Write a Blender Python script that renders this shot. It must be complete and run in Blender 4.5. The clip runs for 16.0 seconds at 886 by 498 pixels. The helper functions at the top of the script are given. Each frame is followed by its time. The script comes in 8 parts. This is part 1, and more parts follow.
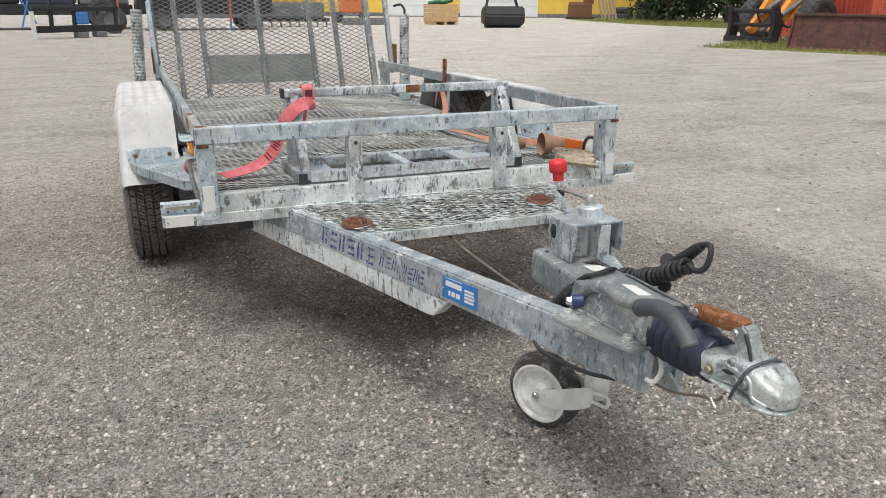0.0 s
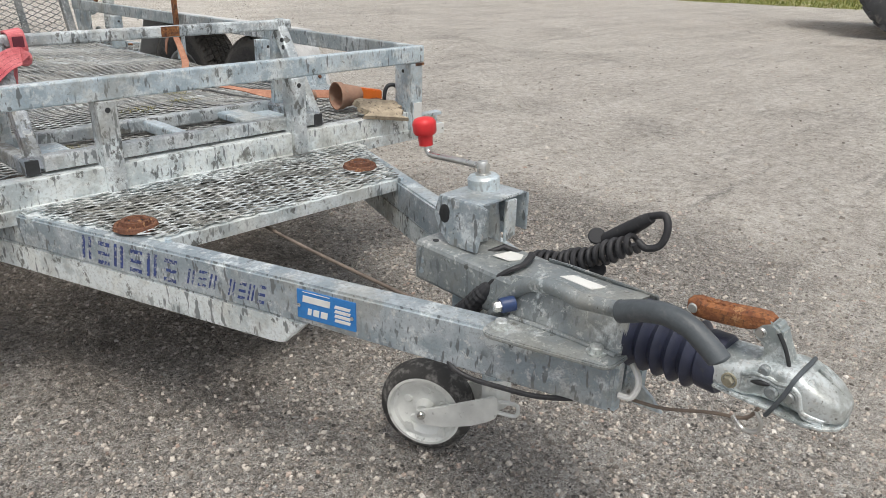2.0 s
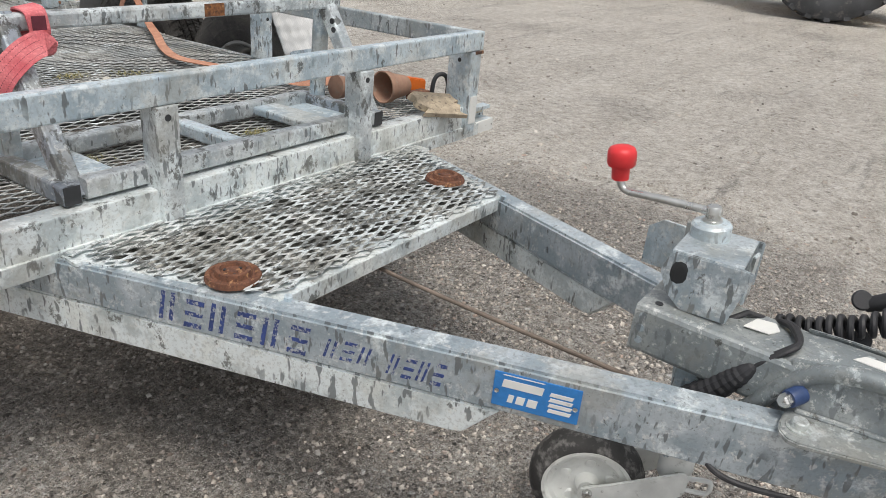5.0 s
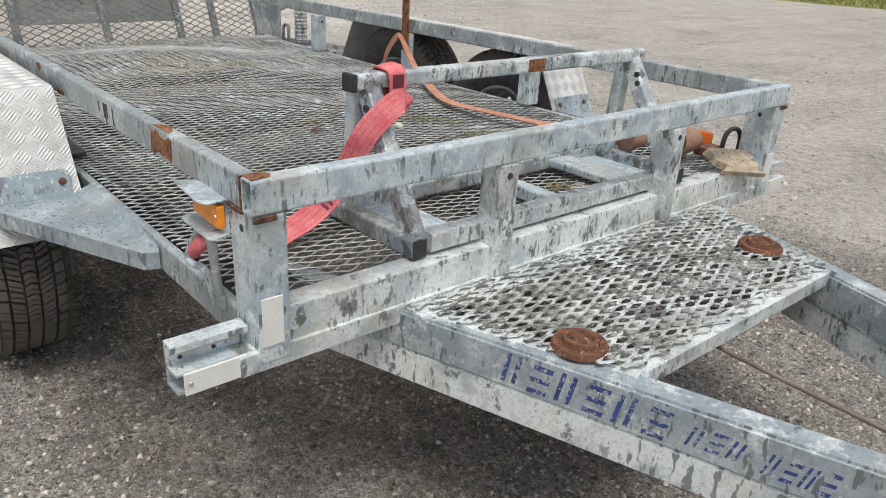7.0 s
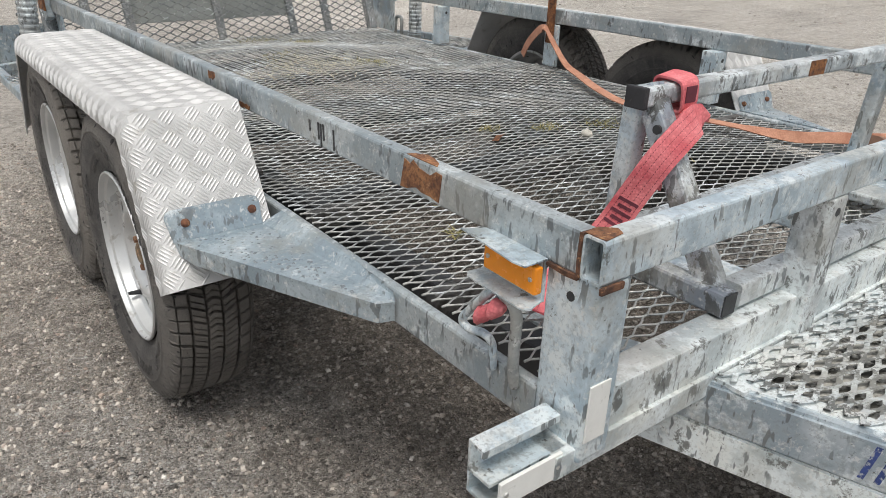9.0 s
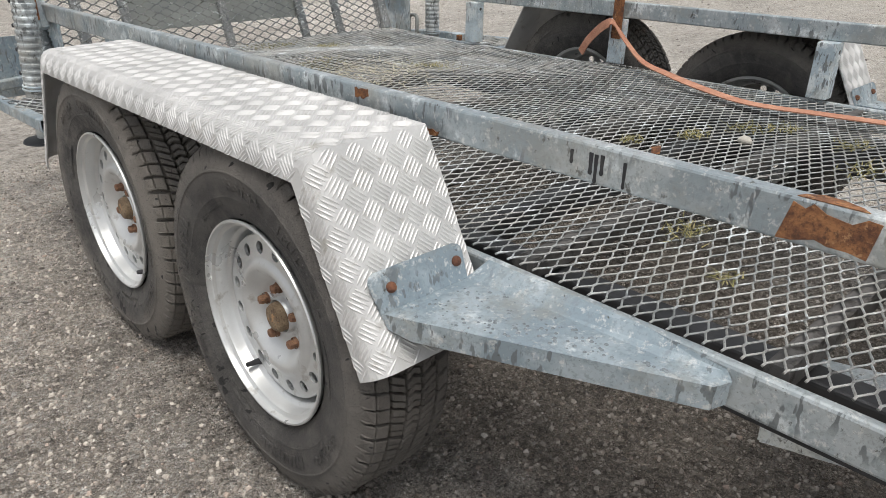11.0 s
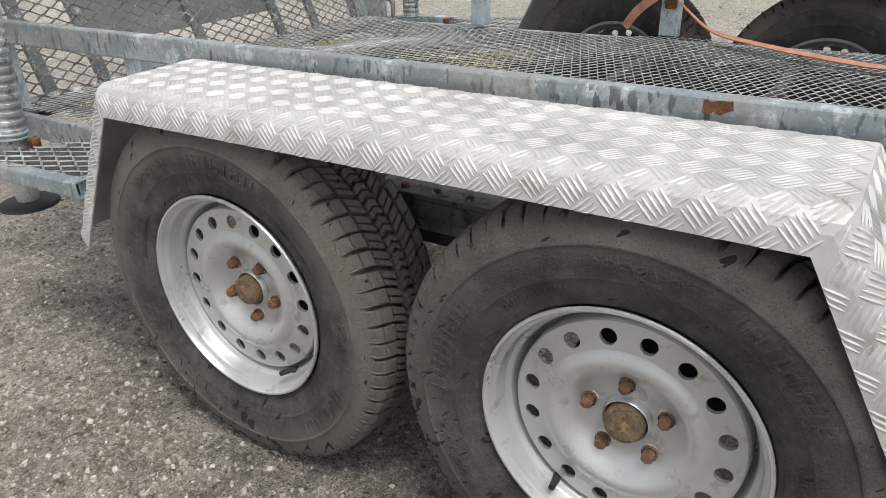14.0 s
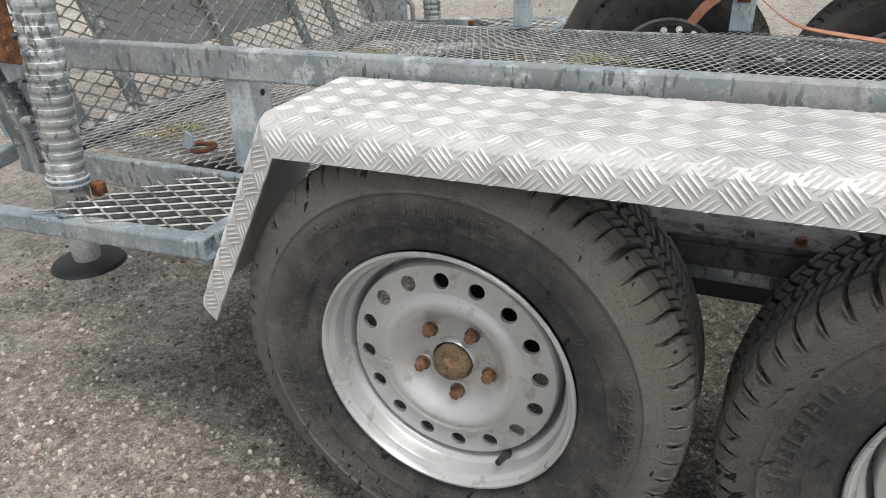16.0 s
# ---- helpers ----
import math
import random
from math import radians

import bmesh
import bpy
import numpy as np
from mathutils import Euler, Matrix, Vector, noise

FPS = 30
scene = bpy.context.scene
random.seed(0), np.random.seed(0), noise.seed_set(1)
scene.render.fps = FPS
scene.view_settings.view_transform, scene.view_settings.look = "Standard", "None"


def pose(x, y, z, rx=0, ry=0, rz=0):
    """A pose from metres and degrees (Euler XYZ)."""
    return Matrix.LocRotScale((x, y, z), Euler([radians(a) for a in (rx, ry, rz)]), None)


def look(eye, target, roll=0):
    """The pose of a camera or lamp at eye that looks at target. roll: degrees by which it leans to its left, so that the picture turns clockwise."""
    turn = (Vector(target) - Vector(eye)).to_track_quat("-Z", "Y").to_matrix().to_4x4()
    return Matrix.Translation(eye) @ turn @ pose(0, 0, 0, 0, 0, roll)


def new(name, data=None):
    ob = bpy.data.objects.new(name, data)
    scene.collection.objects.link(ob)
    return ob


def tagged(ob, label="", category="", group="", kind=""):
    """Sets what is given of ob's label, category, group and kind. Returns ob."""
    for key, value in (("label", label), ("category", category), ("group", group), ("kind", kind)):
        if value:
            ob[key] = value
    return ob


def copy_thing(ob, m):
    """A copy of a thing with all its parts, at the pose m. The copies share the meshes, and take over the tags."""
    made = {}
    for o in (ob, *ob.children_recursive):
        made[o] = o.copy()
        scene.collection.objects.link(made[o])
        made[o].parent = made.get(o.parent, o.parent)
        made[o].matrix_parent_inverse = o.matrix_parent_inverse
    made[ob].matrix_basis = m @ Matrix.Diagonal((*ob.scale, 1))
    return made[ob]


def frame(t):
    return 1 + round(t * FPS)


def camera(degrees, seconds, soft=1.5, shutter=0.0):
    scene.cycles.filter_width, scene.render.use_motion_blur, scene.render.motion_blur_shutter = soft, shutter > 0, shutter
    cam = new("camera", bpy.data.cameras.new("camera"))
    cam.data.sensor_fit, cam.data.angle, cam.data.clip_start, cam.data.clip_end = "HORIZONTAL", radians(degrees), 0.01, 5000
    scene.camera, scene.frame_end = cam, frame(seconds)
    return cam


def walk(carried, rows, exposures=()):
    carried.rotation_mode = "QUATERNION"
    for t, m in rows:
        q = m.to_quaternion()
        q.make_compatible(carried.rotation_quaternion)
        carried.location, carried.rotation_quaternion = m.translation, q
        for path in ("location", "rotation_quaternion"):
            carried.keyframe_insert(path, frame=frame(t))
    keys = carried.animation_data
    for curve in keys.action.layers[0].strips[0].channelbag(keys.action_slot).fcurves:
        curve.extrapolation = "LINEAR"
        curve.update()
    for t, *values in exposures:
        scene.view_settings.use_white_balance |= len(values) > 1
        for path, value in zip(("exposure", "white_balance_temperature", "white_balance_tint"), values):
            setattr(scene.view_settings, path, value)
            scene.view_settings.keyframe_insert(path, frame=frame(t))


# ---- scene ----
cam = camera(62.9, 16.0, soft=0.5)
PATH = [
    (0, (-0.129, 0.85, 1.081), (0.588, 2.6, 0.431), 0.4),
    (0.5, (-0.122, 0.946, 1.064), (0.713, 2.634, 0.389), 0.4),
    (1, (-0.114, 1.125, 1.041), (0.88, 2.712, 0.335), 0.7),
    (1.5, (-0.115, 1.255, 1.02), (1.049, 2.703, 0.28), 1.1),
    (2, (-0.155, 1.394, 1.017), (1.169, 2.676, 0.242), 1.7),
    (2.5, (-0.174, 1.477, 1.002), (1.28, 2.586, 0.191), 2.3),
    (3, (-0.136, 1.596, 0.979), (1.4, 2.564, 0.14), 3.0),
    (3.2, (-0.121, 1.649, 0.974), (1.435, 2.574, 0.125), 3.4),
    (5.3, (-0.277, 2.025, 1.031), (1.193, 3.077, 0.174), 5.8),
    (5.5, (-0.293, 2.048, 1.034), (1.146, 3.146, 0.183), 5.5),
    (6, (-0.34, 2.133, 1.039), (1.017, 3.343, 0.206), 4.9),
    (6.5, (-0.38, 2.189, 1.041), (0.896, 3.494, 0.224), 4.1),
    (7, (-0.401, 2.252, 1.039), (0.803, 3.628, 0.228), 3.4),
    (7.5, (-0.427, 2.382, 1.033), (0.716, 3.807, 0.219), 2.8),
    (8, (-0.447, 2.481, 1.023), (0.661, 3.929, 0.2), 2.4),
    (8.5, (-0.472, 2.554, 1.012), (0.618, 4.005, 0.172), 2.1),
    (9, (-0.529, 2.672, 1.017), (0.561, 4.117, 0.166), 1.7),
    (9.5, (-0.614, 2.795, 1.021), (0.491, 4.226, 0.165), 1.4),
    (10, (-0.662, 2.91, 1.009), (0.466, 4.321, 0.151), 1.0),
    (10.2, (-0.673, 2.97, 1.0), (0.469, 4.37, 0.142), 1.0),
    (12.3, (-0.856, 3.526, 0.961), (0.549, 4.656, 0.096), -0.2),
    (12.5, (-0.863, 3.572, 0.96), (0.552, 4.685, 0.09), -0.5),
    (13, (-0.867, 3.723, 0.958), (0.576, 4.792, 0.078), -0.9),
    (13.5, (-0.9, 3.849, 0.949), (0.57, 4.87, 0.055), -1.2),
    (14, (-0.929, 3.997, 0.945), (0.569, 4.963, 0.038), -1.2),
    (14.5, (-0.964, 4.14, 0.941), (0.571, 5.044, 0.032), -1.2),
    (15, (-0.96, 4.266, 0.936), (0.599, 5.117, 0.016), -1.4),
    (15.5, (-0.929, 4.416, 0.927), (0.66, 5.221, 0.017), -1.6),
    (16, (-0.944, 4.523, 0.914), (0.666, 5.291, 0.009), -1.7),
]
walk(cam, [(t, look(eye, target, roll)) for t, eye, target, roll in PATH], [(0, 0.32), (16, 0.32)])

# ---- world, sun ----
world = bpy.data.worlds.new("overcast")
scene.world = world
world.use_nodes = True
wn = world.node_tree
sky = wn.nodes.new("ShaderNodeTexSky")
sky.sky_type = "NISHITA"
sky.sun_disc = False
sky.sun_elevation = radians(69)
sky.sun_rotation = radians(218)
sky.dust_density = 3.0
sky.air_density = 1.0
grey = wn.nodes.new("ShaderNodeHueSaturation")
grey.inputs["Saturation"].default_value = 0.22
wn.links.new(sky.outputs[0], grey.inputs["Color"])
wn.links.new(grey.outputs[0], wn.nodes["Background"].inputs[0])
wn.nodes["Background"].inputs[1].default_value = 0.125
sun_data = bpy.data.lights.new("sun", "SUN")
sun_data.energy, sun_data.angle, sun_data.color = 1.5, radians(20), (1.0, 0.95, 0.87)
sun = new("sun", sun_data)
sun.matrix_world = look((-1.8, -2.2, 9), (0.3, 0.5, 0))


# ---- materials ----
def node(nt, kind, ins=None, **attrs):
    n = nt.nodes.new("ShaderNode" + kind)
    for k, v in attrs.items():
        if k == "operation":
            n.operation = v
        elif k == "data_type":
            n.data_type = v
        elif k == "blend_type":
            n.blend_type = v
        elif k == "feature":
            n.feature = v
        elif k == "distance":
            n.distance = v
    for k, v in (ins or {}).items():
        if isinstance(v, bpy.types.NodeSocket):
            nt.links.new(v, n.inputs[k])
        else:
            n.inputs[k].default_value = v
    return n


def ramp(nt, fac, stops):
    n = nt.nodes.new("ShaderNodeValToRGB")
    nt.links.new(fac, n.inputs[0])
    e = n.color_ramp.elements
    while len(e) < len(stops):
        e.new(0.5)
    for el, (p, c) in zip(e, stops):
        el.position = p
        el.color = (c, c, c, 1) if isinstance(c, (int, float)) else (*c, 1)
    return n.outputs[0]


def mix(nt, fac, a, b, how="MIX"):
    n = nt.nodes.new("ShaderNodeMix")
    n.data_type, n.blend_type = "RGBA", how
    for i, v in ((0, fac), (6, a), (7, b)):
        if isinstance(v, bpy.types.NodeSocket):
            nt.links.new(v, n.inputs[i])
        else:
            n.inputs[i].default_value = v if i == 0 else (*v, 1)
    return n.outputs[2]


def start(name):
    m = bpy.data.materials.new(name)
    m.use_nodes = True
    nt = m.node_tree
    return m, nt, nt.nodes["Principled BSDF"], node(nt, "TexCoord").outputs["Object"]


def noise_fac(nt, co, scale, detail=4.0, rough=0.55, stretch=None):
    if stretch:
        co = node(nt, "Mapping", {"Vector": co, "Scale": stretch}).outputs[0]
    return node(nt, "TexNoise", {"Vector": co, "Scale": scale, "Detail": detail, "Roughness": rough}).outputs[0]


def bump(nt, b, height, strength, dist):
    n = node(nt, "Bump", {"Height": height, "Strength": strength, "Distance": dist})
    nt.links.new(n.outputs[0], b.inputs["Normal"])


def plain(name, colour, rough=0.5, metal=0.0, vary=0.25, scale=18.0, grain=140.0, relief=0.25, dirt=None, dirt_at=(0.55, 0.7)):
    """A surface with cloudy variation, fine grain and, if given, dirt in patches."""
    m, nt, b, co = start(name)
    cloud = noise_fac(nt, co, scale)
    fine = noise_fac(nt, co, grain, 3.0)
    dark = tuple(c * (1 - vary) for c in colour)
    lite = tuple(min(1, c * (1 + vary)) for c in colour)
    col = mix(nt, ramp(nt, cloud, [(0.3, 0), (0.7, 1)]), dark, lite)
    col = mix(nt, 0.25, col, mix(nt, fine, (0.35, 0.35, 0.35), (0.65, 0.65, 0.65)), "OVERLAY")
    if dirt:
        spots = ramp(nt, noise_fac(nt, co, scale * 2.2, 6.0, 0.65), [(dirt_at[0], 0), (dirt_at[1], 1)])
        col = mix(nt, spots, col, dirt)
    nt.links.new(col, b.inputs["Base Color"])
    nt.links.new(ramp(nt, cloud, [(0.25, max(0, rough - 0.12)), (0.75, min(1, rough + 0.12))]), b.inputs["Roughness"])
    b.inputs["Metallic"].default_value = metal
    bump(nt, b, fine, relief, 0.002)
    return m


def galvanised(name, colour=(0.44, 0.47, 0.49), spots=0.62, chalk=0.5, metal=0.45, rust=0.0, drips=1.0, grime=0.0):
    """Weathered hot-dip zinc: pale bloom, dark wet runs that hang down upright faces, a crystal mottle."""
    m, nt, b, co = start(name)
    mottle = node(nt, "TexVoronoi", {"Vector": co, "Scale": 130.0}).outputs["Color"]
    mottle = node(nt, "SeparateColor", {"Color": mottle}).outputs[0]
    cloud = noise_fac(nt, co, 9.0, 5.0, 0.6)
    fine = noise_fac(nt, co, 260.0, 4.0, 0.7)
    col = mix(nt, mottle, tuple(c * 0.96 for c in colour), tuple(min(1, c * 1.04) for c in colour))
    col = mix(nt, ramp(nt, cloud, [(0.42, 0), (0.56, 0.85)]), col, tuple(c * f for c, f in zip(colour, (0.6, 0.65, 0.69))))
    bloom = ramp(nt, noise_fac(nt, co, 13.0, 7.0, 0.68), [(chalk - 0.01, 0), (chalk + 0.06, 0.85)])
    col = mix(nt, bloom, col, (0.775, 0.825, 0.835))
    scale = ramp(nt, noise_fac(nt, co, 70.0, 6.0, 0.75), [(0.56, 0), (0.62, 0.6)])
    col = mix(nt, scale, col, (0.78, 0.78, 0.75))
    grit = ramp(nt, noise_fac(nt, co, 150.0, 5.0, 0.75), [(0.52, 0), (0.6, 0.55)])
    col = mix(nt, grit, col, tuple(c * 0.55 for c in colour))
    upright = node(nt, "Math", {0: node(nt, "SeparateXYZ", {"Vector": node(nt, "NewGeometry").outputs["True Normal"]}).outputs[2]}, operation="ABSOLUTE").outputs[0]
    upright = ramp(nt, upright, [(0.35, 1), (0.7, 0.3)])
    runs = noise_fac(nt, co, 88.0, 2.0, 0.5, (1.0, 1.0, 0.3))
    where = ramp(nt, noise_fac(nt, co, 7.0, 3.0), [(0.42, 0), (0.52, 1)])
    runs = ramp(nt, runs, [(spots - 0.045, 0), (spots - 0.005, 1)])
    wet = node(nt, "Math", {0: runs, 1: where}, operation="MULTIPLY").outputs[0]
    wet = node(nt, "Math", {0: wet, 1: upright}, operation="MULTIPLY").outputs[0]
    col = mix(nt, node(nt, "Math", {0: wet, 1: 0.86 * drips}, operation="MULTIPLY").outputs[0], col, (0.15, 0.165, 0.172))
    if grime:
        dirt = noise_fac(nt, co, 26.0, 9.0, 0.74, (1.0, 1.0, 0.7))
        col = mix(nt, ramp(nt, dirt, [(0.7 - grime, 0), (0.735 - grime, 0.8)]), col, (0.075, 0.074, 0.066))
        film = noise_fac(nt, co, 6.0, 7.0, 0.7)
        col = mix(nt, ramp(nt, film, [(0.5, 0), (0.62, 0.5)]), col, (0.36, 0.35, 0.31))
    specks = ramp(nt, noise_fac(nt, co, 95.0, 5.0, 0.7), [(0.66, 0), (0.685, 0.85)])
    col = mix(nt, specks, col, (0.09, 0.085, 0.07))
    if rust:
        r = ramp(nt, noise_fac(nt, co, 14.0, 6.0, 0.7), [(1 - rust, 0), (1.06 - rust, 1)])
        col = mix(nt, r, col, (0.19, 0.075, 0.03))
    nt.links.new(col, b.inputs["Base Color"])
    nt.links.new(ramp(nt, cloud, [(0.3, 0.36), (0.7, 0.58)]), b.inputs["Roughness"])
    b.inputs["Metallic"].default_value = metal
    bump(nt, b, node(nt, "Math", {0: fine, 1: mottle}, operation="ADD").outputs[0], 0.3, 0.001)
    return m


def rusty(name, a=(0.085, 0.036, 0.022), c=(0.3, 0.125, 0.045), rough=0.85):
    m, nt, b, co = start(name)
    n1, n2 = noise_fac(nt, co, 45.0, 7.0, 0.72), noise_fac(nt, co, 190.0, 5.0, 0.7)
    col = mix(nt, ramp(nt, n1, [(0.4, 0), (0.6, 1)]), a, c)
    col = mix(nt, ramp(nt, n2, [(0.5, 0), (0.66, 0.8)]), col, (0.06, 0.03, 0.02))
    flake = ramp(nt, noise_fac(nt, co, 60.0, 6.0, 0.75), [(0.58, 0), (0.63, 0.8)])
    col = mix(nt, flake, col, (0.46, 0.25, 0.12))
    nt.links.new(col, b.inputs["Base Color"])
    b.inputs["Roughness"].default_value = rough
    bump(nt, b, n2, 0.6, 0.003)
    return m


def ground_material():
    m, nt, b, co = start("packed_gravel")
    sep = node(nt, "SeparateXYZ", {"Vector": co})
    warp = noise_fac(nt, co, 0.55, 4.0)

    def calc(a, c, how):
        return node(nt, "Math", {0: a, 1: c}, operation=how).outputs[0]

    # the driven, sandy part of the yard begins some way beyond the trailer
    edge = calc(sep.outputs[0], calc(warp, 4.0, "MULTIPLY"), "ADD")
    ahead = node(nt, "MapRange", {0: sep.outputs[1], 1: 2.4, 2: 0.4, 3: 0.0, 4: 1.5}).outputs[0]
    edge = calc(edge, ahead, "ADD")
    sandy = node(nt, "MapRange", {0: edge, 1: 3.7, 2: 4.5}).outputs[0]
    # damp soil below the trailer, with the trailer's shade painted into the colour
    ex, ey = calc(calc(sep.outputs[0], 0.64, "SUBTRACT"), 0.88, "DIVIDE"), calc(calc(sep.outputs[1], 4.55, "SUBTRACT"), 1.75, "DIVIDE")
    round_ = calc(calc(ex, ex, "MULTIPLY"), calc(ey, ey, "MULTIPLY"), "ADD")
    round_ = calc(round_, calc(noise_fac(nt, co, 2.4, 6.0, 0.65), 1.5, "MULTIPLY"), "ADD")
    damp_shade = node(nt, "MapRange", {0: round_, 1: 1.95, 2: 1.25}).outputs[0]
    big = noise_fac(nt, co, 1.3, 7.0, 0.68)
    patch = noise_fac(nt, co, 17.0, 4.0, 0.7)
    soil = mix(nt, ramp(nt, big, [(0.35, 0), (0.65, 1)]), (0.33, 0.302, 0.27), (0.52, 0.485, 0.44))
    soil = mix(nt, damp_shade, soil, (0.16, 0.142, 0.124))
    sand = mix(nt, ramp(nt, big, [(0.35, 0), (0.65, 1)]), (0.53, 0.495, 0.443), (0.69, 0.652, 0.59))
    lanes = node(nt, "Mapping", {"Vector": co, "Rotation": (0.0, 0.0, 0.45), "Scale": (0.16, 1.5, 1.0)}).outputs[0]
    track = noise_fac(nt, lanes, 1.6, 8.0, 0.72)
    sand = mix(nt, ramp(nt, track, [(0.53, 0), (0.66, 0.35)]), sand, (0.28, 0.258, 0.232))
    loose = ramp(nt, noise_fac(nt, co, 0.9, 6.0, 0.7), [(0.54, 0), (0.66, 0.35)])
    wheel_mark = ramp(nt, noise_fac(nt, lanes, 4.0, 7.0, 0.72), [(0.59, 0), (0.68, 0.65)])
    sand = mix(nt, wheel_mark, sand, (0.16, 0.148, 0.135))
    clods = node(nt, "TexVoronoi", {"Vector": co, "Scale": 16.0})
    clod = node(nt, "SeparateColor", {"Color": clods.outputs["Color"]})
    here = calc(ramp(nt, clods.outputs["Distance"], [(0.12, 1), (0.2, 0)]), ramp(nt, clod.outputs[0], [(0.6, 0), (0.63, 0.85)]), "MULTIPLY")
    sand = mix(nt, here, sand, (0.15, 0.137, 0.125))
    # trodden tan earth beside the trailer's rear
    rear = calc(calc(sep.outputs[1], calc(sep.outputs[0], 0.9, "MULTIPLY"), "SUBTRACT"), calc(noise_fac(nt, co, 1.7, 6.0, 0.68), 2.4, "MULTIPLY"), "ADD")
    rear = calc(node(nt, "MapRange", {0: rear, 1: 6.4, 2: 7.8}).outputs[0], calc(1.0, damp_shade, "SUBTRACT"), "MULTIPLY")
    sandy = calc(sandy, calc(rear, 0.75, "MULTIPLY"), "MAXIMUM")
    sandy = calc(sandy, calc(1.0, loose, "SUBTRACT"), "MULTIPLY")
    # brown trodden soil along the wheels
    brown = calc(calc(sep.outputs[1], calc(sep.outputs[0], 1.1, "MULTIPLY"), "SUBTRACT"), calc(noise_fac(nt, co, 1.1, 7.0, 0.7), 3.0, "MULTIPLY"), "ADD")
    brown = node(nt, "MapRange", {0: brown, 1: 5.6, 2: 6.6, 3: 0.0, 4: 0.8}).outputs[0]
    brown = calc(brown, calc(1.0, damp_shade, "SUBTRACT"), "MULTIPLY")
    soil = mix(nt, brown, soil, mix(nt, ramp(nt, patch, [(0.4, 0), (0.62, 1)]), (0.2, 0.163, 0.128), (0.34, 0.288, 0.235)))
    col = mix(nt, sandy, soil, sand)
    thin = calc(calc(1.0, calc(sandy, 0.64, "MULTIPLY"), "SUBTRACT"), calc(1.0, calc(calc(damp_shade, 0.25, "MULTIPLY"), calc(brown, 0.5, "MULTIPLY"), "ADD"), "SUBTRACT"), "MULTIPLY")
    shift = node(nt, "TexNoise", {"Vector": co, "Scale": 130.0, "Detail": 2.0}).outputs["Color"]
    bent = node(nt, "VectorMath", {0: co, 1: node(nt, "VectorMath", {0: shift, 1: (0.008, 0.008, 0.0)}, operation="MULTIPLY").outputs[0]}, operation="ADD").outputs[0]
    height = None
    for scale, keep, k in ((560.0, 0.1, 0.2), (310.0, 0.2, 0.4), (175.0, 0.4, 0.7), (95.0, 0.72, 1.0), (55.0, 0.93, 1.0)):
        v = node(nt, "TexVoronoi", {"Vector": bent, "Scale": scale, "Randomness": 1.0})
        pick = node(nt, "SeparateColor", {"Color": v.outputs["Color"]})
        inside = ramp(nt, v.outputs["Distance"], [(0.46, 1), (0.54, 0)])
        chosen = node(nt, "MapRange", {0: pick.outputs[0], 1: keep - 0.01, 2: keep + 0.01}).outputs[0]
        mask = calc(calc(inside, chosen, "MULTIPLY"), thin, "MULTIPLY")
        stone = ramp(nt, pick.outputs[1], [(0.0, (0.11, 0.103, 0.096)), (0.2, (0.27, 0.25, 0.228)), (0.45, (0.46, 0.433, 0.4)), (0.8, (0.62, 0.59, 0.55)), (0.9, (0.52, 0.44, 0.38)), (0.97, (0.64, 0.62, 0.59)), (1.0, (0.88, 0.86, 0.83))])
        # each stone painted lighter in its middle, its rim darkened like crevice shade
        stone = mix(nt, 0.8, stone, mix(nt, v.outputs["Distance"], (0.75, 0.75, 0.75), (0.12, 0.12, 0.12)), "OVERLAY")
        # stones in that ellipse take the same painted shade
        stone = mix(nt, damp_shade, stone, (0.5, 0.47, 0.44), "MULTIPLY")
        col = mix(nt, mask, col, stone)
        dome = calc(calc(mask, calc(1.0, v.outputs["Distance"], "SUBTRACT"), "MULTIPLY"), k, "MULTIPLY")
        height = dome if height is None else calc(height, dome, "ADD")
    fine = noise_fac(nt, co, 380.0, 4.0, 0.8)
    col = mix(nt, 0.9, col, mix(nt, ramp(nt, fine, [(0.32, 0), (0.68, 1)]), (0.1, 0.1, 0.1), (0.9, 0.9, 0.9)), "OVERLAY")
    col = mix(nt, 0.55, col, mix(nt, ramp(nt, patch, [(0.35, 0), (0.65, 1)]), (0.25, 0.25, 0.25), (0.75, 0.75, 0.75)), "OVERLAY")
    grains = ramp(nt, noise_fac(nt, co, 62.0, 6.0, 0.8), [(0.36, 0), (0.64, 1)])
    col = mix(nt, 0.75, col, mix(nt, grains, (0.2, 0.2, 0.2), (0.8, 0.8, 0.8)), "OVERLAY")
    heaps = ramp(nt, noise_fac(nt, lanes, 2.6, 8.0, 0.7), [(0.36, 0), (0.64, 1)])
    col = mix(nt, 0.18, col, mix(nt, heaps, (0.25, 0.25, 0.25), (0.75, 0.75, 0.75)), "OVERLAY")
    nt.links.new(col, b.inputs["Base Color"])
    b.inputs["Roughness"].default_value = 0.9
    b.inputs["Specular IOR Level"].default_value = 0.25
    height = calc(height, calc(fine, 0.25, "MULTIPLY"), "ADD")
    bump(nt, b, height, 1.0, 0.016)
    return m


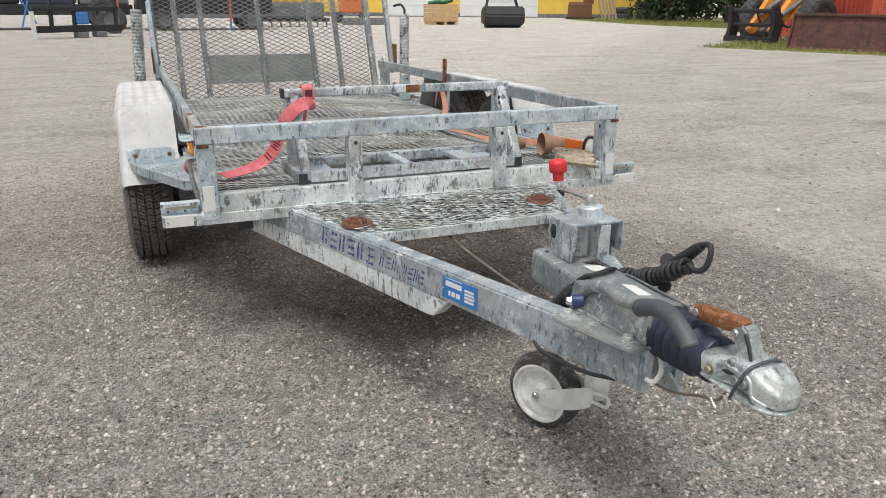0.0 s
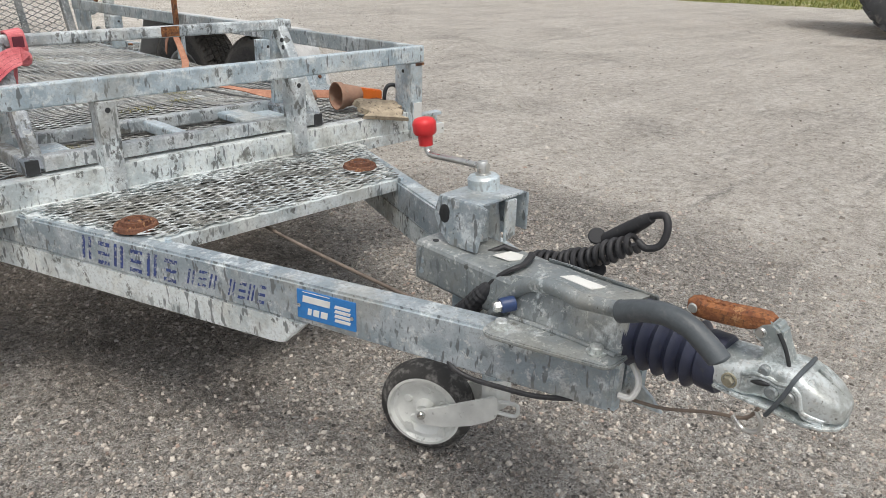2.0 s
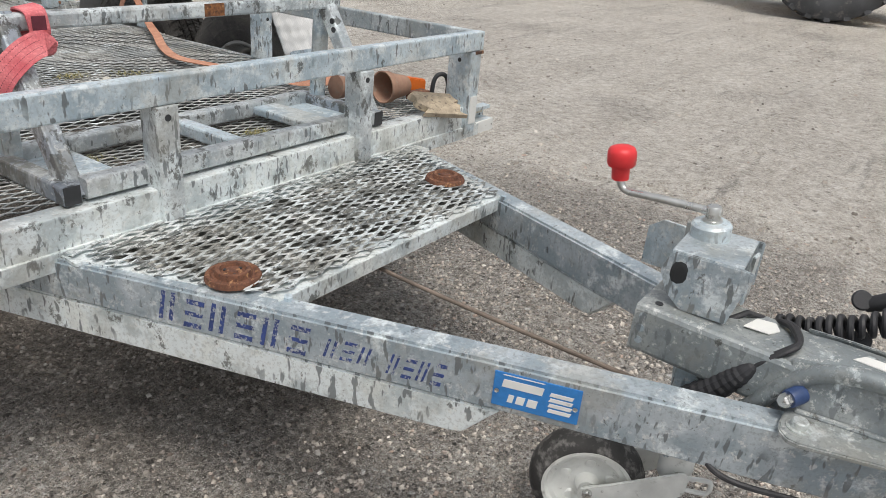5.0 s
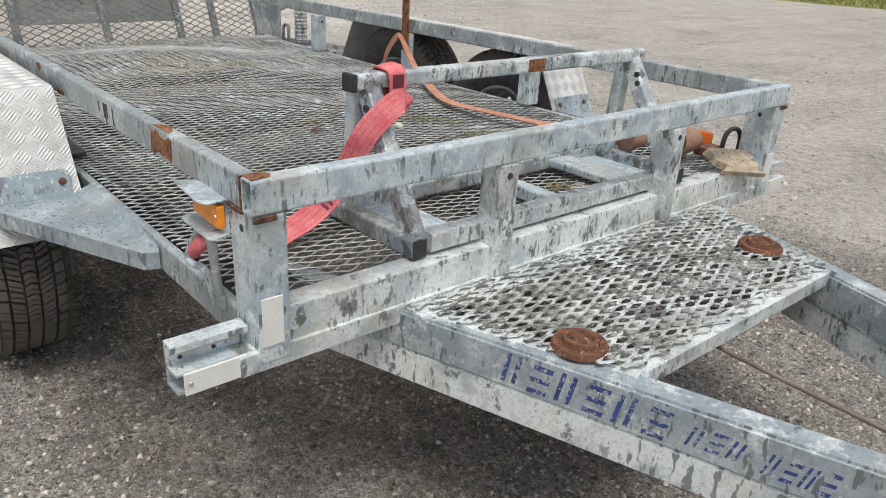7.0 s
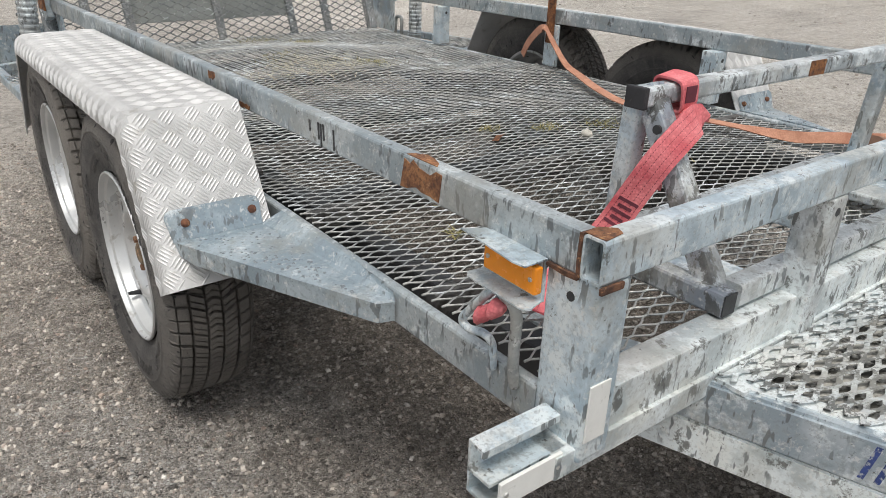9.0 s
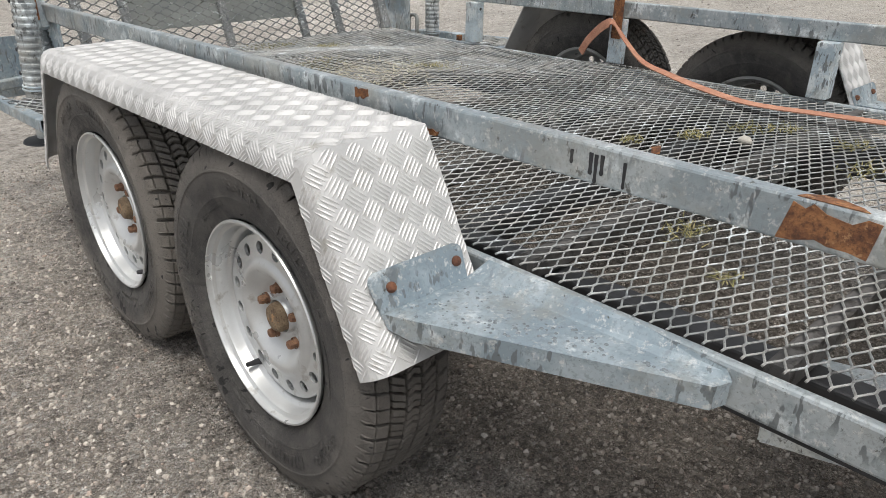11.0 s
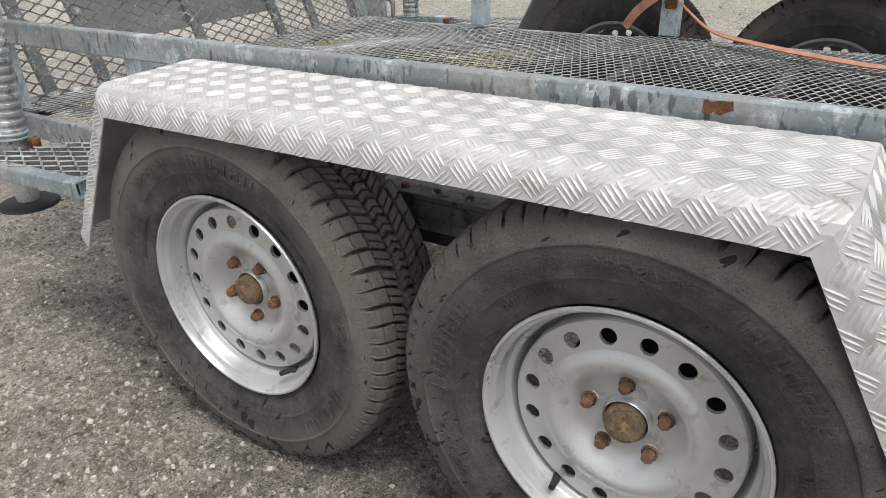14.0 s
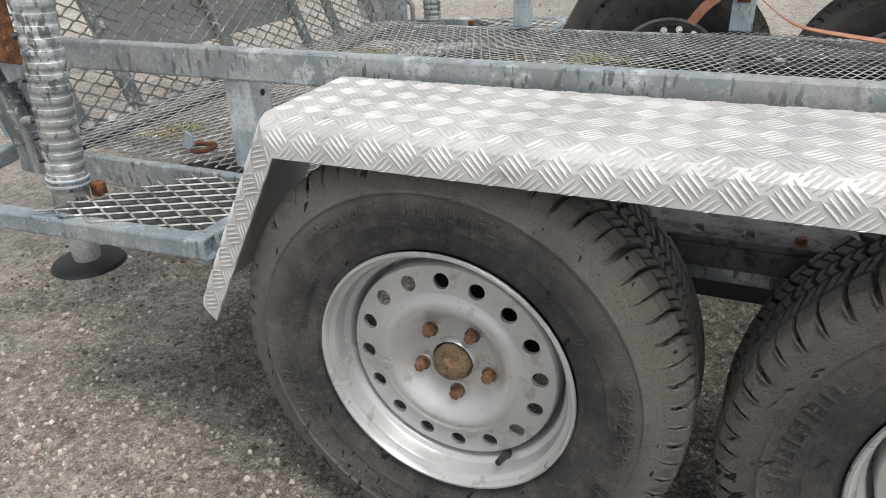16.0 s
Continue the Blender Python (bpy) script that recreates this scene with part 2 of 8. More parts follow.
def pebble_material(name="pebbles", tone=1.0, rough=0.85):
    m, nt, b, co = start(name)
    rnd = node(nt, "NewGeometry").outputs["Random Per Island"]
    col = ramp(nt, rnd, [(0.0, (0.13, 0.12, 0.11)), (0.26, (0.3, 0.276, 0.25)), (0.58, (0.49, 0.458, 0.418)), (0.86, (0.64, 0.605, 0.56)), (0.91, (0.44, 0.35, 0.3)), (0.975, (0.55, 0.53, 0.5)), (1.0, (0.84, 0.82, 0.79))])
    col = mix(nt, 0.55, col, mix(nt, noise_fac(nt, co, 300.0), (0.3, 0.3, 0.3), (0.7, 0.7, 0.7)), "OVERLAY")
    col = mix(nt, 1.0, col, (tone, tone * 0.96, tone * 0.92), "MULTIPLY")
    nt.links.new(col, b.inputs["Base Color"])
    b.inputs["Roughness"].default_value = rough
    return m


def tyre_material(name="tyre_rubber", dust=0.5):
    m, nt, b, co = start(name)
    n1, n2 = noise_fac(nt, co, 9.0, 7.0, 0.7), noise_fac(nt, co, 420.0, 5.0, 0.75)
    col = mix(nt, ramp(nt, n1, [(0.36, 0), (0.62, 1)]), (0.038, 0.037, 0.037), (0.125, 0.119, 0.112))
    flat = node(nt, "VectorMath", {0: co, 1: (0.0, 1.0, 1.0)}, operation="MULTIPLY").outputs[0]
    out = node(nt, "VectorMath", {0: flat}, operation="LENGTH").outputs["Value"]
    out = node(nt, "Math", {0: out, 1: node(nt, "Math", {0: noise_fac(nt, co, 5.0, 6.0, 0.65), 1: 0.1}, operation="MULTIPLY").outputs[0]}, operation="ADD").outputs[0]
    ring = node(nt, "MapRange", {0: out, 1: 0.302 - 0.02 * dust, 2: 0.345 - 0.02 * dust}).outputs[0]
    col = mix(nt, node(nt, "Math", {0: ring, 1: 0.35 + 0.5 * dust}, operation="MULTIPLY").outputs[0], col, (0.27, 0.243, 0.213))
    col = mix(nt, ramp(nt, n2, [(0.56, 0), (0.66, 0.5)]), col, (0.24, 0.226, 0.21))
    col = mix(nt, ramp(nt, n2, [(0.36, 0.8), (0.44, 0)]), col, (0.014, 0.014, 0.015))
    low = node(nt, "MapRange", {0: node(nt, "SeparateXYZ", {"Vector": co}).outputs[2], 1: -0.12, 2: -0.24, 3: 0.0, 4: 0.09}).outputs[0]
    wet = node(nt, "Math", {0: noise_fac(nt, co, 75.0, 2.0, 0.5, (1, 1, 0.3)), 1: low}, operation="ADD").outputs[0]
    crust = ramp(nt, noise_fac(nt, co, 34.0, 9.0, 0.78), [(0.5, 0), (0.64, 0.3 + 0.3 * dust)])
    col = mix(nt, crust, col, (0.24, 0.22, 0.198))
    wet = ramp(nt, wet, [(0.7, 0), (0.72, 0.95)])
    col = mix(nt, wet, col, (0.009, 0.009, 0.01))
    nt.links.new(col, b.inputs["Base Color"])
    nt.links.new(ramp(nt, n1, [(0.3, 0.45), (0.7, 0.75)]), b.inputs["Roughness"])
    bump(nt, b, node(nt, "Math", {0: n2, 1: noise_fac(nt, co, 38.0, 6.0, 0.7)}, operation="ADD").outputs[0], 1.0, 0.005)
    return m


def webbing(name, a, c, scale=260.0):
    m, nt, b, co = start(name)
    w = node(nt, "TexVoronoi", {"Vector": co, "Scale": scale}).outputs["Distance"]
    cl = noise_fac(nt, co, 22.0, 5.0, 0.65)
    col = mix(nt, ramp(nt, cl, [(0.35, 0), (0.65, 1)]), a, c)
    col = mix(nt, ramp(nt, w, [(0.2, 0), (0.6, 0.3)]), col, tuple(v * 0.6 for v in a))
    nt.links.new(col, b.inputs["Base Color"])
    b.inputs["Roughness"].default_value = 0.9
    bump(nt, b, w, 0.6, 0.001)
    return m


def leafy(name, a, c):
    m, nt, b, co = start(name)
    rnd = node(nt, "NewGeometry").outputs["Random Per Island"]
    nt.links.new(mix(nt, rnd, a, c), b.inputs["Base Color"])
    b.inputs["Roughness"].default_value = 0.7
    return m


ZINC = galvanised("galvanised_steel", (0.62, 0.71, 0.76), 0.625, 0.51, 0.35, grime=0.09)
ZINC_BAR = galvanised("galvanised_drawbar", (0.5, 0.555, 0.59), 0.625, 0.55, 0.4, grime=0.08)
# darker zinc for the side rails, their dim reflections put into the colour
ZINC_SIDE = galvanised("galvanised_rail_shaded", (0.5, 0.545, 0.56), 0.63, 0.57, 0.45, grime=0.08)
ZINC_CHALK = galvanised("galvanised_chalky", (0.76, 0.79, 0.77), 0.628, 0.48, 0.2, grime=0.12)
ZINC_BLUE = galvanised("galvanised_sheet", (0.45, 0.52, 0.56), 0.62, 0.6, 0.45, drips=0.9, grime=0.06)
ZINC_MESH = galvanised("galvanised_mesh", (0.47, 0.468, 0.446), 0.7, 0.565, 0.3, drips=0.4, grime=0.13)
ZINC_TRAY = galvanised("galvanised_tray", (0.74, 0.75, 0.73), 0.6, 0.48, 0.25, grime=0.2)
ZINC_WORN = galvanised("worn_zinc", (0.6, 0.625, 0.63), 0.62, 0.5, 0.3, grime=0.15)
CAST = galvanised("cast_zinc", (0.37, 0.39, 0.385), 0.64, 0.6, 0.4, drips=0.8, grime=0.08)
# plate darker than its bars: light and shade of the relief in colour
ALU_FLAT = plain("tread_plate_base", (0.6, 0.598, 0.59), 0.48, 0.2, 0.12, 14.0, 240.0, 0.2, (0.36, 0.34, 0.3), (0.58, 0.75))
ALU = plain("tread_plate_aluminium", (0.66, 0.657, 0.648), 0.5, 0.2, 0.12, 14.0, 240.0, 0.2, (0.4, 0.38, 0.34), (0.6, 0.78))
STRIP = plain("dirty_shaded_steel", (0.13, 0.125, 0.12), 0.7, 0.3, 0.35, 20.0, 150.0, 0.5, (0.05, 0.045, 0.04), (0.5, 0.62))
# dark grime colour that also paints the shade in the tray's gaps
DIRT_SHADE = plain("grime_and_gap_shade", (0.05, 0.048, 0.04), 0.75, 0.0, 0.5, 13.0, 160.0, 0.8, (0.44, 0.43, 0.395), (0.45, 0.54))
RUST = rusty("rust")
RUST_PATCH = rusty("flaking_rust", (0.13, 0.055, 0.03), (0.36, 0.165, 0.07))
RUST_WELD = rusty("weld_rust", (0.06, 0.03, 0.02), (0.17, 0.08, 0.045))
RUST_DARK = rusty("dark_rust", (0.11, 0.045, 0.028), (0.2, 0.085, 0.045))
SILVER = plain("silver_wheel_paint", (0.62, 0.63, 0.628), 0.34, 0.5, 0.1, 11.0, 300.0, 0.1, (0.3, 0.275, 0.24), (0.58, 0.75))
WHITE = plain("white_plastic", (0.74, 0.74, 0.71), 0.45, 0.0, 0.06, 30.0, 200.0, 0.1, (0.45, 0.44, 0.4), (0.62, 0.75))
TYRE = tyre_material("dusty_tyre_rubber", 0.7)
TREAD = tyre_material("dusty_tread_rubber", 0.75)
TYRE_DARK = tyre_material("tyre_rubber", 0.15)
TREAD_DARK = tyre_material("tread_rubber", 0.1)
WATER = plain("rain_water", (0.2, 0.225, 0.24), 0.14, 0.0, 0.1, 40.0, 200.0, 0.0)
BLACK = plain("black_rubber", (0.028, 0.028, 0.031), 0.6, 0.0, 0.3, 25.0, 150.0, 0.3, (0.09, 0.085, 0.08), (0.58, 0.75))
NAVY = plain("bellows_rubber", (0.03, 0.035, 0.062), 0.42, 0.0, 0.3, 25.0, 150.0, 0.3, (0.07, 0.068, 0.066), (0.6, 0.78))
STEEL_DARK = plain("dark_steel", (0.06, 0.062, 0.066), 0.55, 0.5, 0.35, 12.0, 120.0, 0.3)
CHROME = plain("bright_zinc", (0.6, 0.6, 0.58), 0.3, 0.85, 0.1, 40.0, 200.0, 0.1)
YELLOWED = plain("yellowed_plastic", (0.5, 0.46, 0.36), 0.55, 0.0, 0.12, 40.0, 200.0, 0.2, (0.25, 0.21, 0.15), (0.55, 0.7))
RED = plain("red_plastic", (0.66, 0.03, 0.035), 0.42, 0.0, 0.08, 30.0, 200.0, 0.05)
AMBER = plain("amber_reflector", (0.9, 0.3, 0.02), 0.25, 0.0, 0.06, 60.0, 400.0, 0.2)
BLUE = plain("blue_plate", (0.035, 0.2, 0.52), 0.4, 0.0, 0.1, 50.0, 200.0, 0.05)
INK = plain("faded_blue_paint", (0.035, 0.06, 0.2), 0.6, 0.0, 0.35, 60.0, 260.0, 0.2, (0.42, 0.44, 0.46), (0.52, 0.6))
INK_DARK = plain("dark_print", (0.13, 0.03, 0.045), 0.9, 0.0, 0.2, 60.0)
STRAP = webbing("red_webbing", (0.62, 0.12, 0.14), (0.85, 0.29, 0.3))
BELT = webbing("orange_webbing", (0.42, 0.19, 0.12), (0.62, 0.33, 0.22))
WOOD = plain("grey_wood", (0.4, 0.33, 0.24), 0.85, 0.0, 0.3, 40.0, 180.0, 0.6, (0.13, 0.1, 0.08), (0.55, 0.65))
CLAY = plain("terracotta", (0.34, 0.2, 0.14), 0.85, 0.0, 0.2, 30.0, 160.0, 0.4, (0.3, 0.24, 0.19), (0.55, 0.7))
ORANGE = plain("orange_paint", (0.72, 0.17, 0.025), 0.45, 0.0, 0.12, 25.0, 140.0, 0.1, (0.2, 0.08, 0.03), (0.62, 0.72))
MOSS = leafy("moss", (0.12, 0.12, 0.03), (0.36, 0.31, 0.14))
STRAW = leafy("straw", (0.42, 0.38, 0.26), (0.68, 0.64, 0.5))
GRAVEL = ground_material()
PEBBLE = pebble_material()
# darker pebbles for damp ground, with the trailer's shade in their colour
PEBBLE_DAMP_SHADE = pebble_material("damp_shaded_pebbles", 0.5, 0.5)


# ---- mesh helpers ----
FRONT_Y, SLOPE, SKEW = 3.1, 0.0157, 0.008  # the bed falls a little towards its rear
MID_X, WIDE = 0.745, 1.49


def thing(name, at, label, category, group="", kind=""):
    ob = new(name)
    ob.location = at
    ob.empty_display_size = 0.1
    return tagged(ob, label, category, group, kind)


def base_of(ob):
    where = Vector((0, 0, 0))
    while ob:
        where += ob.location
        ob = ob.parent
    return where


def holder(parent):
    """The parent itself, or the part above it where a third level of parts would begin."""
    chain, o = [], parent
    while o:
        chain.append(o)
        o = o.parent
    return parent if len(chain) < 3 else chain[-2]


def part(name, bm, material, parent, label="", tilt=False, smooth=False):
    """Links a bmesh, built in the place's metres, as one mesh under a thing or a part."""
    parent = holder(parent)
    off = base_of(parent) if parent else Vector((0, 0, 0))
    bmesh.ops.recalc_face_normals(bm, faces=bm.faces)
    for v in bm.verts:
        if tilt:
            v.co.z -= SLOPE * (v.co.y - FRONT_Y)
            v.co.x -= SKEW * (v.co.y - FRONT_Y)
        v.co -= off
    me = bpy.data.meshes.new(name)
    bm.to_mesh(me)
    bm.free()
    me.materials.append(material)
    if smooth:
        for p in me.polygons:
            p.use_smooth = True
        me.set_sharp_from_angle(angle=radians(38))
    ob = new(name, me)
    ob.parent = parent
    return tagged(ob, label)


def mesh_part(name, verts, faces, material, parent, label="", tilt=False, kind=""):
    parent = holder(parent)
    off = base_of(parent) if parent else Vector((0, 0, 0))
    verts = np.array(verts, float)
    if tilt:
        verts[:, 2] -= SLOPE * (verts[:, 1] - FRONT_Y)
        verts[:, 0] -= SKEW * (verts[:, 1] - FRONT_Y)
    verts -= np.array(off)
    me = bpy.data.meshes.new(name)
    me.from_pydata(verts.tolist(), [], faces.tolist() if isinstance(faces, np.ndarray) else faces)
    me.materials.append(material)
    ob = new(name, me)
    ob.parent = parent
    return tagged(ob, label, kind=kind)


def box(bm, x0, x1, y0, y1, z0, z1, bevel=0.003):
    before = set(bm.verts)
    r = bmesh.ops.create_cube(bm, size=1)
    for v in r["verts"]:
        v.co = Vector(((x0 + x1) / 2 + v.co.x * (x1 - x0), (y0 + y1) / 2 + v.co.y * (y1 - y0), (z0 + z1) / 2 + v.co.z * (z1 - z0)))
    if bevel:
        edges = {e for v in r["verts"] for e in v.link_edges}
        bmesh.ops.bevel(bm, geom=list(edges), offset=bevel, segments=2, affect="EDGES", profile=0.6)
    return [v for v in bm.verts if v not in before]


def boxed(*a, bevel=0.003):
    bm = bmesh.new()
    box(bm, *a, bevel=bevel)
    return bm


def turned(bm, verts, m):
    bmesh.ops.transform(bm, matrix=m, verts=verts)


def frame_of(p0, p1, up=(0, 0, 1)):
    d = (Vector(p1) - Vector(p0)).normalized()
    s = d.cross(Vector(up))
    s = s.normalized() if s.length > 1e-5 else d.cross(Vector((1, 0, 0))).normalized()
    return d, s, s.cross(d)


def beam(bm, p0, p1, w, h, wall=0.0, up=(0, 0, 1), soft=0.005):
    """A square tube or bar along p0 to p1, with rounded edges; wall: the tube's thickness, open at its ends."""
    d, s, u = frame_of(p0, p1, up)

    def loop(p, w, h, r):
        out = []
        for sx, sy, seq in ((1, 1, ((1, 0), (0.3, 0.3), (0, 1))), (-1, 1, ((0, 1), (0.3, 0.3), (1, 0))), (-1, -1, ((1, 0), (0.3, 0.3), (0, 1))), (1, -1, ((0, 1), (0.3, 0.3), (1, 0)))):
            for a, b in seq:
                out.append(bm.verts.new(Vector(p) + s * sx * (w / 2 - r * b) + u * sy * (h / 2 - r * a)))
        return out

    rings = [loop(p0, w, h, soft), loop(p1, w, h, soft)]
    if wall:
        rings += [loop(p1, w - 2 * wall, h - 2 * wall, soft * 0.6), loop(p0, w - 2 * wall, h - 2 * wall, soft * 0.6)]
        rings.append(rings[0])
    else:
        bm.faces.new(rings[0])
        bm.faces.new(rings[1])
    for a, b in zip(rings, rings[1:]):
        for i in range(12):
            bm.faces.new((a[i], a[(i + 1) % 12], b[(i + 1) % 12], b[i]))


def beamed(*a, **k):
    bm = bmesh.new()
    beam(bm, *a, **k)
    return bm


def sweep(bm, pts, r, seg=10, closed=False):
    """A round rod along points; r: one radius or one for each point."""
    pts = [Vector(p) for p in pts]
    rr = r if isinstance(r, (list, tuple)) else [r] * len(pts)
    rings, side = [], None
    for i, p in enumerate(pts):
        a, b = (pts[i - 1] if i or closed else p), (pts[(i + 1) % len(pts)] if i < len(pts) - 1 or closed else p)
        d = (b - a).normalized()
        if side is None:
            side = d.orthogonal().normalized()
        side = (side - d * side.dot(d)).normalized()
        other = d.cross(side)
        rings.append([bm.verts.new(p + (side * math.cos(t) + other * math.sin(t)) * rr[i]) for t in (2 * math.pi * k / seg for k in range(seg))])
    pairs = list(zip(rings, rings[1:])) + ([(rings[-1], rings[0])] if closed else [])
    for a, b in pairs:
        for k in range(seg):
            bm.faces.new((a[k], a[(k + 1) % seg], b[(k + 1) % seg], b[k]))
    if not closed:
        bm.faces.new(rings[0])
        bm.faces.new(rings[-1])


def swept(*a, **k):
    bm = bmesh.new()
    sweep(bm, *a, **k)
    return bm


def curve(pts, n=8):
    """Points on a smooth line through pts."""
    pts = [Vector(p) for p in pts]
    out = []
    for i in range(len(pts) - 1):
        p0, p1, p2, p3 = pts[max(i - 1, 0)], pts[i], pts[i + 1], pts[min(i + 2, len(pts) - 1)]
        for k in range(n):
            t = k / n
            out.append(0.5 * (2 * p1 + (p2 - p0) * t + (2 * p0 - 5 * p1 + 4 * p2 - p3) * t * t + (3 * p1 - p0 - 3 * p2 + p3) * t ** 3))
    return out + [pts[-1]]


def lathe(bm, profile, at, axis, seg=32, closed=False):
    """Turns (radius, distance along the axis) pairs round an axis."""
    ax = Vector(axis).normalized()
    s = ax.orthogonal().normalized()
    o = ax.cross(s)
    rings = []
    for r, a in profile:
        c = Vector(at) + ax * a
        if r < 1e-6:
            rings.append([bm.verts.new(c)])
        else:
            rings.append([bm.verts.new(c + (s * math.cos(t) + o * math.sin(t)) * r) for t in (2 * math.pi * k / seg for k in range(seg))])
    for a, b in list(zip(rings, rings[1:])) + ([(rings[-1], rings[0])] if closed else []):
        for k in range(seg):
            q = (k + 1) % seg
            if len(a) == 1 and len(b) == 1:
                continue
            if len(a) == 1:
                bm.faces.new((a[0], b[q], b[k]))
            elif len(b) == 1:
                bm.faces.new((a[k], a[q], b[0]))
            else:
                bm.faces.new((a[k], a[q], b[q], b[k]))


def lathed(*a, **k):
    bm = bmesh.new()
    lathe(bm, *a, **k)
    return bm


def slab(bm, poly, lift):
    """A prism: a polygon and its copy moved by lift."""
    a = [bm.verts.new(p) for p in poly]
    b = [bm.verts.new(Vector(p) + Vector(lift)) for p in poly]
    bm.faces.new(a)
    bm.faces.new(b[::-1])
    for i in range(len(a)):
        j = (i + 1) % len(a)
        bm.faces.new((a[i], a[j], b[j], b[i]))
    return a + b


def slabbed(poly, lift, bevel=0.0):
    bm = bmesh.new()
    slab(bm, poly, lift)
    if bevel:
        bmesh.ops.recalc_face_normals(bm, faces=bm.faces)
        bmesh.ops.bevel(bm, geom=list(bm.edges), offset=bevel, segments=2, affect="EDGES")
    return bm


def ribbon(pts, width, thick, sides):
    """A strap along points; sides: the direction of its width, one for all or one each."""
    bm = bmesh.new()
    pts = [Vector(p) for p in pts]
    if not isinstance(sides, list):
        sides = [sides] * len(pts)
    rings = []
    for i, p in enumerate(pts):
        d = (pts[min(i + 1, len(pts) - 1)] - pts[max(i - 1, 0)]).normalized()
        s = Vector(sides[i])
        s = (s - d * s.dot(d)).normalized()
        n = d.cross(s)
        rings.append([bm.verts.new(p + s * a * width / 2 + n * b * thick / 2) for a, b in ((-1, -1), (1, -1), (1, 1), (-1, 1))])
    for a, b in zip(rings, rings[1:]):
        for k in range(4):
            bm.faces.new((a[k], a[(k + 1) % 4], b[(k + 1) % 4], b[k]))
    bm.faces.new(rings[0])
    bm.faces.new(rings[-1])
    return bm


def expanded(origin, u, v, lu, lv, lwd, swd, w, t, twist, rise=None, inside=None, bond=0.0):
    """Expanded metal: zigzag strands that meet along short bonds; u is the long way of the diamonds, v the short way."""
    origin, u, v = np.array(origin, float), np.array(u, float), np.array(v, float)
    nrm = np.cross(u, v)
    nu, nv = int(lu / (lwd / 2)), int(lv / (swd / 2))
    i, k = np.meshgrid(np.arange(nv), np.arange(nu), indexing="ij")
    i, k = i.ravel(), k.ravel()
    a = np.stack([k * lwd / 2, (i + (k + i) % 2) * swd / 2], 1)
    b = np.stack([(k + 1) * lwd / 2, (i + (k + 1 + i) % 2) * swd / 2], 1)
    low = (k + i) % 2 == 0
    wide = np.ones(len(a))
    if bond:
        na, nb = a[low] - (bond / 2, 0), a[low] + (bond / 2, 0)
        a, b = a + (bond / 2, 0), b - (bond / 2, 0)
        a, b = np.concatenate([a, na]), np.concatenate([b, nb])
        wide = np.concatenate([wide, np.full(len(na), 1.35)])
    if inside is not None:
        keep = np.array([inside(*p) for p in (a + b) / 2])
        a, b, wide = a[keep], b[keep], wide[keep]
    d = (b - a) / np.linalg.norm(b - a, axis=1, keepdims=True)
    side = np.stack([-d[:, 1], d[:, 0]], 1)
    side[side[:, 1] < 0] *= -1
    d3 = d[:, :1] * u + d[:, 1:] * v
    s3 = side[:, :1] * u + side[:, 1:] * v
    e1 = math.cos(twist) * s3 + math.sin(twist) * nrm
    e2 = -math.sin(twist) * s3 + math.cos(twist) * nrm
    lift = np.zeros((2, len(a))) if rise is None else np.stack([rise(a[:, 0], a[:, 1]), rise(b[:, 0], b[:, 1])])
    # strands lie on one slope, crossings on the other
    pa = origin + a[:, :1] * u + a[:, 1:] * v + lift[0][:, None] * nrm - d3 * w * 0.3
    pb = origin + b[:, :1] * u + b[:, 1:] * v + lift[1][:, None] * nrm + d3 * w * 0.3
    corners = [(-1, -1), (1, -1), (1, 1), (-1, 1)]
    verts = np.stack([p + e1 * wide[:, None] * (x * w / 2) + e2 * (y * t / 2) for p in (pa, pb) for x, y in corners], 1).reshape(-1, 3)
    n = np.arange(len(a))[:, None, None] * 8
    quads = np.array([[0, 1, 5, 4], [1, 2, 6, 5], [2, 3, 7, 6], [3, 0, 4, 7]])
    return verts, (quads[None] + n).reshape(-1, 4)


def join(pieces):
    verts, faces, n = [], [], 0
    for v, f in pieces:
        verts += [tuple(p) for p in v]
        faces += [tuple(int(q) + n for q in face) for face in f]
        n += len(v)
    return verts, faces


# ---- the yard ----
def build_ground():
    rings = [0.0, 2, 4, 6, 8, 10, 13, 16, 20, 24, 28, 33, 40, 50, 65, 90, 140, 250, 500, 1200]
    seg = 96
    verts, faces = [(0.7, 3.0, 0.0)], []
    for r in rings[1:]:
        for k in range(seg):
            a = 2 * math.pi * k / seg
            x, y = 0.7 + r * math.cos(a), 3 + r * math.sin(a)
            verts.append((x, y, 0.0))
    for k in range(seg):
        faces.append((0, 1 + k, 1 + (k + 1) % seg))
    for i in range(len(rings) - 2):
        for k in range(seg):
            a, b = 1 + i * seg + k, 1 + i * seg + (k + 1) % seg
            faces.append((a, a + seg, b + seg, b))
    me = bpy.data.meshes.new("ground")
    me.from_pydata(verts, [], faces)
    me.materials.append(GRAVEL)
    for p in me.polygons:
        p.use_smooth = True
    tagged(new("ground", me), "packed grey-brown gravel yard, sandy where it is driven on", "ground", kind="structure")


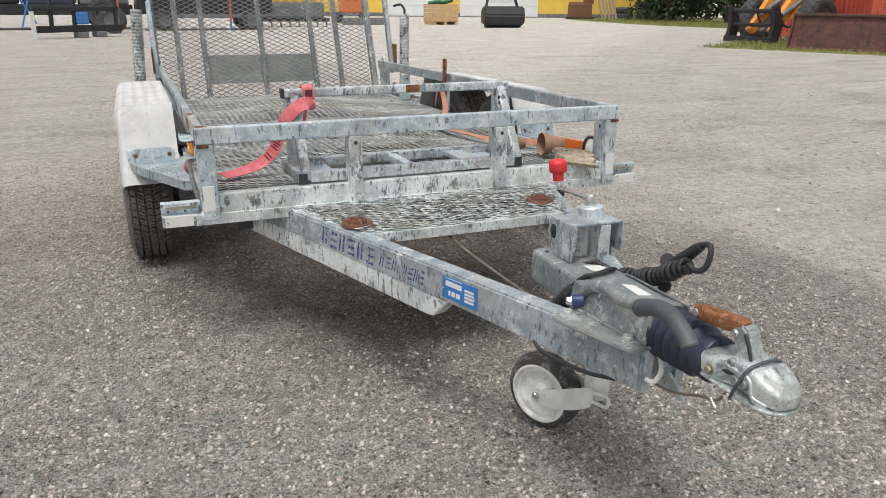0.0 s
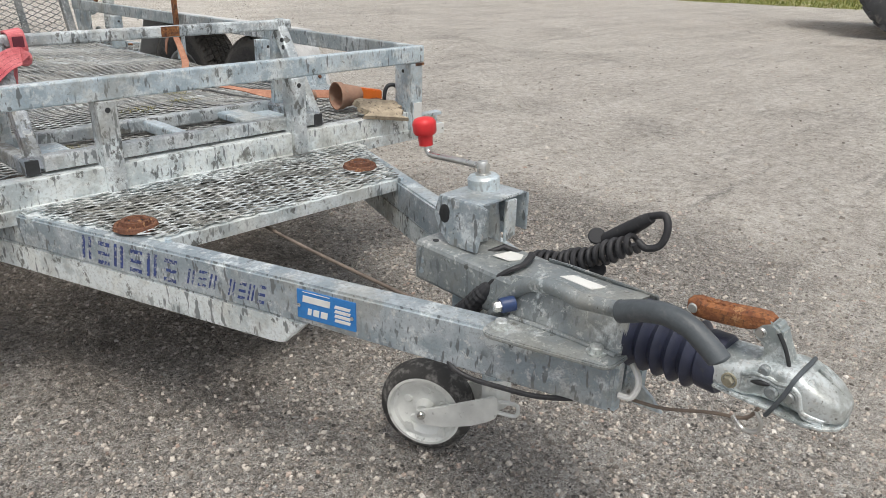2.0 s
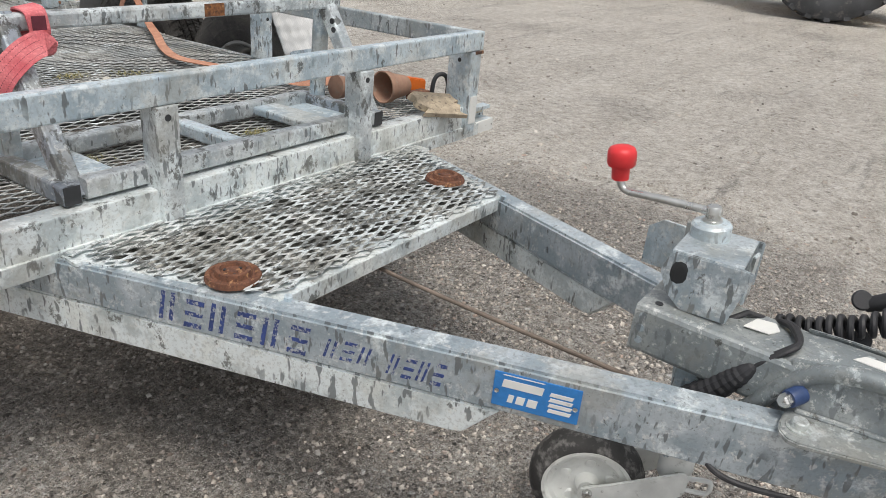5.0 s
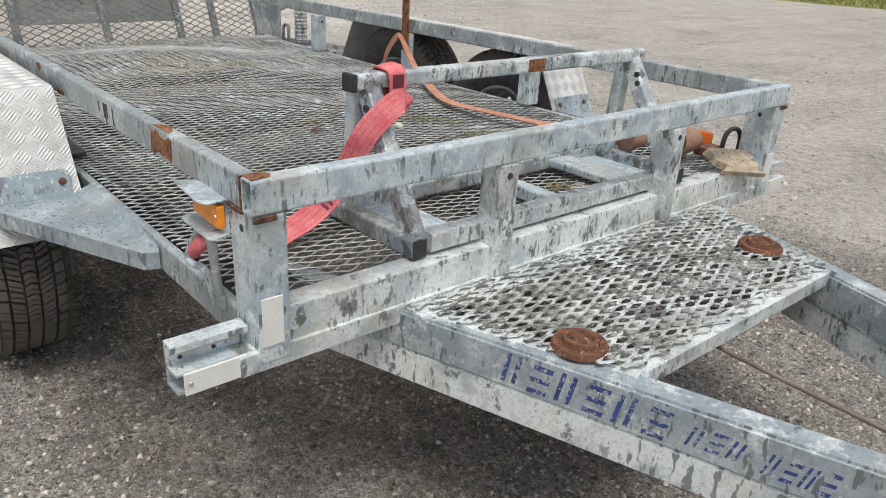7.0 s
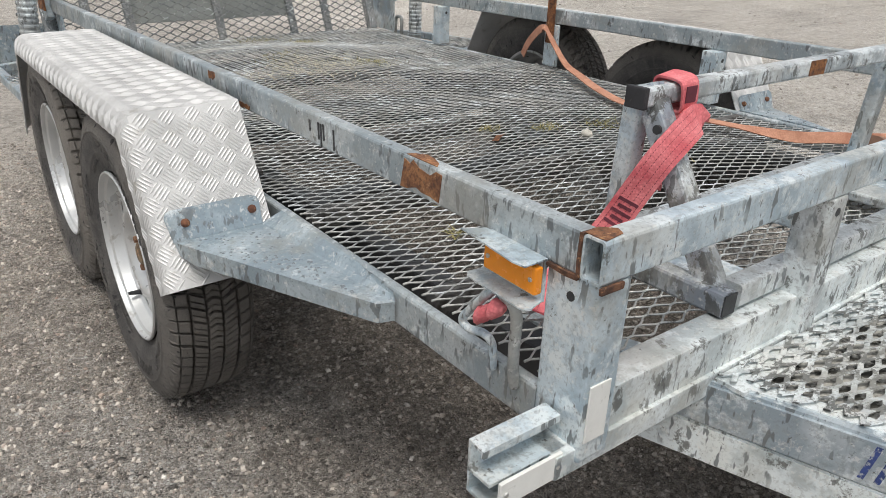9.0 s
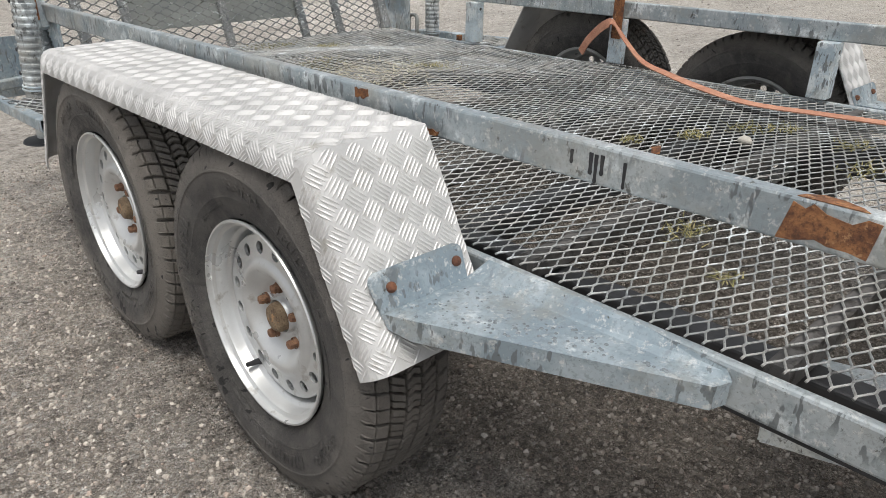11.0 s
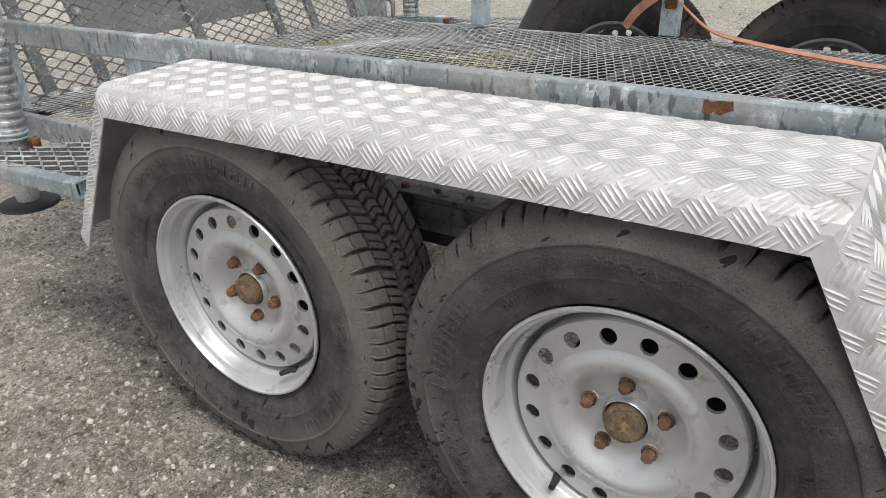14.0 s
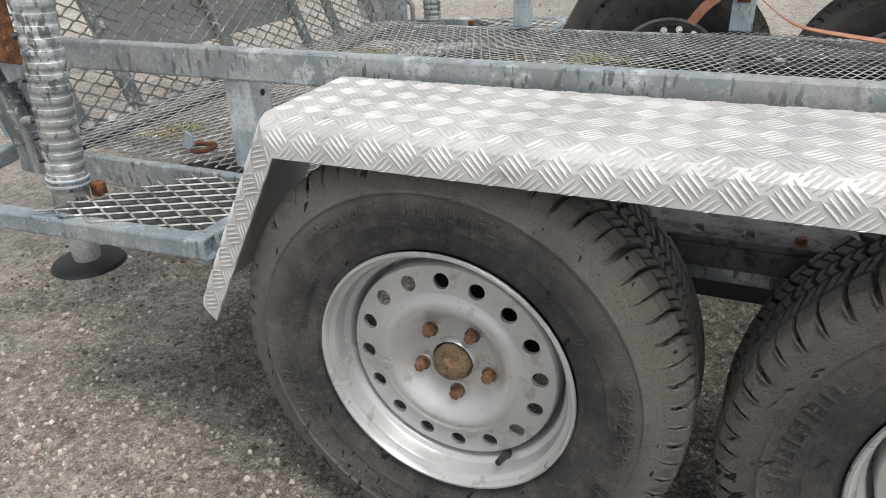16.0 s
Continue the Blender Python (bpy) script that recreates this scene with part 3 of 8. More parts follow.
def build_pebbles():
    rng = np.random.default_rng(5)
    bm = bmesh.new()
    for p in ((0.8, 0.5, -0.6), (-0.5, 0.85, -0.6), (-0.9, -0.4, -0.6), (0.4, -0.9, -0.6), (0.55, 0.3, 0.7), (-0.3, 0.6, 0.55), (-0.6, -0.2, 0.65), (0.35, -0.55, 0.5)):
        bm.verts.new(p)
    bmesh.ops.convex_hull(bm, input=bm.verts[:])
    bm.verts.index_update()
    ico = np.array([v.co[:] for v in bm.verts])
    tri = np.array([[v.index for v in f.verts] for f in bm.faces])
    bm.free()
    n = 160000
    x, y = rng.uniform(-1.7, 2.9, n), rng.uniform(0.5, 6.4, n)
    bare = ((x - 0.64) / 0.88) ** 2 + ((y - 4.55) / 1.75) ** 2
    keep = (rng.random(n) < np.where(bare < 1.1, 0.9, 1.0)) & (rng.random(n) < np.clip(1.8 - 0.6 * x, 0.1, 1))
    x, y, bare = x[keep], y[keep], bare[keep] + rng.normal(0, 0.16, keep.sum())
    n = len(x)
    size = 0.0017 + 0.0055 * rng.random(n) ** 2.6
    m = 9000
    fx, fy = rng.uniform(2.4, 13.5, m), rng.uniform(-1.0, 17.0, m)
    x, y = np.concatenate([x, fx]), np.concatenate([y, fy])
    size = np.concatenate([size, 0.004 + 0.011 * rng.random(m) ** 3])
    # stones in the ellipse below the trailer get the shaded copy
    damp_shade = np.concatenate([bare < 1.05, np.zeros(m, bool)])
    n = len(x)
    verts = ico[None] * rng.uniform(0.65, 1.3, (n, len(ico), 1))
    verts = verts * (size[:, None, None] * np.stack([rng.uniform(0.8, 1.4, n), rng.uniform(0.8, 1.4, n), rng.uniform(0.5, 0.95, n)], 1)[:, None])
    turn = rng.uniform(0, 6.28, n)
    c, s = np.cos(turn)[:, None], np.sin(turn)[:, None]
    vx, vy = verts[..., 0] * c - verts[..., 1] * s, verts[..., 0] * s + verts[..., 1] * c
    verts = np.stack([vx + x[:, None], vy + y[:, None], verts[..., 2] + size[:, None] * 0.22], -1).reshape(-1, 3)
    verts = verts.reshape(n, len(ico), 3)
    for pick, material, label in ((~damp_shade, PEBBLE, "loose grey and reddish crushed stones on the gravel"), (damp_shade, PEBBLE_DAMP_SHADE, "damp crushed stones under the trailer, its shade put into their colour")):
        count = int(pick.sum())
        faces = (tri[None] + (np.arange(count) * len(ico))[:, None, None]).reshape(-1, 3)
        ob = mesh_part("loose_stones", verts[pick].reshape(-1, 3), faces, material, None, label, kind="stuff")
        tagged(ob, category="gravel")


build_ground()
build_pebbles()

# ---- the trailer ----
trailer = thing("trailer", (MID_X, FRONT_Y, 0), "galvanised twin-axle plant trailer with mesh floor and raised ramp", "trailer")
Z_RAIL, Z_FLOOR = 0.695, 0.512


def build_bed():
    # front rail, its left end open
    rail = part("front_rail", beamed((-0.002, 3.115, 0.693), (WIDE + 0.002, 3.115, 0.693), 0.03, 0.052, 0.003, soft=0.004), ZINC, trailer, tilt=True)
    for x0 in (0.0, WIDE - 0.03):
        part("weld", boxed(x0 - 0.002, x0 + 0.034, 3.097, 3.102, 0.658, 0.667, bevel=0.002), RUST_WELD, rail, "rusted weld seam", tilt=True)
    part("weld", slabbed([(-0.0035, 3.129, 0.668), (-0.0035, 3.134, 0.664), (-0.003, 3.1355, 0.69), (-0.0035, 3.1345, 0.719), (-0.003, 3.13, 0.72), (-0.0035, 3.132, 0.7)], (0.028, 0, 0)), RUST_WELD, rail, "rusted weld seam", tilt=True)
    part("weld", slabbed([(-0.0035, 3.131, 0.669), (-0.0035, 3.15, 0.668), (-0.003, 3.178, 0.6685), (-0.0035, 3.178, 0.6645), (-0.0035, 3.15, 0.662), (-0.003, 3.132, 0.663)], (0.012, 0, 0)), RUST_WELD, rail, "rusted weld seam", tilt=True)
    part("weld", slabbed([(0.0, 3.102, 0.7195), (0.03, 3.106, 0.7195), (0.036, 3.118, 0.7195), (0.022, 3.132, 0.7195), (0.0, 3.131, 0.7195)], (0, 0, 0.0008)), RUST_PATCH, rail, "thin rust stain on the rail's end", tilt=True)
    for x in (0.012, WIDE - 0.012):
        part("side_rail", beamed((x, 3.132, 0.693), (x, 5.93, 0.693), 0.024, 0.052, 0.003, soft=0.004), ZINC_SIDE, trailer, tilt=True)
    rng = random.Random(4)

    def ragged(y0, y1, z0, z1, rag):
        a = [(y0 + (y1 - y0) * k / 6 + rng.uniform(-rag, rag), z1 - abs(rng.gauss(0, rag))) for k in range(7)]
        b = [(y1 - (y1 - y0) * k / 6 + rng.uniform(-rag, rag), z0 + abs(rng.gauss(0, rag))) for k in range(7)]
        return slabbed([(-0.0012, y, z) for y, z in a + b], (0.0015, 0, 0))

    part("rust_patch", ragged(3.38, 3.466, 0.667, 0.717, 0.007), RUST_PATCH, trailer, "flaking brown rust on the side rail", tilt=True)
    part("rust_patch", slabbed([(0.002, 3.39, 0.7188), (0.012, 3.4, 0.7188), (0.02, 3.42, 0.7188), (0.022, 3.44, 0.7188), (0.012, 3.455, 0.7188), (0.002, 3.46, 0.7188)], (0, 0, 0.0008)), RUST_PATCH, trailer, "thin rust stain on the side rail", tilt=True)
    part("rust_patch", ragged(4.165, 4.2, 0.695, 0.717, 0.003), RUST, trailer, "small rust patch on the side rail", tilt=True)
    part("rust_patch", ragged(3.99, 4.04, 0.668, 0.68, 0.003), RUST, trailer, "small rust patch on the side rail", tilt=True)
    for y, top, low in ((3.742, 0.706, 0.69), (3.712, 0.708, 0.682), (3.704, 0.707, 0.672), (3.695, 0.708, 0.684), (3.662, 0.706, 0.675)):
        w = rng.uniform(0.0022, 0.0032)
        part("oil_run", slabbed([(-0.0008, y - w, top), (-0.0008, y - w * 0.7, low + 0.006), (-0.0008, y - w, low), (-0.0008, y - w * 0.5, low - 0.003), (-0.0008, y + w * 0.5, low - 0.003), (-0.0008, y + w, low), (-0.0008, y + w * 0.7, low + 0.006), (-0.0008, y + w, top)], (0.001, 0, 0)), BLACK, trailer, "black run on the side rail", tilt=True)
    for x in (0.0, WIDE - 0.05):
        post = part("corner_post", boxed(x, x + 0.05, 3.101, 3.178, 0.432, 0.6665, bevel=0.004), ZINC, trailer, tilt=True)
        part("reflector", boxed(x + (0.004 if x < 1 else 0.012), x + (0.038 if x < 1 else 0.046), 3.0985, 3.101, 0.462, 0.541, bevel=0.001), WHITE, post, "blank white reflector plate", tilt=True)
        part("hole", lathed([(0, 0), (0.006, 0), (0.006, 0.004), (0, 0.004)], (x - 0.0005 if x < 1 else x - 0.0005, 3.14, 0.64), (1, 0, 0), 12), STEEL_DARK, post, tilt=True)
    for x0, x1 in ((0.463, 0.509), (0.988, 1.034)):
        post = part("front_post", boxed(x0, x1, 3.098, 3.148, 0.437, 0.6665, bevel=0.004), ZINC_WORN, trailer, tilt=True)
        part("hole", lathed([(0, 0), (0.0065, 0), (0.0065, 0.004), (0, 0.004)], ((x0 + x1) / 2, 3.0975, 0.645), (0, 1, 0), 12), STEEL_DARK, post, tilt=True)
    front = part("front_beam", boxed(0.05, WIDE - 0.05, 3.112, 3.16, 0.432, 0.511, bevel=0.003), ZINC_CHALK, trailer, tilt=True)
    part("lip", boxed(-0.03, WIDE + 0.03, 3.106, 3.16, 0.418, 0.452, bevel=0.002), ZINC_CHALK, front, tilt=True)
    # marker lamp carriers at both ends of the front beam, the lamps gone
    for side in (-1, 1):
        xm = 0.0 if side < 0 else WIDE
        a, b = sorted((xm + side * 0.005, xm + side * 0.12))
        chan = [(3.130, 0.489), (3.156, 0.491), (3.156, 0.418), (3.118, 0.418), (3.118, 0.422), (3.152, 0.422), (3.152, 0.448), (3.118, 0.448), (3.118, 0.452), (3.152, 0.452), (3.152, 0.487), (3.134, 0.485), (3.134, 0.479), (3.130, 0.479)]
        bm = slabbed([(a, y, z) for y, z in chan], (b - a, 0, 0))
        carrier = part("lamp_carrier", bm, ZINC, trailer, tilt=True)
        part("strip", boxed(*sorted((xm + side * 0.015, xm + side * 0.105)), 3.1455, 3.151, 0.466, 0.48, bevel=0.001), YELLOWED, carrier, "yellowed plastic strip", tilt=True)
        for dx in (0.05, 0.1):
            part("hole", lathed([(0, -0.001), (0.0035, -0.001), (0.0035, 0.002)], (xm + side * dx, 3.152, 0.459), (0, 1, 0), 10), STEEL_DARK, carrier, tilt=True)
        plate = part("reflector", boxed(*sorted((xm + side * 0.018, xm + side * 0.112)), 3.108, 3.113, 0.42, 0.455, bevel=0.001), WHITE, carrier, "blank white reflector plate", tilt=True)
        for dx in (0.026, 0.104):
            part("rivet", lathed([(0, -0.002), (0.003, -0.001), (0.0035, 0.0), (0.0035, 0.003)], (xm + side * dx, 3.107, 0.438), (0, 1, 0), 10), CHROME, plate, tilt=True)
    # dirty ledge with bolts over the near pair of wheels
    strip = part("wheel_well_strip", boxed(-0.034, 0.045, 4.06, 5.2, 0.511, 0.521, bevel=0.002), STRIP, trailer, "dirty dark ledge behind the wheels", tilt=True)
    part("edge", boxed(-0.034, -0.03, 4.06, 5.2, 0.478, 0.5105, bevel=0.001), STRIP, strip, tilt=True)
    for k in range(18):
        part("bolt", lathed([(0, 0.008), (0.006, 0.007), (0.0075, 0.004), (0.0075, -0.002)], (-0.016, 4.1 + k * 0.061, 0.5215), (0, 0, 1), 10), DIRT_SHADE if k % 3 else RUST_DARK, strip, tilt=True)
    # lower frame
    for x in (0.009, WIDE - 0.009):
        part("side_beam", beamed((x, 3.178, 0.469), (x, 5.93, 0.469), 0.018, 0.06), ZINC_SIDE, trailer, tilt=True)
    # members coloured dark, to sink into the shade below the mesh floor
    for y in (3.45, 3.85, 4.25, 4.65, 5.05, 5.45, 5.88):
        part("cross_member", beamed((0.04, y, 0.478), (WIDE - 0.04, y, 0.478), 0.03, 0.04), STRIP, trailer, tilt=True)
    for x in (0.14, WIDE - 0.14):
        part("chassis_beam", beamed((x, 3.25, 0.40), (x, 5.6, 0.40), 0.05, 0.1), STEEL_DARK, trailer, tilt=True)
    for x in (0.01, WIDE - 0.06):
        for y in ((5.3,) if x < 0.5 else (3.93, 5.3)):
            post = part("side_post", boxed(x, x + 0.05, y + 0.012, y + 0.066, 0.5105, 0.6665, bevel=0.004), ZINC, trailer, tilt=True)
            part("hole", lathed([(0, 0), (0.006, 0), (0.006, 0.003), (0, 0.003)], (x + 0.03, y + 0.0115, 0.64), (0, 1, 0), 12), STEEL_DARK, post, tilt=True)


def floor_rise(a, b):
    return 0.028 * np.exp(-((a - 0.62) / 0.34) ** 2 - ((b - 2.0) / 0.42) ** 2) - 0.012 * np.sin(a * 5.2 + 0.6) * np.sin(b * 2.3) ** 2 + 0.004 * np.sin(b * 11 + a * 3)


def build_floor():
    v, f = expanded((0.016, 3.1635, Z_FLOOR - 0.002), (1, 0, 0), (0, 1, 0), 1.46, 2.735, 0.06, 0.0245, 0.0024, 0.0023, 0.5, floor_rise, bond=0.008)
    mesh_part("floor_mesh", v, f, ZINC_MESH, trailer, "expanded steel mesh floor, bowed up in the middle", tilt=True, kind="stuff")


def wrapped_bars(first, last, side, pitch=0.0318):
    """Bars of tread plate laid over one stretch of folded sheet, running on over its bends; first, last: its two end sections."""
    u = (last[0] - first[0]).normalized()
    steps = [0.0]
    for p, q in zip(first, first[1:]):
        d = q - p
        steps.append(steps[-1] + (d - u * d.dot(u)).length)

    def at(bu, bv, lift):
        bv = min(max(bv, 0.0), steps[-1])
        k = max(i for i in range(len(steps) - 1) if steps[i] <= bv + 1e-9)
        f = (bv - steps[k]) / (steps[k + 1] - steps[k])
        a, b = first[k].lerp(first[k + 1], f), last[k].lerp(last[k + 1], f)
        ua, ub = (a - first[0]).dot(u), (b - first[0]).dot(u)
        d = first[k + 1] - first[k]
        n = (d - u * d.dot(u)).cross(u).normalized() * (1 if side > 0 else -1)
        bu = min(max(bu, ua + 0.002), ub - 0.002)
        return a + u * (bu - ua) + n * lift

    lo, hi = min((p - first[0]).dot(u) for p in first), max((p - first[0]).dot(u) for p in last)
    verts, faces = [], []
    step = pitch * math.sqrt(2)
    for i in range(0, int(steps[-1] / (step / 2)) + 2):
        for k in range(int(lo / step) - 1, int(hi / step) + 2):
            cu, cv = k * step + (i % 2) * step / 2, i * step / 2 + 0.004
            way = math.pi / 4 if i % 2 else -math.pi / 4
            du, dv = math.cos(way), math.sin(way)
            for g in range(5):
                o = (g - 2) * pitch * 0.2
                mu, mv = cu - dv * o, cv + du * o
                if not -0.003 < mv < steps[-1] + 0.003:
                    continue
                a0, a1 = at(-9, mv, 0), at(9, mv, 0)
                if not (a0 - first[0]).dot(u) + 0.004 < mu < (a1 - first[0]).dot(u) - 0.004:
                    continue
                half = pitch * (0.51 - 0.03 * abs(g - 2))
                wd = pitch * 0.058
                n = len(verts)
                for l, w, z in ((-1, 0, 0), (-0.55, -1, 0), (0, -1.1, 0), (0.55, -1, 0), (1, 0, 0), (0.55, 1, 0), (0, 1.1, 0), (-0.55, 1, 0), (-0.7, 0, 1), (-0.2, 0, 1.3), (0.2, 0, 1.3), (0.7, 0, 1)):
                    verts.append(at(mu + du * half * l - dv * wd * w, mv + dv * half * l + du * wd * w, 0.0004 + z * 0.0009))
                faces += [tuple(n + q for q in f) for f in ((0, 1, 8), (1, 2, 9, 8), (2, 10, 9), (2, 3, 11, 10), (3, 4, 11), (4, 5, 11), (5, 6, 10, 11), (6, 9, 10), (6, 7, 8, 9), (7, 0, 8))]
    return verts, faces


FEN = ((3.868, 0.392), (4.016, 0.668), (5.1, 0.668), (5.253, 0.382))


def build_fender(side):
    """The tread-plate mudguard over both wheels; side -1 is the one at x = 0, which the camera passes."""
    x_in, x_out = (-0.019, -0.237) if side < 0 else (WIDE + 0.019, WIDE + 0.245)
    pts = [Vector((0, *p)) for p in FEN]
    norm = []
    for i in range(4):
        segs = [pts[j + 1] - pts[j] for j in (i - 1, i) if 0 <= j < 3]
        n = Vector((0, 0, 0))
        for s in segs:
            n += Vector((0, -s.z, s.y)).normalized()
        n = n / len(segs)
        norm.append(n / n.length_squared)
    bm = bmesh.new()
    sections = []
    for p, n in zip(pts, norm):
        cut = ((x_in, 0.024), (x_out - side * 0.03, 0.0215), (x_out - side * 0.016, 0.0165), (x_out - side * 0.006, 0.0075), (x_out - side * 0.001, -0.003), (x_out + side * 0.003, -0.026))
        sections.append([Vector((x, 0, 0)) + p + n * h for x, h in cut])
    rows = [[bm.verts.new(p) for p in s] for s in sections]
    for a, b in zip(rows, rows[1:]):
        for k in range(5):
            bm.faces.new((a[k], a[k + 1], b[k + 1], b[k]))
    bmesh.ops.recalc_face_normals(bm, faces=bm.faces)
    if sum(f.normal.z for f in bm.faces) < 0:
        bmesh.ops.reverse_faces(bm, faces=bm.faces)
    bmesh.ops.solidify(bm, geom=bm.faces[:], thickness=0.003)
    fender = part("mudguard", bm, ALU_FLAT, trailer, "aluminium tread plate mudguard with angled ends", tilt=True)
    pieces = []
    for i in range(3):
        pieces.append(wrapped_bars(sections[i], sections[i + 1], side))
    v, f = join(pieces)
    mesh_part("tread", v, f, ALU, fender, "raised tread plate bars in a lighter, lit tone", tilt=True, kind="stuff")
    # bracket in front, with its upright tab and two rusty bolts
    sx = lambda d: d if side < 0 else WIDE - d  # noqa: E731
    bm = bmesh.new()
    poly = [(sx(-0.204), 3.885, 0.4765), (sx(-0.03), 3.49, 0.4765), (sx(-0.004), 3.48, 0.4765), (sx(-0.026), 3.6, 0.4765), (sx(-0.04), 3.9, 0.4765), (sx(-0.196), 3.9, 0.4765)]
    slab(bm, poly, (0, 0, 0.004))
    slab(bm, [(sx(-0.204), 3.885, 0.478), (sx(-0.03), 3.49, 0.478), (sx(-0.03), 3.49, 0.447), (sx(-0.186), 3.844, 0.447), (sx(-0.2), 3.876, 0.458)], (0.003, 0.003, 0))
    slab(bm, [(sx(-0.03), 3.49, 0.478), (sx(-0.004), 3.482, 0.478), (sx(-0.004), 3.482, 0.447), (sx(-0.03), 3.49, 0.447)], (0.0, 0.003, 0))
    # its inner edge, folded up against the side beam
    slab(bm, [(sx(-0.004), 3.48, 0.4775), (sx(-0.026), 3.6, 0.4775), (sx(-0.04), 3.885, 0.4775), (sx(-0.002), 3.875, 0.4985), (sx(0.0), 3.6, 0.4985), (sx(-0.001), 3.49, 0.4885)], (0, 0, 0.003))
    brk = part("mudguard_bracket", bm, ZINC_BLUE, trailer, "grey folded steel step bracket with rain drops", tilt=True)
    rng = np.random.default_rng(21)
    v, f = [], []
    for _ in range(110):
        y = rng.uniform(3.54, 3.87)
        lo = -0.03 - (y - 3.49) * 0.44
        x, z, r = sx(rng.uniform(lo + 0.012, -0.04 + 0.01 * (3.9 - y))), 0.4805, rng.uniform(0.0012, 0.0034)
        n = len(v)
        v += [(x + r * math.cos(k) * q, y + r * math.sin(k) * q, z + h * r) for q, h in ((1.0, 0.0), (0.8, 0.3)) for k in np.arange(8) * math.pi / 4]
        v.append((x, y, z + 0.42 * r))
        f += [(n + k, n + (k + 1) % 8, n + 8 + (k + 1) % 8, n + 8 + k) for k in range(8)] + [(n + 8 + k, n + 8 + (k + 1) % 8, n + 16) for k in range(8)]
    mesh_part("rain_drop", v, f, WATER, brk, "small rain drops", tilt=True, kind="stuff")
    tab = [(sx(-0.205), 3.887, 0.478), (sx(-0.212), 3.905, 0.52), (sx(-0.208), 3.909, 0.5275), (sx(-0.199), 3.911, 0.5315), (sx(-0.05), 3.911, 0.5315), (sx(-0.039), 3.909, 0.5275), (sx(-0.035), 3.905, 0.52), (sx(-0.038), 3.887, 0.478)]
    tabo = part("tab", slabbed(tab, (0, -0.004, 0.002), 0.001), ZINC_BLUE, brk, tilt=True)
    for dx in (-0.178, -0.053):
        part("bolt", lathed([(0, -0.008), (0.005, -0.007), (0.008, -0.003), (0.008, 0.004)], (sx(dx), 3.895, 0.509), (0, 0.9, -0.45), 12), RUST_DARK, tabo, "rusted bolt head", tilt=True)


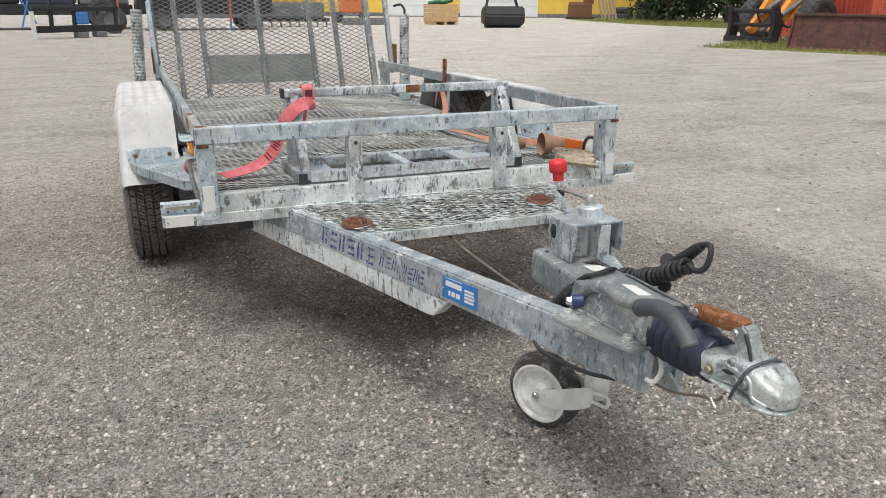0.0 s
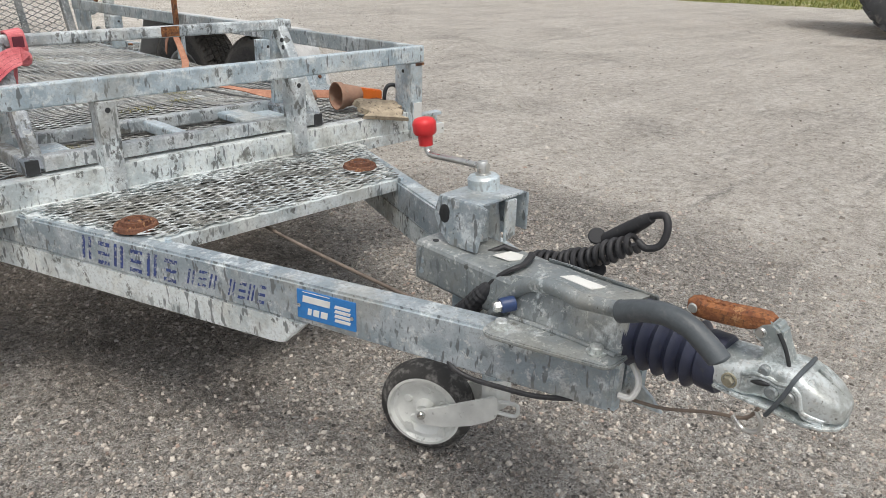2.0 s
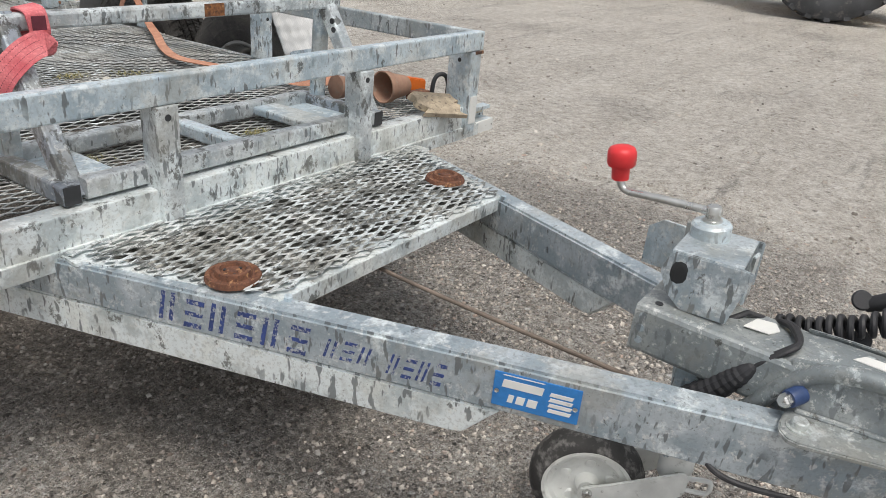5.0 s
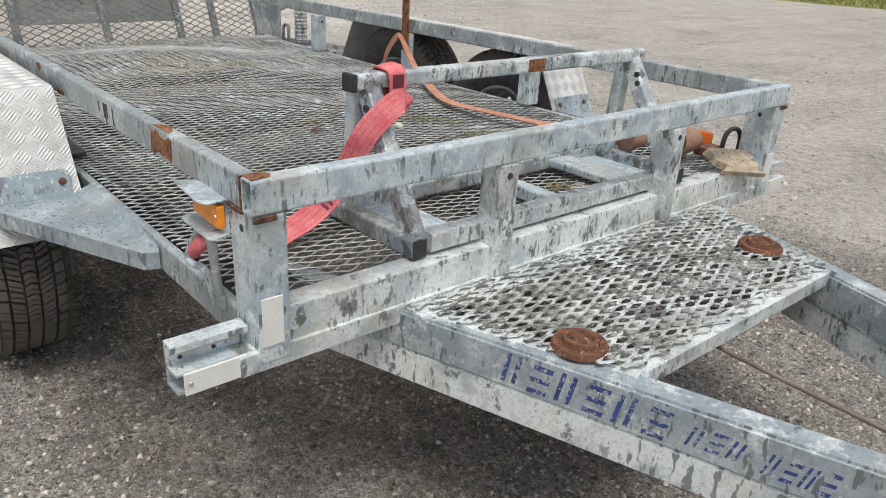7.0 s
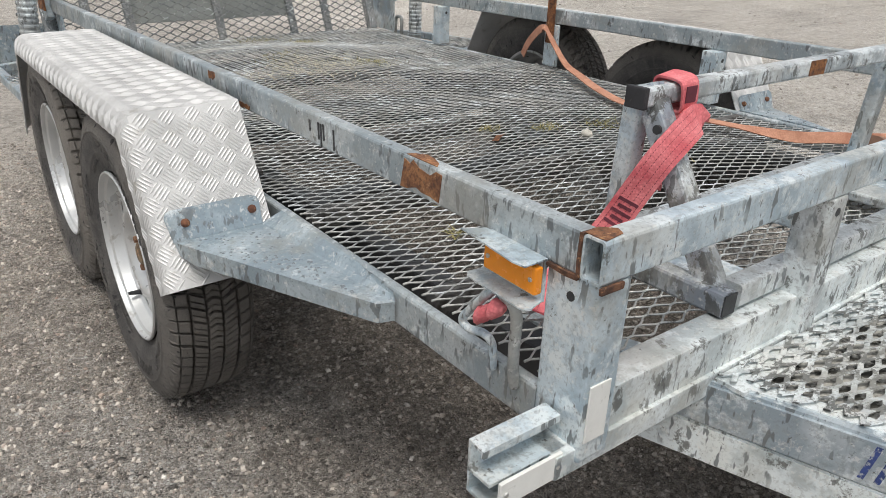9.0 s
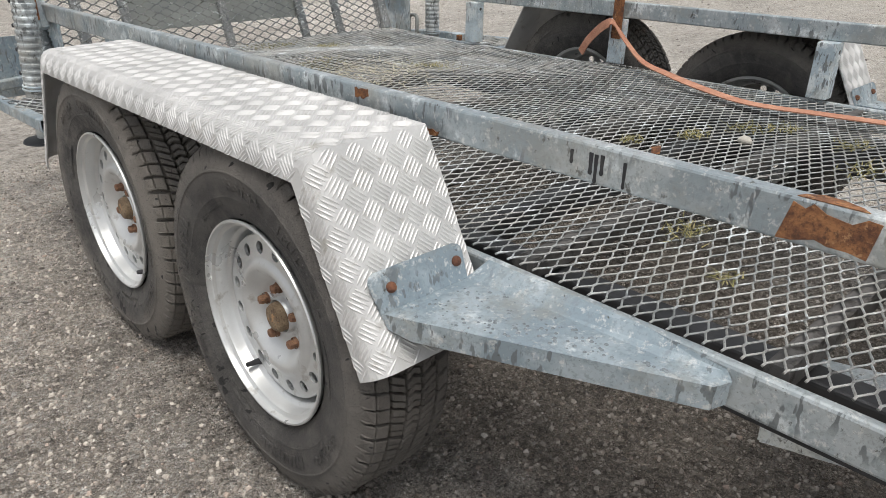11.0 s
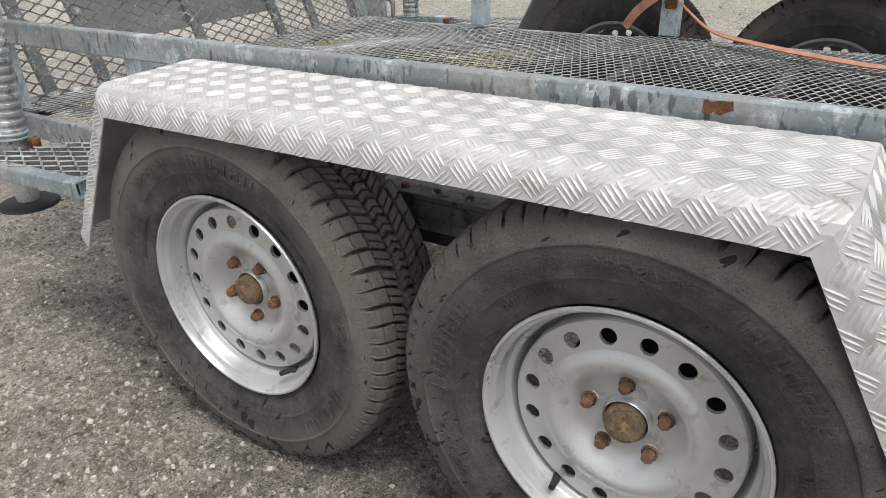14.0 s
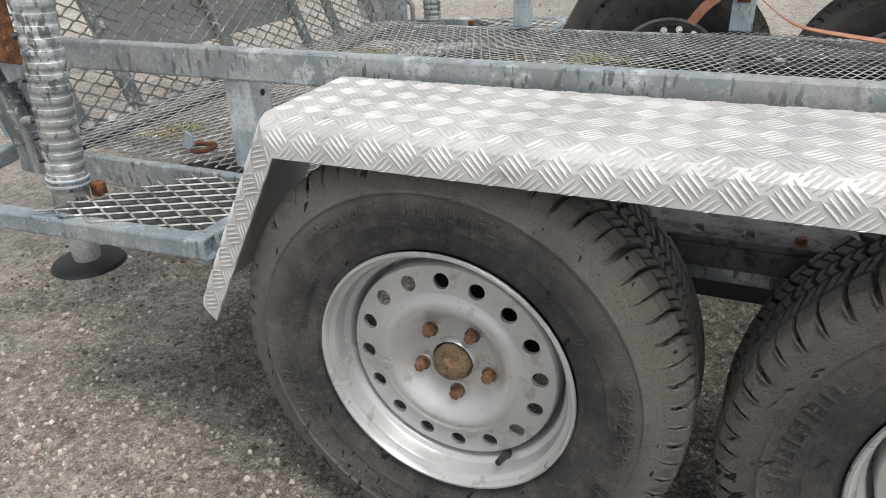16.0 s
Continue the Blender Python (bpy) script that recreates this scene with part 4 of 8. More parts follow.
def build_wheels():
    """Steel wheels with sixteen vent holes; built once, then placed four times."""
    R, axis = 0.3225, (1, 0, 0)
    prof_disc = [(0.031, 0.055), (0.046, 0.055), (0.058, 0.0535), (0.067, 0.05), (0.076, 0.0425), (0.085, 0.034), (0.092, 0.0285), (0.098, 0.0262), (0.104, 0.0268), (0.1095, 0.0295), (0.1135, 0.0325), (0.117, 0.0335)]
    bm = bmesh.new()
    # barrel and flange, the outer plane at 0
    lathe(bm, [(0.199, 0.008), (0.2015, 0.003), (0.2, 0.0), (0.1965, 0.0), (0.1945, 0.004), (0.1935, 0.01), (0.19, 0.013), (0.1865, 0.0145), (0.1845, 0.02), (0.1832, 0.034), (0.1815, 0.037), (0.1765, 0.0395), (0.174, 0.044), (0.1725, 0.056), (0.17, 0.068), (0.1655, 0.08), (0.166, 0.105), (0.175, 0.13), (0.19, 0.15), (0.2, 0.152)], (0, 0, 0), axis, 64)
    rim = bm
    bm = bmesh.new()
    # disc with vent holes
    lathe(bm, prof_disc, (0, 0, 0), axis, 64)
    lathe(bm, [(0.1535, 0.0375), (0.1562, 0.0378), (0.158, 0.0405), (0.1588, 0.046), (0.159, 0.075)], (0, 0, 0), axis, 64)
    holes, q = 16, 16
    for h in range(holes):
        mid = 2 * math.pi * h / holes
        outer, inner, back = [], [], []
        for k in range(q):
            t = 2 * math.pi * k / q
            c, s = math.cos(t), math.sin(t)
            m = max(abs(c), abs(s))
            du, dv = c / m, s / m
            ang, r = mid + du * math.pi / holes, 0.1345 + dv * 0.0195
            at = lambda a, r: Vector((0.0335 + (r - 0.117) * 0.11, r * math.cos(a), r * math.sin(a)))  # noqa: E731
            outer.append(bm.verts.new(at(ang, r)))
            p = at(mid + c * 0.0118 / 0.1345, 0.1345 + s * 0.0118)
            inner.append(bm.verts.new(p))
            back.append(bm.verts.new(p + Vector((0.006, 0, 0))))
        for k in range(q):
            j = (k + 1) % q
            bm.faces.new((outer[k], outer[j], inner[j], inner[k]))
            bm.faces.new((inner[k], inner[j], back[j], back[k]))
    bmesh.ops.remove_doubles(bm, verts=bm.verts, dist=0.0004)
    for m, k in ((rim, 0.93), (bm, 0.965)):
        for v in m.verts:
            v.co.y, v.co.z = v.co.y * k, v.co.z * k
    wheel = part("wheel", rim, SILVER, None, "silver steel wheel with round vent holes", smooth=True)
    part("disc", bm, SILVER, wheel, "pressed disc with round vent holes", smooth=True)
    part("hub_ring", lathed([(0.034, 0.055), (0.033, 0.047), (0.0307, 0.044), (0.029, 0.047), (0.029, 0.068)], (0, 0, 0), axis, 32), SILVER, wheel, smooth=True)
    part("hub_cap", lathed([(0, 0.028), (0.018, 0.0285), (0.0235, 0.031), (0.0265, 0.037), (0.0275, 0.06)], (0, 0, 0), axis, 24), RUST_CAP, wheel, "grimy brown hub cap", smooth=True)
    for k in range(5):
        a = 2 * math.pi * k / 5 + 0.55
        c = (0.049, 0.054 * math.cos(a), 0.054 * math.sin(a))
        part("bolt_seat", lathed([(0.0145, 0.01), (0.0128, 0.005), (0.0118, 0.004), (0.0085, 0.003), (0, 0.003)], c, axis, 14), SILVER, wheel)
        bm = bmesh.new()
        lathe(bm, [(0, -0.014), (0.0075, -0.013), (0.0088, -0.01), (0.0088, 0.001)], c, axis, 6)
        lathe(bm, [(0.0108, -0.001), (0.0108, 0.004), (0.009, 0.005)], c, axis, 16)
        part("wheel_bolt", bm, RUST_BOLT, wheel, "rusted wheel bolt")
    va = -1.95
    part("valve", swept([(0.05, 0.168 * math.cos(va), 0.168 * math.sin(va)), (0.036, 0.158 * math.cos(va), 0.158 * math.sin(va)), (0.012, 0.153 * math.cos(va), 0.153 * math.sin(va))], [0.0065, 0.006, 0.0045], 10), BLACK, wheel, "black rubber valve")
    # tyre: 195 wide
    c, squeeze = 0.08, 0.93
    half = [(0.1835, -0.066), (0.186, -0.074), (0.19, -0.0775), (0.195, -0.0785), (0.1965, -0.0805), (0.21, -0.0845), (0.226, -0.0905), (0.228, -0.092), (0.2295, -0.0915), (0.24, -0.095), (0.254, -0.0975), (0.27, -0.0985), (0.2715, -0.1), (0.274, -0.1), (0.2755, -0.0982), (0.284, -0.0965), (0.292, -0.0935), (0.298, -0.0905), (0.304, -0.0855), (0.307, -0.078)]
    prof = [(r, c + a * squeeze) for r, a in half] + [(0.3085, c - 0.04), (0.3085, c + 0.04)] + [(r, c - a * squeeze) for r, a in half[::-1]]
    bm = bmesh.new()
    lathe(bm, prof, (0, 0, 0), axis, 96)
    part("tyre", bm, TYRE, wheel, "worn black tyre with dusty side wall", smooth=True)
    verts, faces = [], []

    def block(corners, depth_in):
        """Corners (across, angle, radius) of a block's face, sunk by depth_in towards the carcass."""
        k = len(verts)
        m = len(corners)
        ca, cx = sum(p[1] for p in corners) / m, sum(p[0] for p in corners) / m
        for grow, d in ((0.9, 0.0), (1.0, 0.0016), (1.06, depth_in)):
            for x, a, r in corners:
                xx, aa, rr = cx + (x - cx) * grow, ca + (a - ca) * grow, r - d
                verts.append((c + xx * squeeze, rr * math.cos(aa), rr * math.sin(aa)))
        faces.append(tuple(range(k, k + m)))
        for ring in (0, m):
            for q in range(m):
                w = (q + 1) % m
                faces.append((k + ring + q, k + ring + w, k + ring + m + w, k + ring + m + q))

    rng = random.Random(3)
    n = 68
    for k in range(n):
        p = 2 * math.pi / n
        jit = rng.uniform(-0.05, 0.05)
        for sg in (-1, 1):
            a = (k + (0.5 if sg > 0 else 0) + jit) * p
            # shoulder block, running down the side wall
            s0, s1 = a, a + p * (0.84 + 0.04 * (k % 3))
            block([(sg * 0.052, s0 + p * 0.25, R), (sg * 0.074, s0 + p * 0.1, R - 0.0025), (sg * 0.074, s1, R - 0.0025), (sg * 0.052, s1 + p * 0.2, R)], 0.011)
            low = 0.2975 if k % 2 else 0.2935
            block([(sg * 0.0765, s0 + p * 0.1, R - 0.004), (sg * 0.0885, s0 + p * 0.02, R - 0.014), (sg * (0.0915 if k % 2 else 0.0932), s0 - p * 0.06, low), (sg * (0.0915 if k % 2 else 0.0932), s1 - p * 0.1, low), (sg * 0.0885, s1 - p * 0.02, R - 0.014), (sg * 0.0765, s1, R - 0.004)], 0.003)
            # two halves of each inner block, with a sipe between them
            b0 = a + p * 0.35
            for f0, f1 in ((0.0, 0.39), (0.48, 0.8)):
                block([(sg * 0.019, b0 + p * (f0 + 0.45), R), (sg * 0.046, b0 + p * f0, R), (sg * 0.046, b0 + p * f1, R), (sg * 0.019, b0 + p * (f1 + 0.45), R)], 0.011)
        a = (k + 0.2) * p
        for f0, f1 in ((0.0, 0.37), (0.46, 0.78)):
            block([(-0.0135, a + p * f0, R), (0.0, a + p * (f0 - 0.2), R), (0.0135, a + p * f0, R), (0.0135, a + p * f1, R), (0.0, a + p * (f1 - 0.2), R), (-0.0135, a + p * f1, R)], 0.011)
    mesh_part("tread", verts, faces, TREAD, wheel, "worn tread blocks with fine cuts", kind="stuff")
    # raised marks on the side wall: snow stars and plain bars for the lettering
    def mark(a, r0, r1, width, turn=0.0):
        """A thin raised bar from r0 to r1 at angle a."""
        mid, hl = (r0 + r1) / 2, (r1 - r0) / 2
        out = []
        for l, w in ((-hl, -width), (hl, -width), (hl, width), (-hl, width)):
            rr, tt = mid + l * math.cos(turn) - w * math.sin(turn), l * math.sin(turn) + w * math.cos(turn)
            an = a + tt / mid
            depth = np.interp(rr, [q[0] for q in half], [q[1] for q in half])
            out.append((c + depth * squeeze - 0.002, rr * math.cos(an), rr * math.sin(an)))
        k = len(verts)
        verts.extend(out + [(p[0] + 0.003, p[1], p[2]) for p in out])
        faces.extend([(k, k + 1, k + 2, k + 3)] + [(k + q, k + (q + 1) % 4, k + 4 + (q + 1) % 4, k + 4 + q) for q in range(4)])

    verts, faces = [], []
    for base in (0.5, 2.6, 4.7):
        for s in range(6):
            a = base + s * 0.075
            if s == 3:
                for da, tn in ((-0.03, 0.45), (0.03, -0.45)):
                    mark(a + da * 0.6, 0.238, 0.265, 0.0009, tn)
                mark(a, 0.236, 0.241, 0.011)
            else:
                for q in range(3):
                    mark(a, 0.243, 0.262, 0.0008, q * math.pi / 3)
        for s in range(11):
            a = base + 0.62 + s * 0.055
            mark(a, 0.24, 0.262, 0.0016, 0.15)
            if s % 3:
                mark(a + 0.022, 0.24 + 0.011 * (s % 2), 0.244 + 0.011 * (s % 2), 0.005)
        for s in range(16):
            mark(base + 1.4 + s * 0.03, 0.212, 0.219, 0.0012)
    mesh_part("side_wall_relief", verts, faces, TYRE, wheel, "raised side wall relief", kind="stuff")
    made = []
    for side, y in ((-1, 4.199), (-1, 4.872), (1, 4.199), (1, 4.872)):
        x = -0.236 if side < 0 else WIDE + 0.215
        m = pose(x, y, 0.3185, rx=(54 if y < 4.5 else 18), rz=0 if side < 0 else 180)
        made.append((side, y, copy_thing(wheel, m)))
    for o in (*wheel.children_recursive, wheel):
        bpy.data.objects.remove(o)
    dark = {}
    for side, y, w in made:
        w.parent = trailer
        for o in w.children:
            kind = o.name.split(".")[0]
            if y > 4.5 and kind == "valve":
                o.rotation_euler.x = radians(-28)
            if (y < 4.5 or side > 0) and kind in ("tyre", "tread", "side_wall_relief"):
                o.data = dark.setdefault(kind, o.data.copy())
                o.data.materials[0] = TREAD_DARK if kind == "tread" else TYRE_DARK
        w.location -= Vector(trailer.location)
    for y in (4.199, 4.872):
        part("axle", beamed((-0.03, y, 0.335), (WIDE + 0.03, y, 0.335), 0.06, 0.06), STEEL_DARK, trailer, "dark square axle beam")
        for x in (-0.075, WIDE + 0.075):
            part("brake_drum", lathed([(0, -0.05), (0.1, -0.05), (0.11, -0.04), (0.11, 0.04), (0, 0.04)], (x, y, 0.3185), (1, 0, 0), 28), STEEL_DARK, trailer)
            part("axle_arm", beamed((0.06 if x < 0 else WIDE - 0.06, y, 0.335), (0.06 if x < 0 else WIDE - 0.06, y - 0.14, 0.40), 0.04, 0.05), STEEL_DARK, trailer)


RUST_CAP = rusty("grimy_cap", (0.15, 0.105, 0.065), (0.27, 0.2, 0.125))
RUST_BOLT = rusty("rusted_bolt", (0.17, 0.085, 0.05), (0.29, 0.16, 0.095))


def build_outrigger(side):
    """Rear bar with its leg, mesh step, tie loop and the sprung tube that carries the ramp."""
    sx = lambda d: d if side < 0 else WIDE - d  # noqa: E731
    part("outrigger_bar", beamed((sx(-0.235), 5.235, 0.447), (sx(-0.235), 6.0, 0.405), 0.03, 0.034, 0.003), ZINC_BLUE, trailer)
    part("outrigger_arm", beamed((sx(-0.22), 5.97, 0.407), (sx(0.0), 5.97, 0.43), 0.03, 0.034), ZINC_BLUE, trailer)
    part("outrigger_arm", beamed((sx(-0.22), 5.26, 0.472), (sx(0.0), 5.26, 0.472), 0.03, 0.04), ZINC_BLUE, trailer, tilt=True)
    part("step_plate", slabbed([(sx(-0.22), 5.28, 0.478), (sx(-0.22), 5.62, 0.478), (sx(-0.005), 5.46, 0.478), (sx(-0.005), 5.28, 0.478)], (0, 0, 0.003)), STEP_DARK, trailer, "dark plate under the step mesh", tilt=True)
    inside = lambda a, b: b < 0.34 - 0.16 * (a / 0.22) and b > 0.01  # noqa: E731
    if side < 0:
        v, f = expanded((-0.225, 5.27, 0.49), (0, 1, 0), (1, 0, 0), 0.36, 0.225, 0.066, 0.032, 0.0034, 0.003, 0.9, None, lambda a, b: inside(b, a), 0.006)
    else:
        v, f = expanded((WIDE + 0.225, 5.27, 0.49), (0, 1, 0), (-1, 0, 0), 0.36, 0.225, 0.066, 0.032, 0.0034, 0.003, 0.9, None, lambda a, b: inside(b, a), 0.006)
    mesh_part("step_mesh", v, f, ZINC_MESH, trailer, tilt=True, kind="stuff")
    # leg with its round foot
    leg = part("rear_leg", lathed([(0, 0.0), (0.022, 0.0), (0.025, 0.02), (0.027, 0.155), (0, 0.155)], (sx(-0.144), 5.635, 0.30), (0, 0, 1), 20), ZINC, trailer, smooth=True)
    part("foot_plate", lathed([(0, 0.012), (0.03, 0.012), (0.062, 0.006), (0.066, 0.0), (0.06, -0.002), (0, 0.003)], (sx(-0.144), 5.635, 0.298), (0, 0, 1), 28), STEEL_DARK, leg, "dished grey foot plate", smooth=True)
    # sprung tube, ribbed like a hose
    p0, p1 = (Vector((-0.143, 5.632, 0.45)), Vector((-0.111, 5.612, 1.02))) if side < 0 else (Vector((1.568, 5.735, 0.44)), Vector((1.585, 5.76, 0.99)))
    n = 30
    prof = []
    for k in range(n):
        a = k / n * (p1 - p0).length
        b = (k + 0.55) / n * (p1 - p0).length
        e = (k + 0.6) / n * (p1 - p0).length
        mid = (a + b) / 2
        prof += [(0.0315, a), (0.0328, mid - 0.003), (0.033, mid), (0.0325, b), (0.0312, e), (0.0302, (k + 0.8) / n * (p1 - p0).length)]
    spring = part("ramp_spring", lathed([(0, 0), *prof, (0, (p1 - p0).length)], p0, p1 - p0, 20), CHROME_DULL, trailer, "ribbed metal hose over the ramp spring", smooth=True)
    for k in range(7):
        q = p0.lerp(p1, 0.1 + 0.12 * k) + Vector((side * 0.026, 0.02, 0.0))
        part("vent", lathed([(0, -0.006), (0.006, -0.006), (0.006, 0.003)], q, (side * -0.8, -0.6, 0), 8), STEEL_DARK, spring)
    for k in (0.012, 0.03):
        part("clamp", lathed([(0.033, 0.0), (0.0365, 0.001), (0.0365, 0.004), (0.033, 0.005)], p0 + (p1 - p0) * k, p1 - p0, 20), ZINC, spring, "wire hose clamp")
    part("collar", lathed([(0.0, -0.03), (0.03, -0.03), (0.031, -0.012), (0.029, 0.0), (0.0, 0.0)], p0 + (p1 - p0) * 0.005, p1 - p0, 20), ZINC_MESH, spring, "worn end of the spring tube")
    part("rust_lug", boxed(*sorted((sx(-0.125), sx(-0.105))), 5.585, 5.605, 0.43, 0.455, bevel=0.003), RUST, spring, "rusty lug")
    part("hook", swept(curve([p1, p1 + Vector((0, 0.0, 0.03)), p1 + Vector((side * -0.02, 0.02, 0.06)), p1 + Vector((side * -0.06, 0.05, 0.05))]), 0.008), STEEL_DARK, spring)
    # tie loop on the side beam
    loop = [(sx(-0.04), 5.80, 0.41), (sx(-0.042), 5.80, 0.495), (sx(-0.044), 5.81, 0.52), (sx(-0.044), 5.845, 0.52), (sx(-0.042), 5.855, 0.495), (sx(-0.04), 5.855, 0.41)]
    part("tie_loop", swept(curve(loop, 5), 0.0085), ZINC_MESH, trailer, smooth=True)


STEP_DARK = plain("dark_step_plate", (0.1, 0.1, 0.1), 0.7, 0.3, 0.3, 12.0)
CHROME_DULL = galvanised("spring_hose", (0.62, 0.63, 0.62), 0.62, 0.52, 0.5, grime=0.14)


def build_ramp():
    """The mesh ramp, raised and leaning back."""
    lean = radians(22)
    up = Vector((0, math.sin(lean), math.cos(lean)))
    foot = Vector((0, 5.865, 0.43))
    at = lambda x, h, back=0.0: Vector((x, 0, 0)) + foot + up * h + Vector((0, math.cos(lean), -math.sin(lean))) * back  # noqa: E731
    n = Vector((0, math.cos(lean), -math.sin(lean)))
    L = 1.25
    root = part("ramp", beamed(at(-0.03, 0.02), at(1.42, 0.02), 0.04, 0.04, up=up), ZINC_MESH, trailer, "tall mesh loading ramp, raised and leaning back")
    part("ramp_bar", beamed(at(-0.03, L), at(1.42, L), 0.04, 0.04, up=up), ZINC, root)
    for x in (-0.025, 1.41):
        part("ramp_bar", beamed(at(x, 0.04), at(x, L - 0.02), 0.04, 0.045, up=n), RAMP_STEEL, root)
    for x in (0.12, 0.28, 0.655, 1.0, 1.18):
        part("ramp_bar", beamed(at(x, 0.04, 0.02), at(x, L - 0.02, 0.02), 0.035, 0.02, up=n), RAMP_STEEL, root)
    v, f = expanded(at(-0.02, 0.02, -0.022), (1, 0, 0), up, 1.42, L - 0.02, 0.062, 0.03, 0.004, 0.0025, 0.5, bond=0.007)
    mesh_part("ramp_mesh", v, f, RAMP_MESH, root, "expanded steel mesh", kind="stuff")
    part("back_plate", slabbed([at(0.29, 0.14, 0.034), at(0.99, 0.14, 0.034), at(0.99, 0.33, 0.034), at(0.29, 0.33, 0.034)], n * 0.004), STEEL_GREY, root, "grey sheet behind the mesh")
    for side in (-1, 1):
        sx = lambda d: d if side < 0 else WIDE - d  # noqa: E731
        # lever from the rail to the spring, flat hinge plate and rusty pin
        part("lever", beamed((sx(-0.03), 5.84, 0.60), (sx(-0.04), 6.12, 1.36), 0.028, 0.05), ZINC_BLUE, root)
        part("hinge_plate", slabbed([(sx(0.0), 5.80, 0.46), (sx(0.0), 5.99, 0.46), (sx(0.0), 6.03, 0.62), (sx(0.0), 5.95, 0.7), (sx(0.0), 5.80, 0.62)], (0.008 * -side, 0, 0)), ZINC, root)
        part("latch", boxed(*sorted((sx(-0.052), sx(-0.044))), 5.80, 5.9, 0.632, 0.79, bevel=0.004), RUST, root, "rusty latch plate")


# darker than the floor mesh: the strands' backlit shade is in the colour
RAMP_MESH = galvanised("backlit_ramp_mesh", (0.3, 0.305, 0.295), 0.7, 0.62, 0.3, drips=0.4, grime=0.13)
RAMP_STEEL = galvanised("ramp_bars", (0.3, 0.305, 0.3), 0.6, 0.6, 0.4)
STEEL_GREY = plain("grey_sheet", (0.27, 0.285, 0.27), 0.55, 0.4, 0.2, 8.0)

build_bed()
build_floor()
for s in (-1, 1):
    build_fender(s)
    build_outrigger(s)
build_wheels()
build_ramp()


# ---- drawbar and coupling ----
BEAM_A, BEAM_D, BEAM_N = Vector((0.504, 2.394, 0)), Vector((0.3265, -0.9452, 0)), Vector((-0.9452, -0.3265, 0))


def mirrored(p, side):
    p = Vector(p)
    return p if side < 0 else Vector((2 * MID_X - p.x, p.y, p.z))


def on_beam(s, z, out=0.0, side=-1):
    p = BEAM_A + BEAM_D * s + BEAM_N * out
    return mirrored((p.x, p.y, z), side)


def prism_on_beam(outline, out, depth, side, bevel=0.003):
    a = [on_beam(s, z, out, side) for s, z in outline]
    lift = on_beam(0, 0, out - depth, side) - on_beam(0, 0, out, side)
    return slabbed(a, lift, bevel)


STROKES = (((0.0, 0.16, 0, 1), (0.4, 0.56, 0, 1)), ((0.0, 0.7, 0, 0.17), (0.0, 0.7, 0.42, 0.57), (0.0, 0.7, 0.83, 1)))


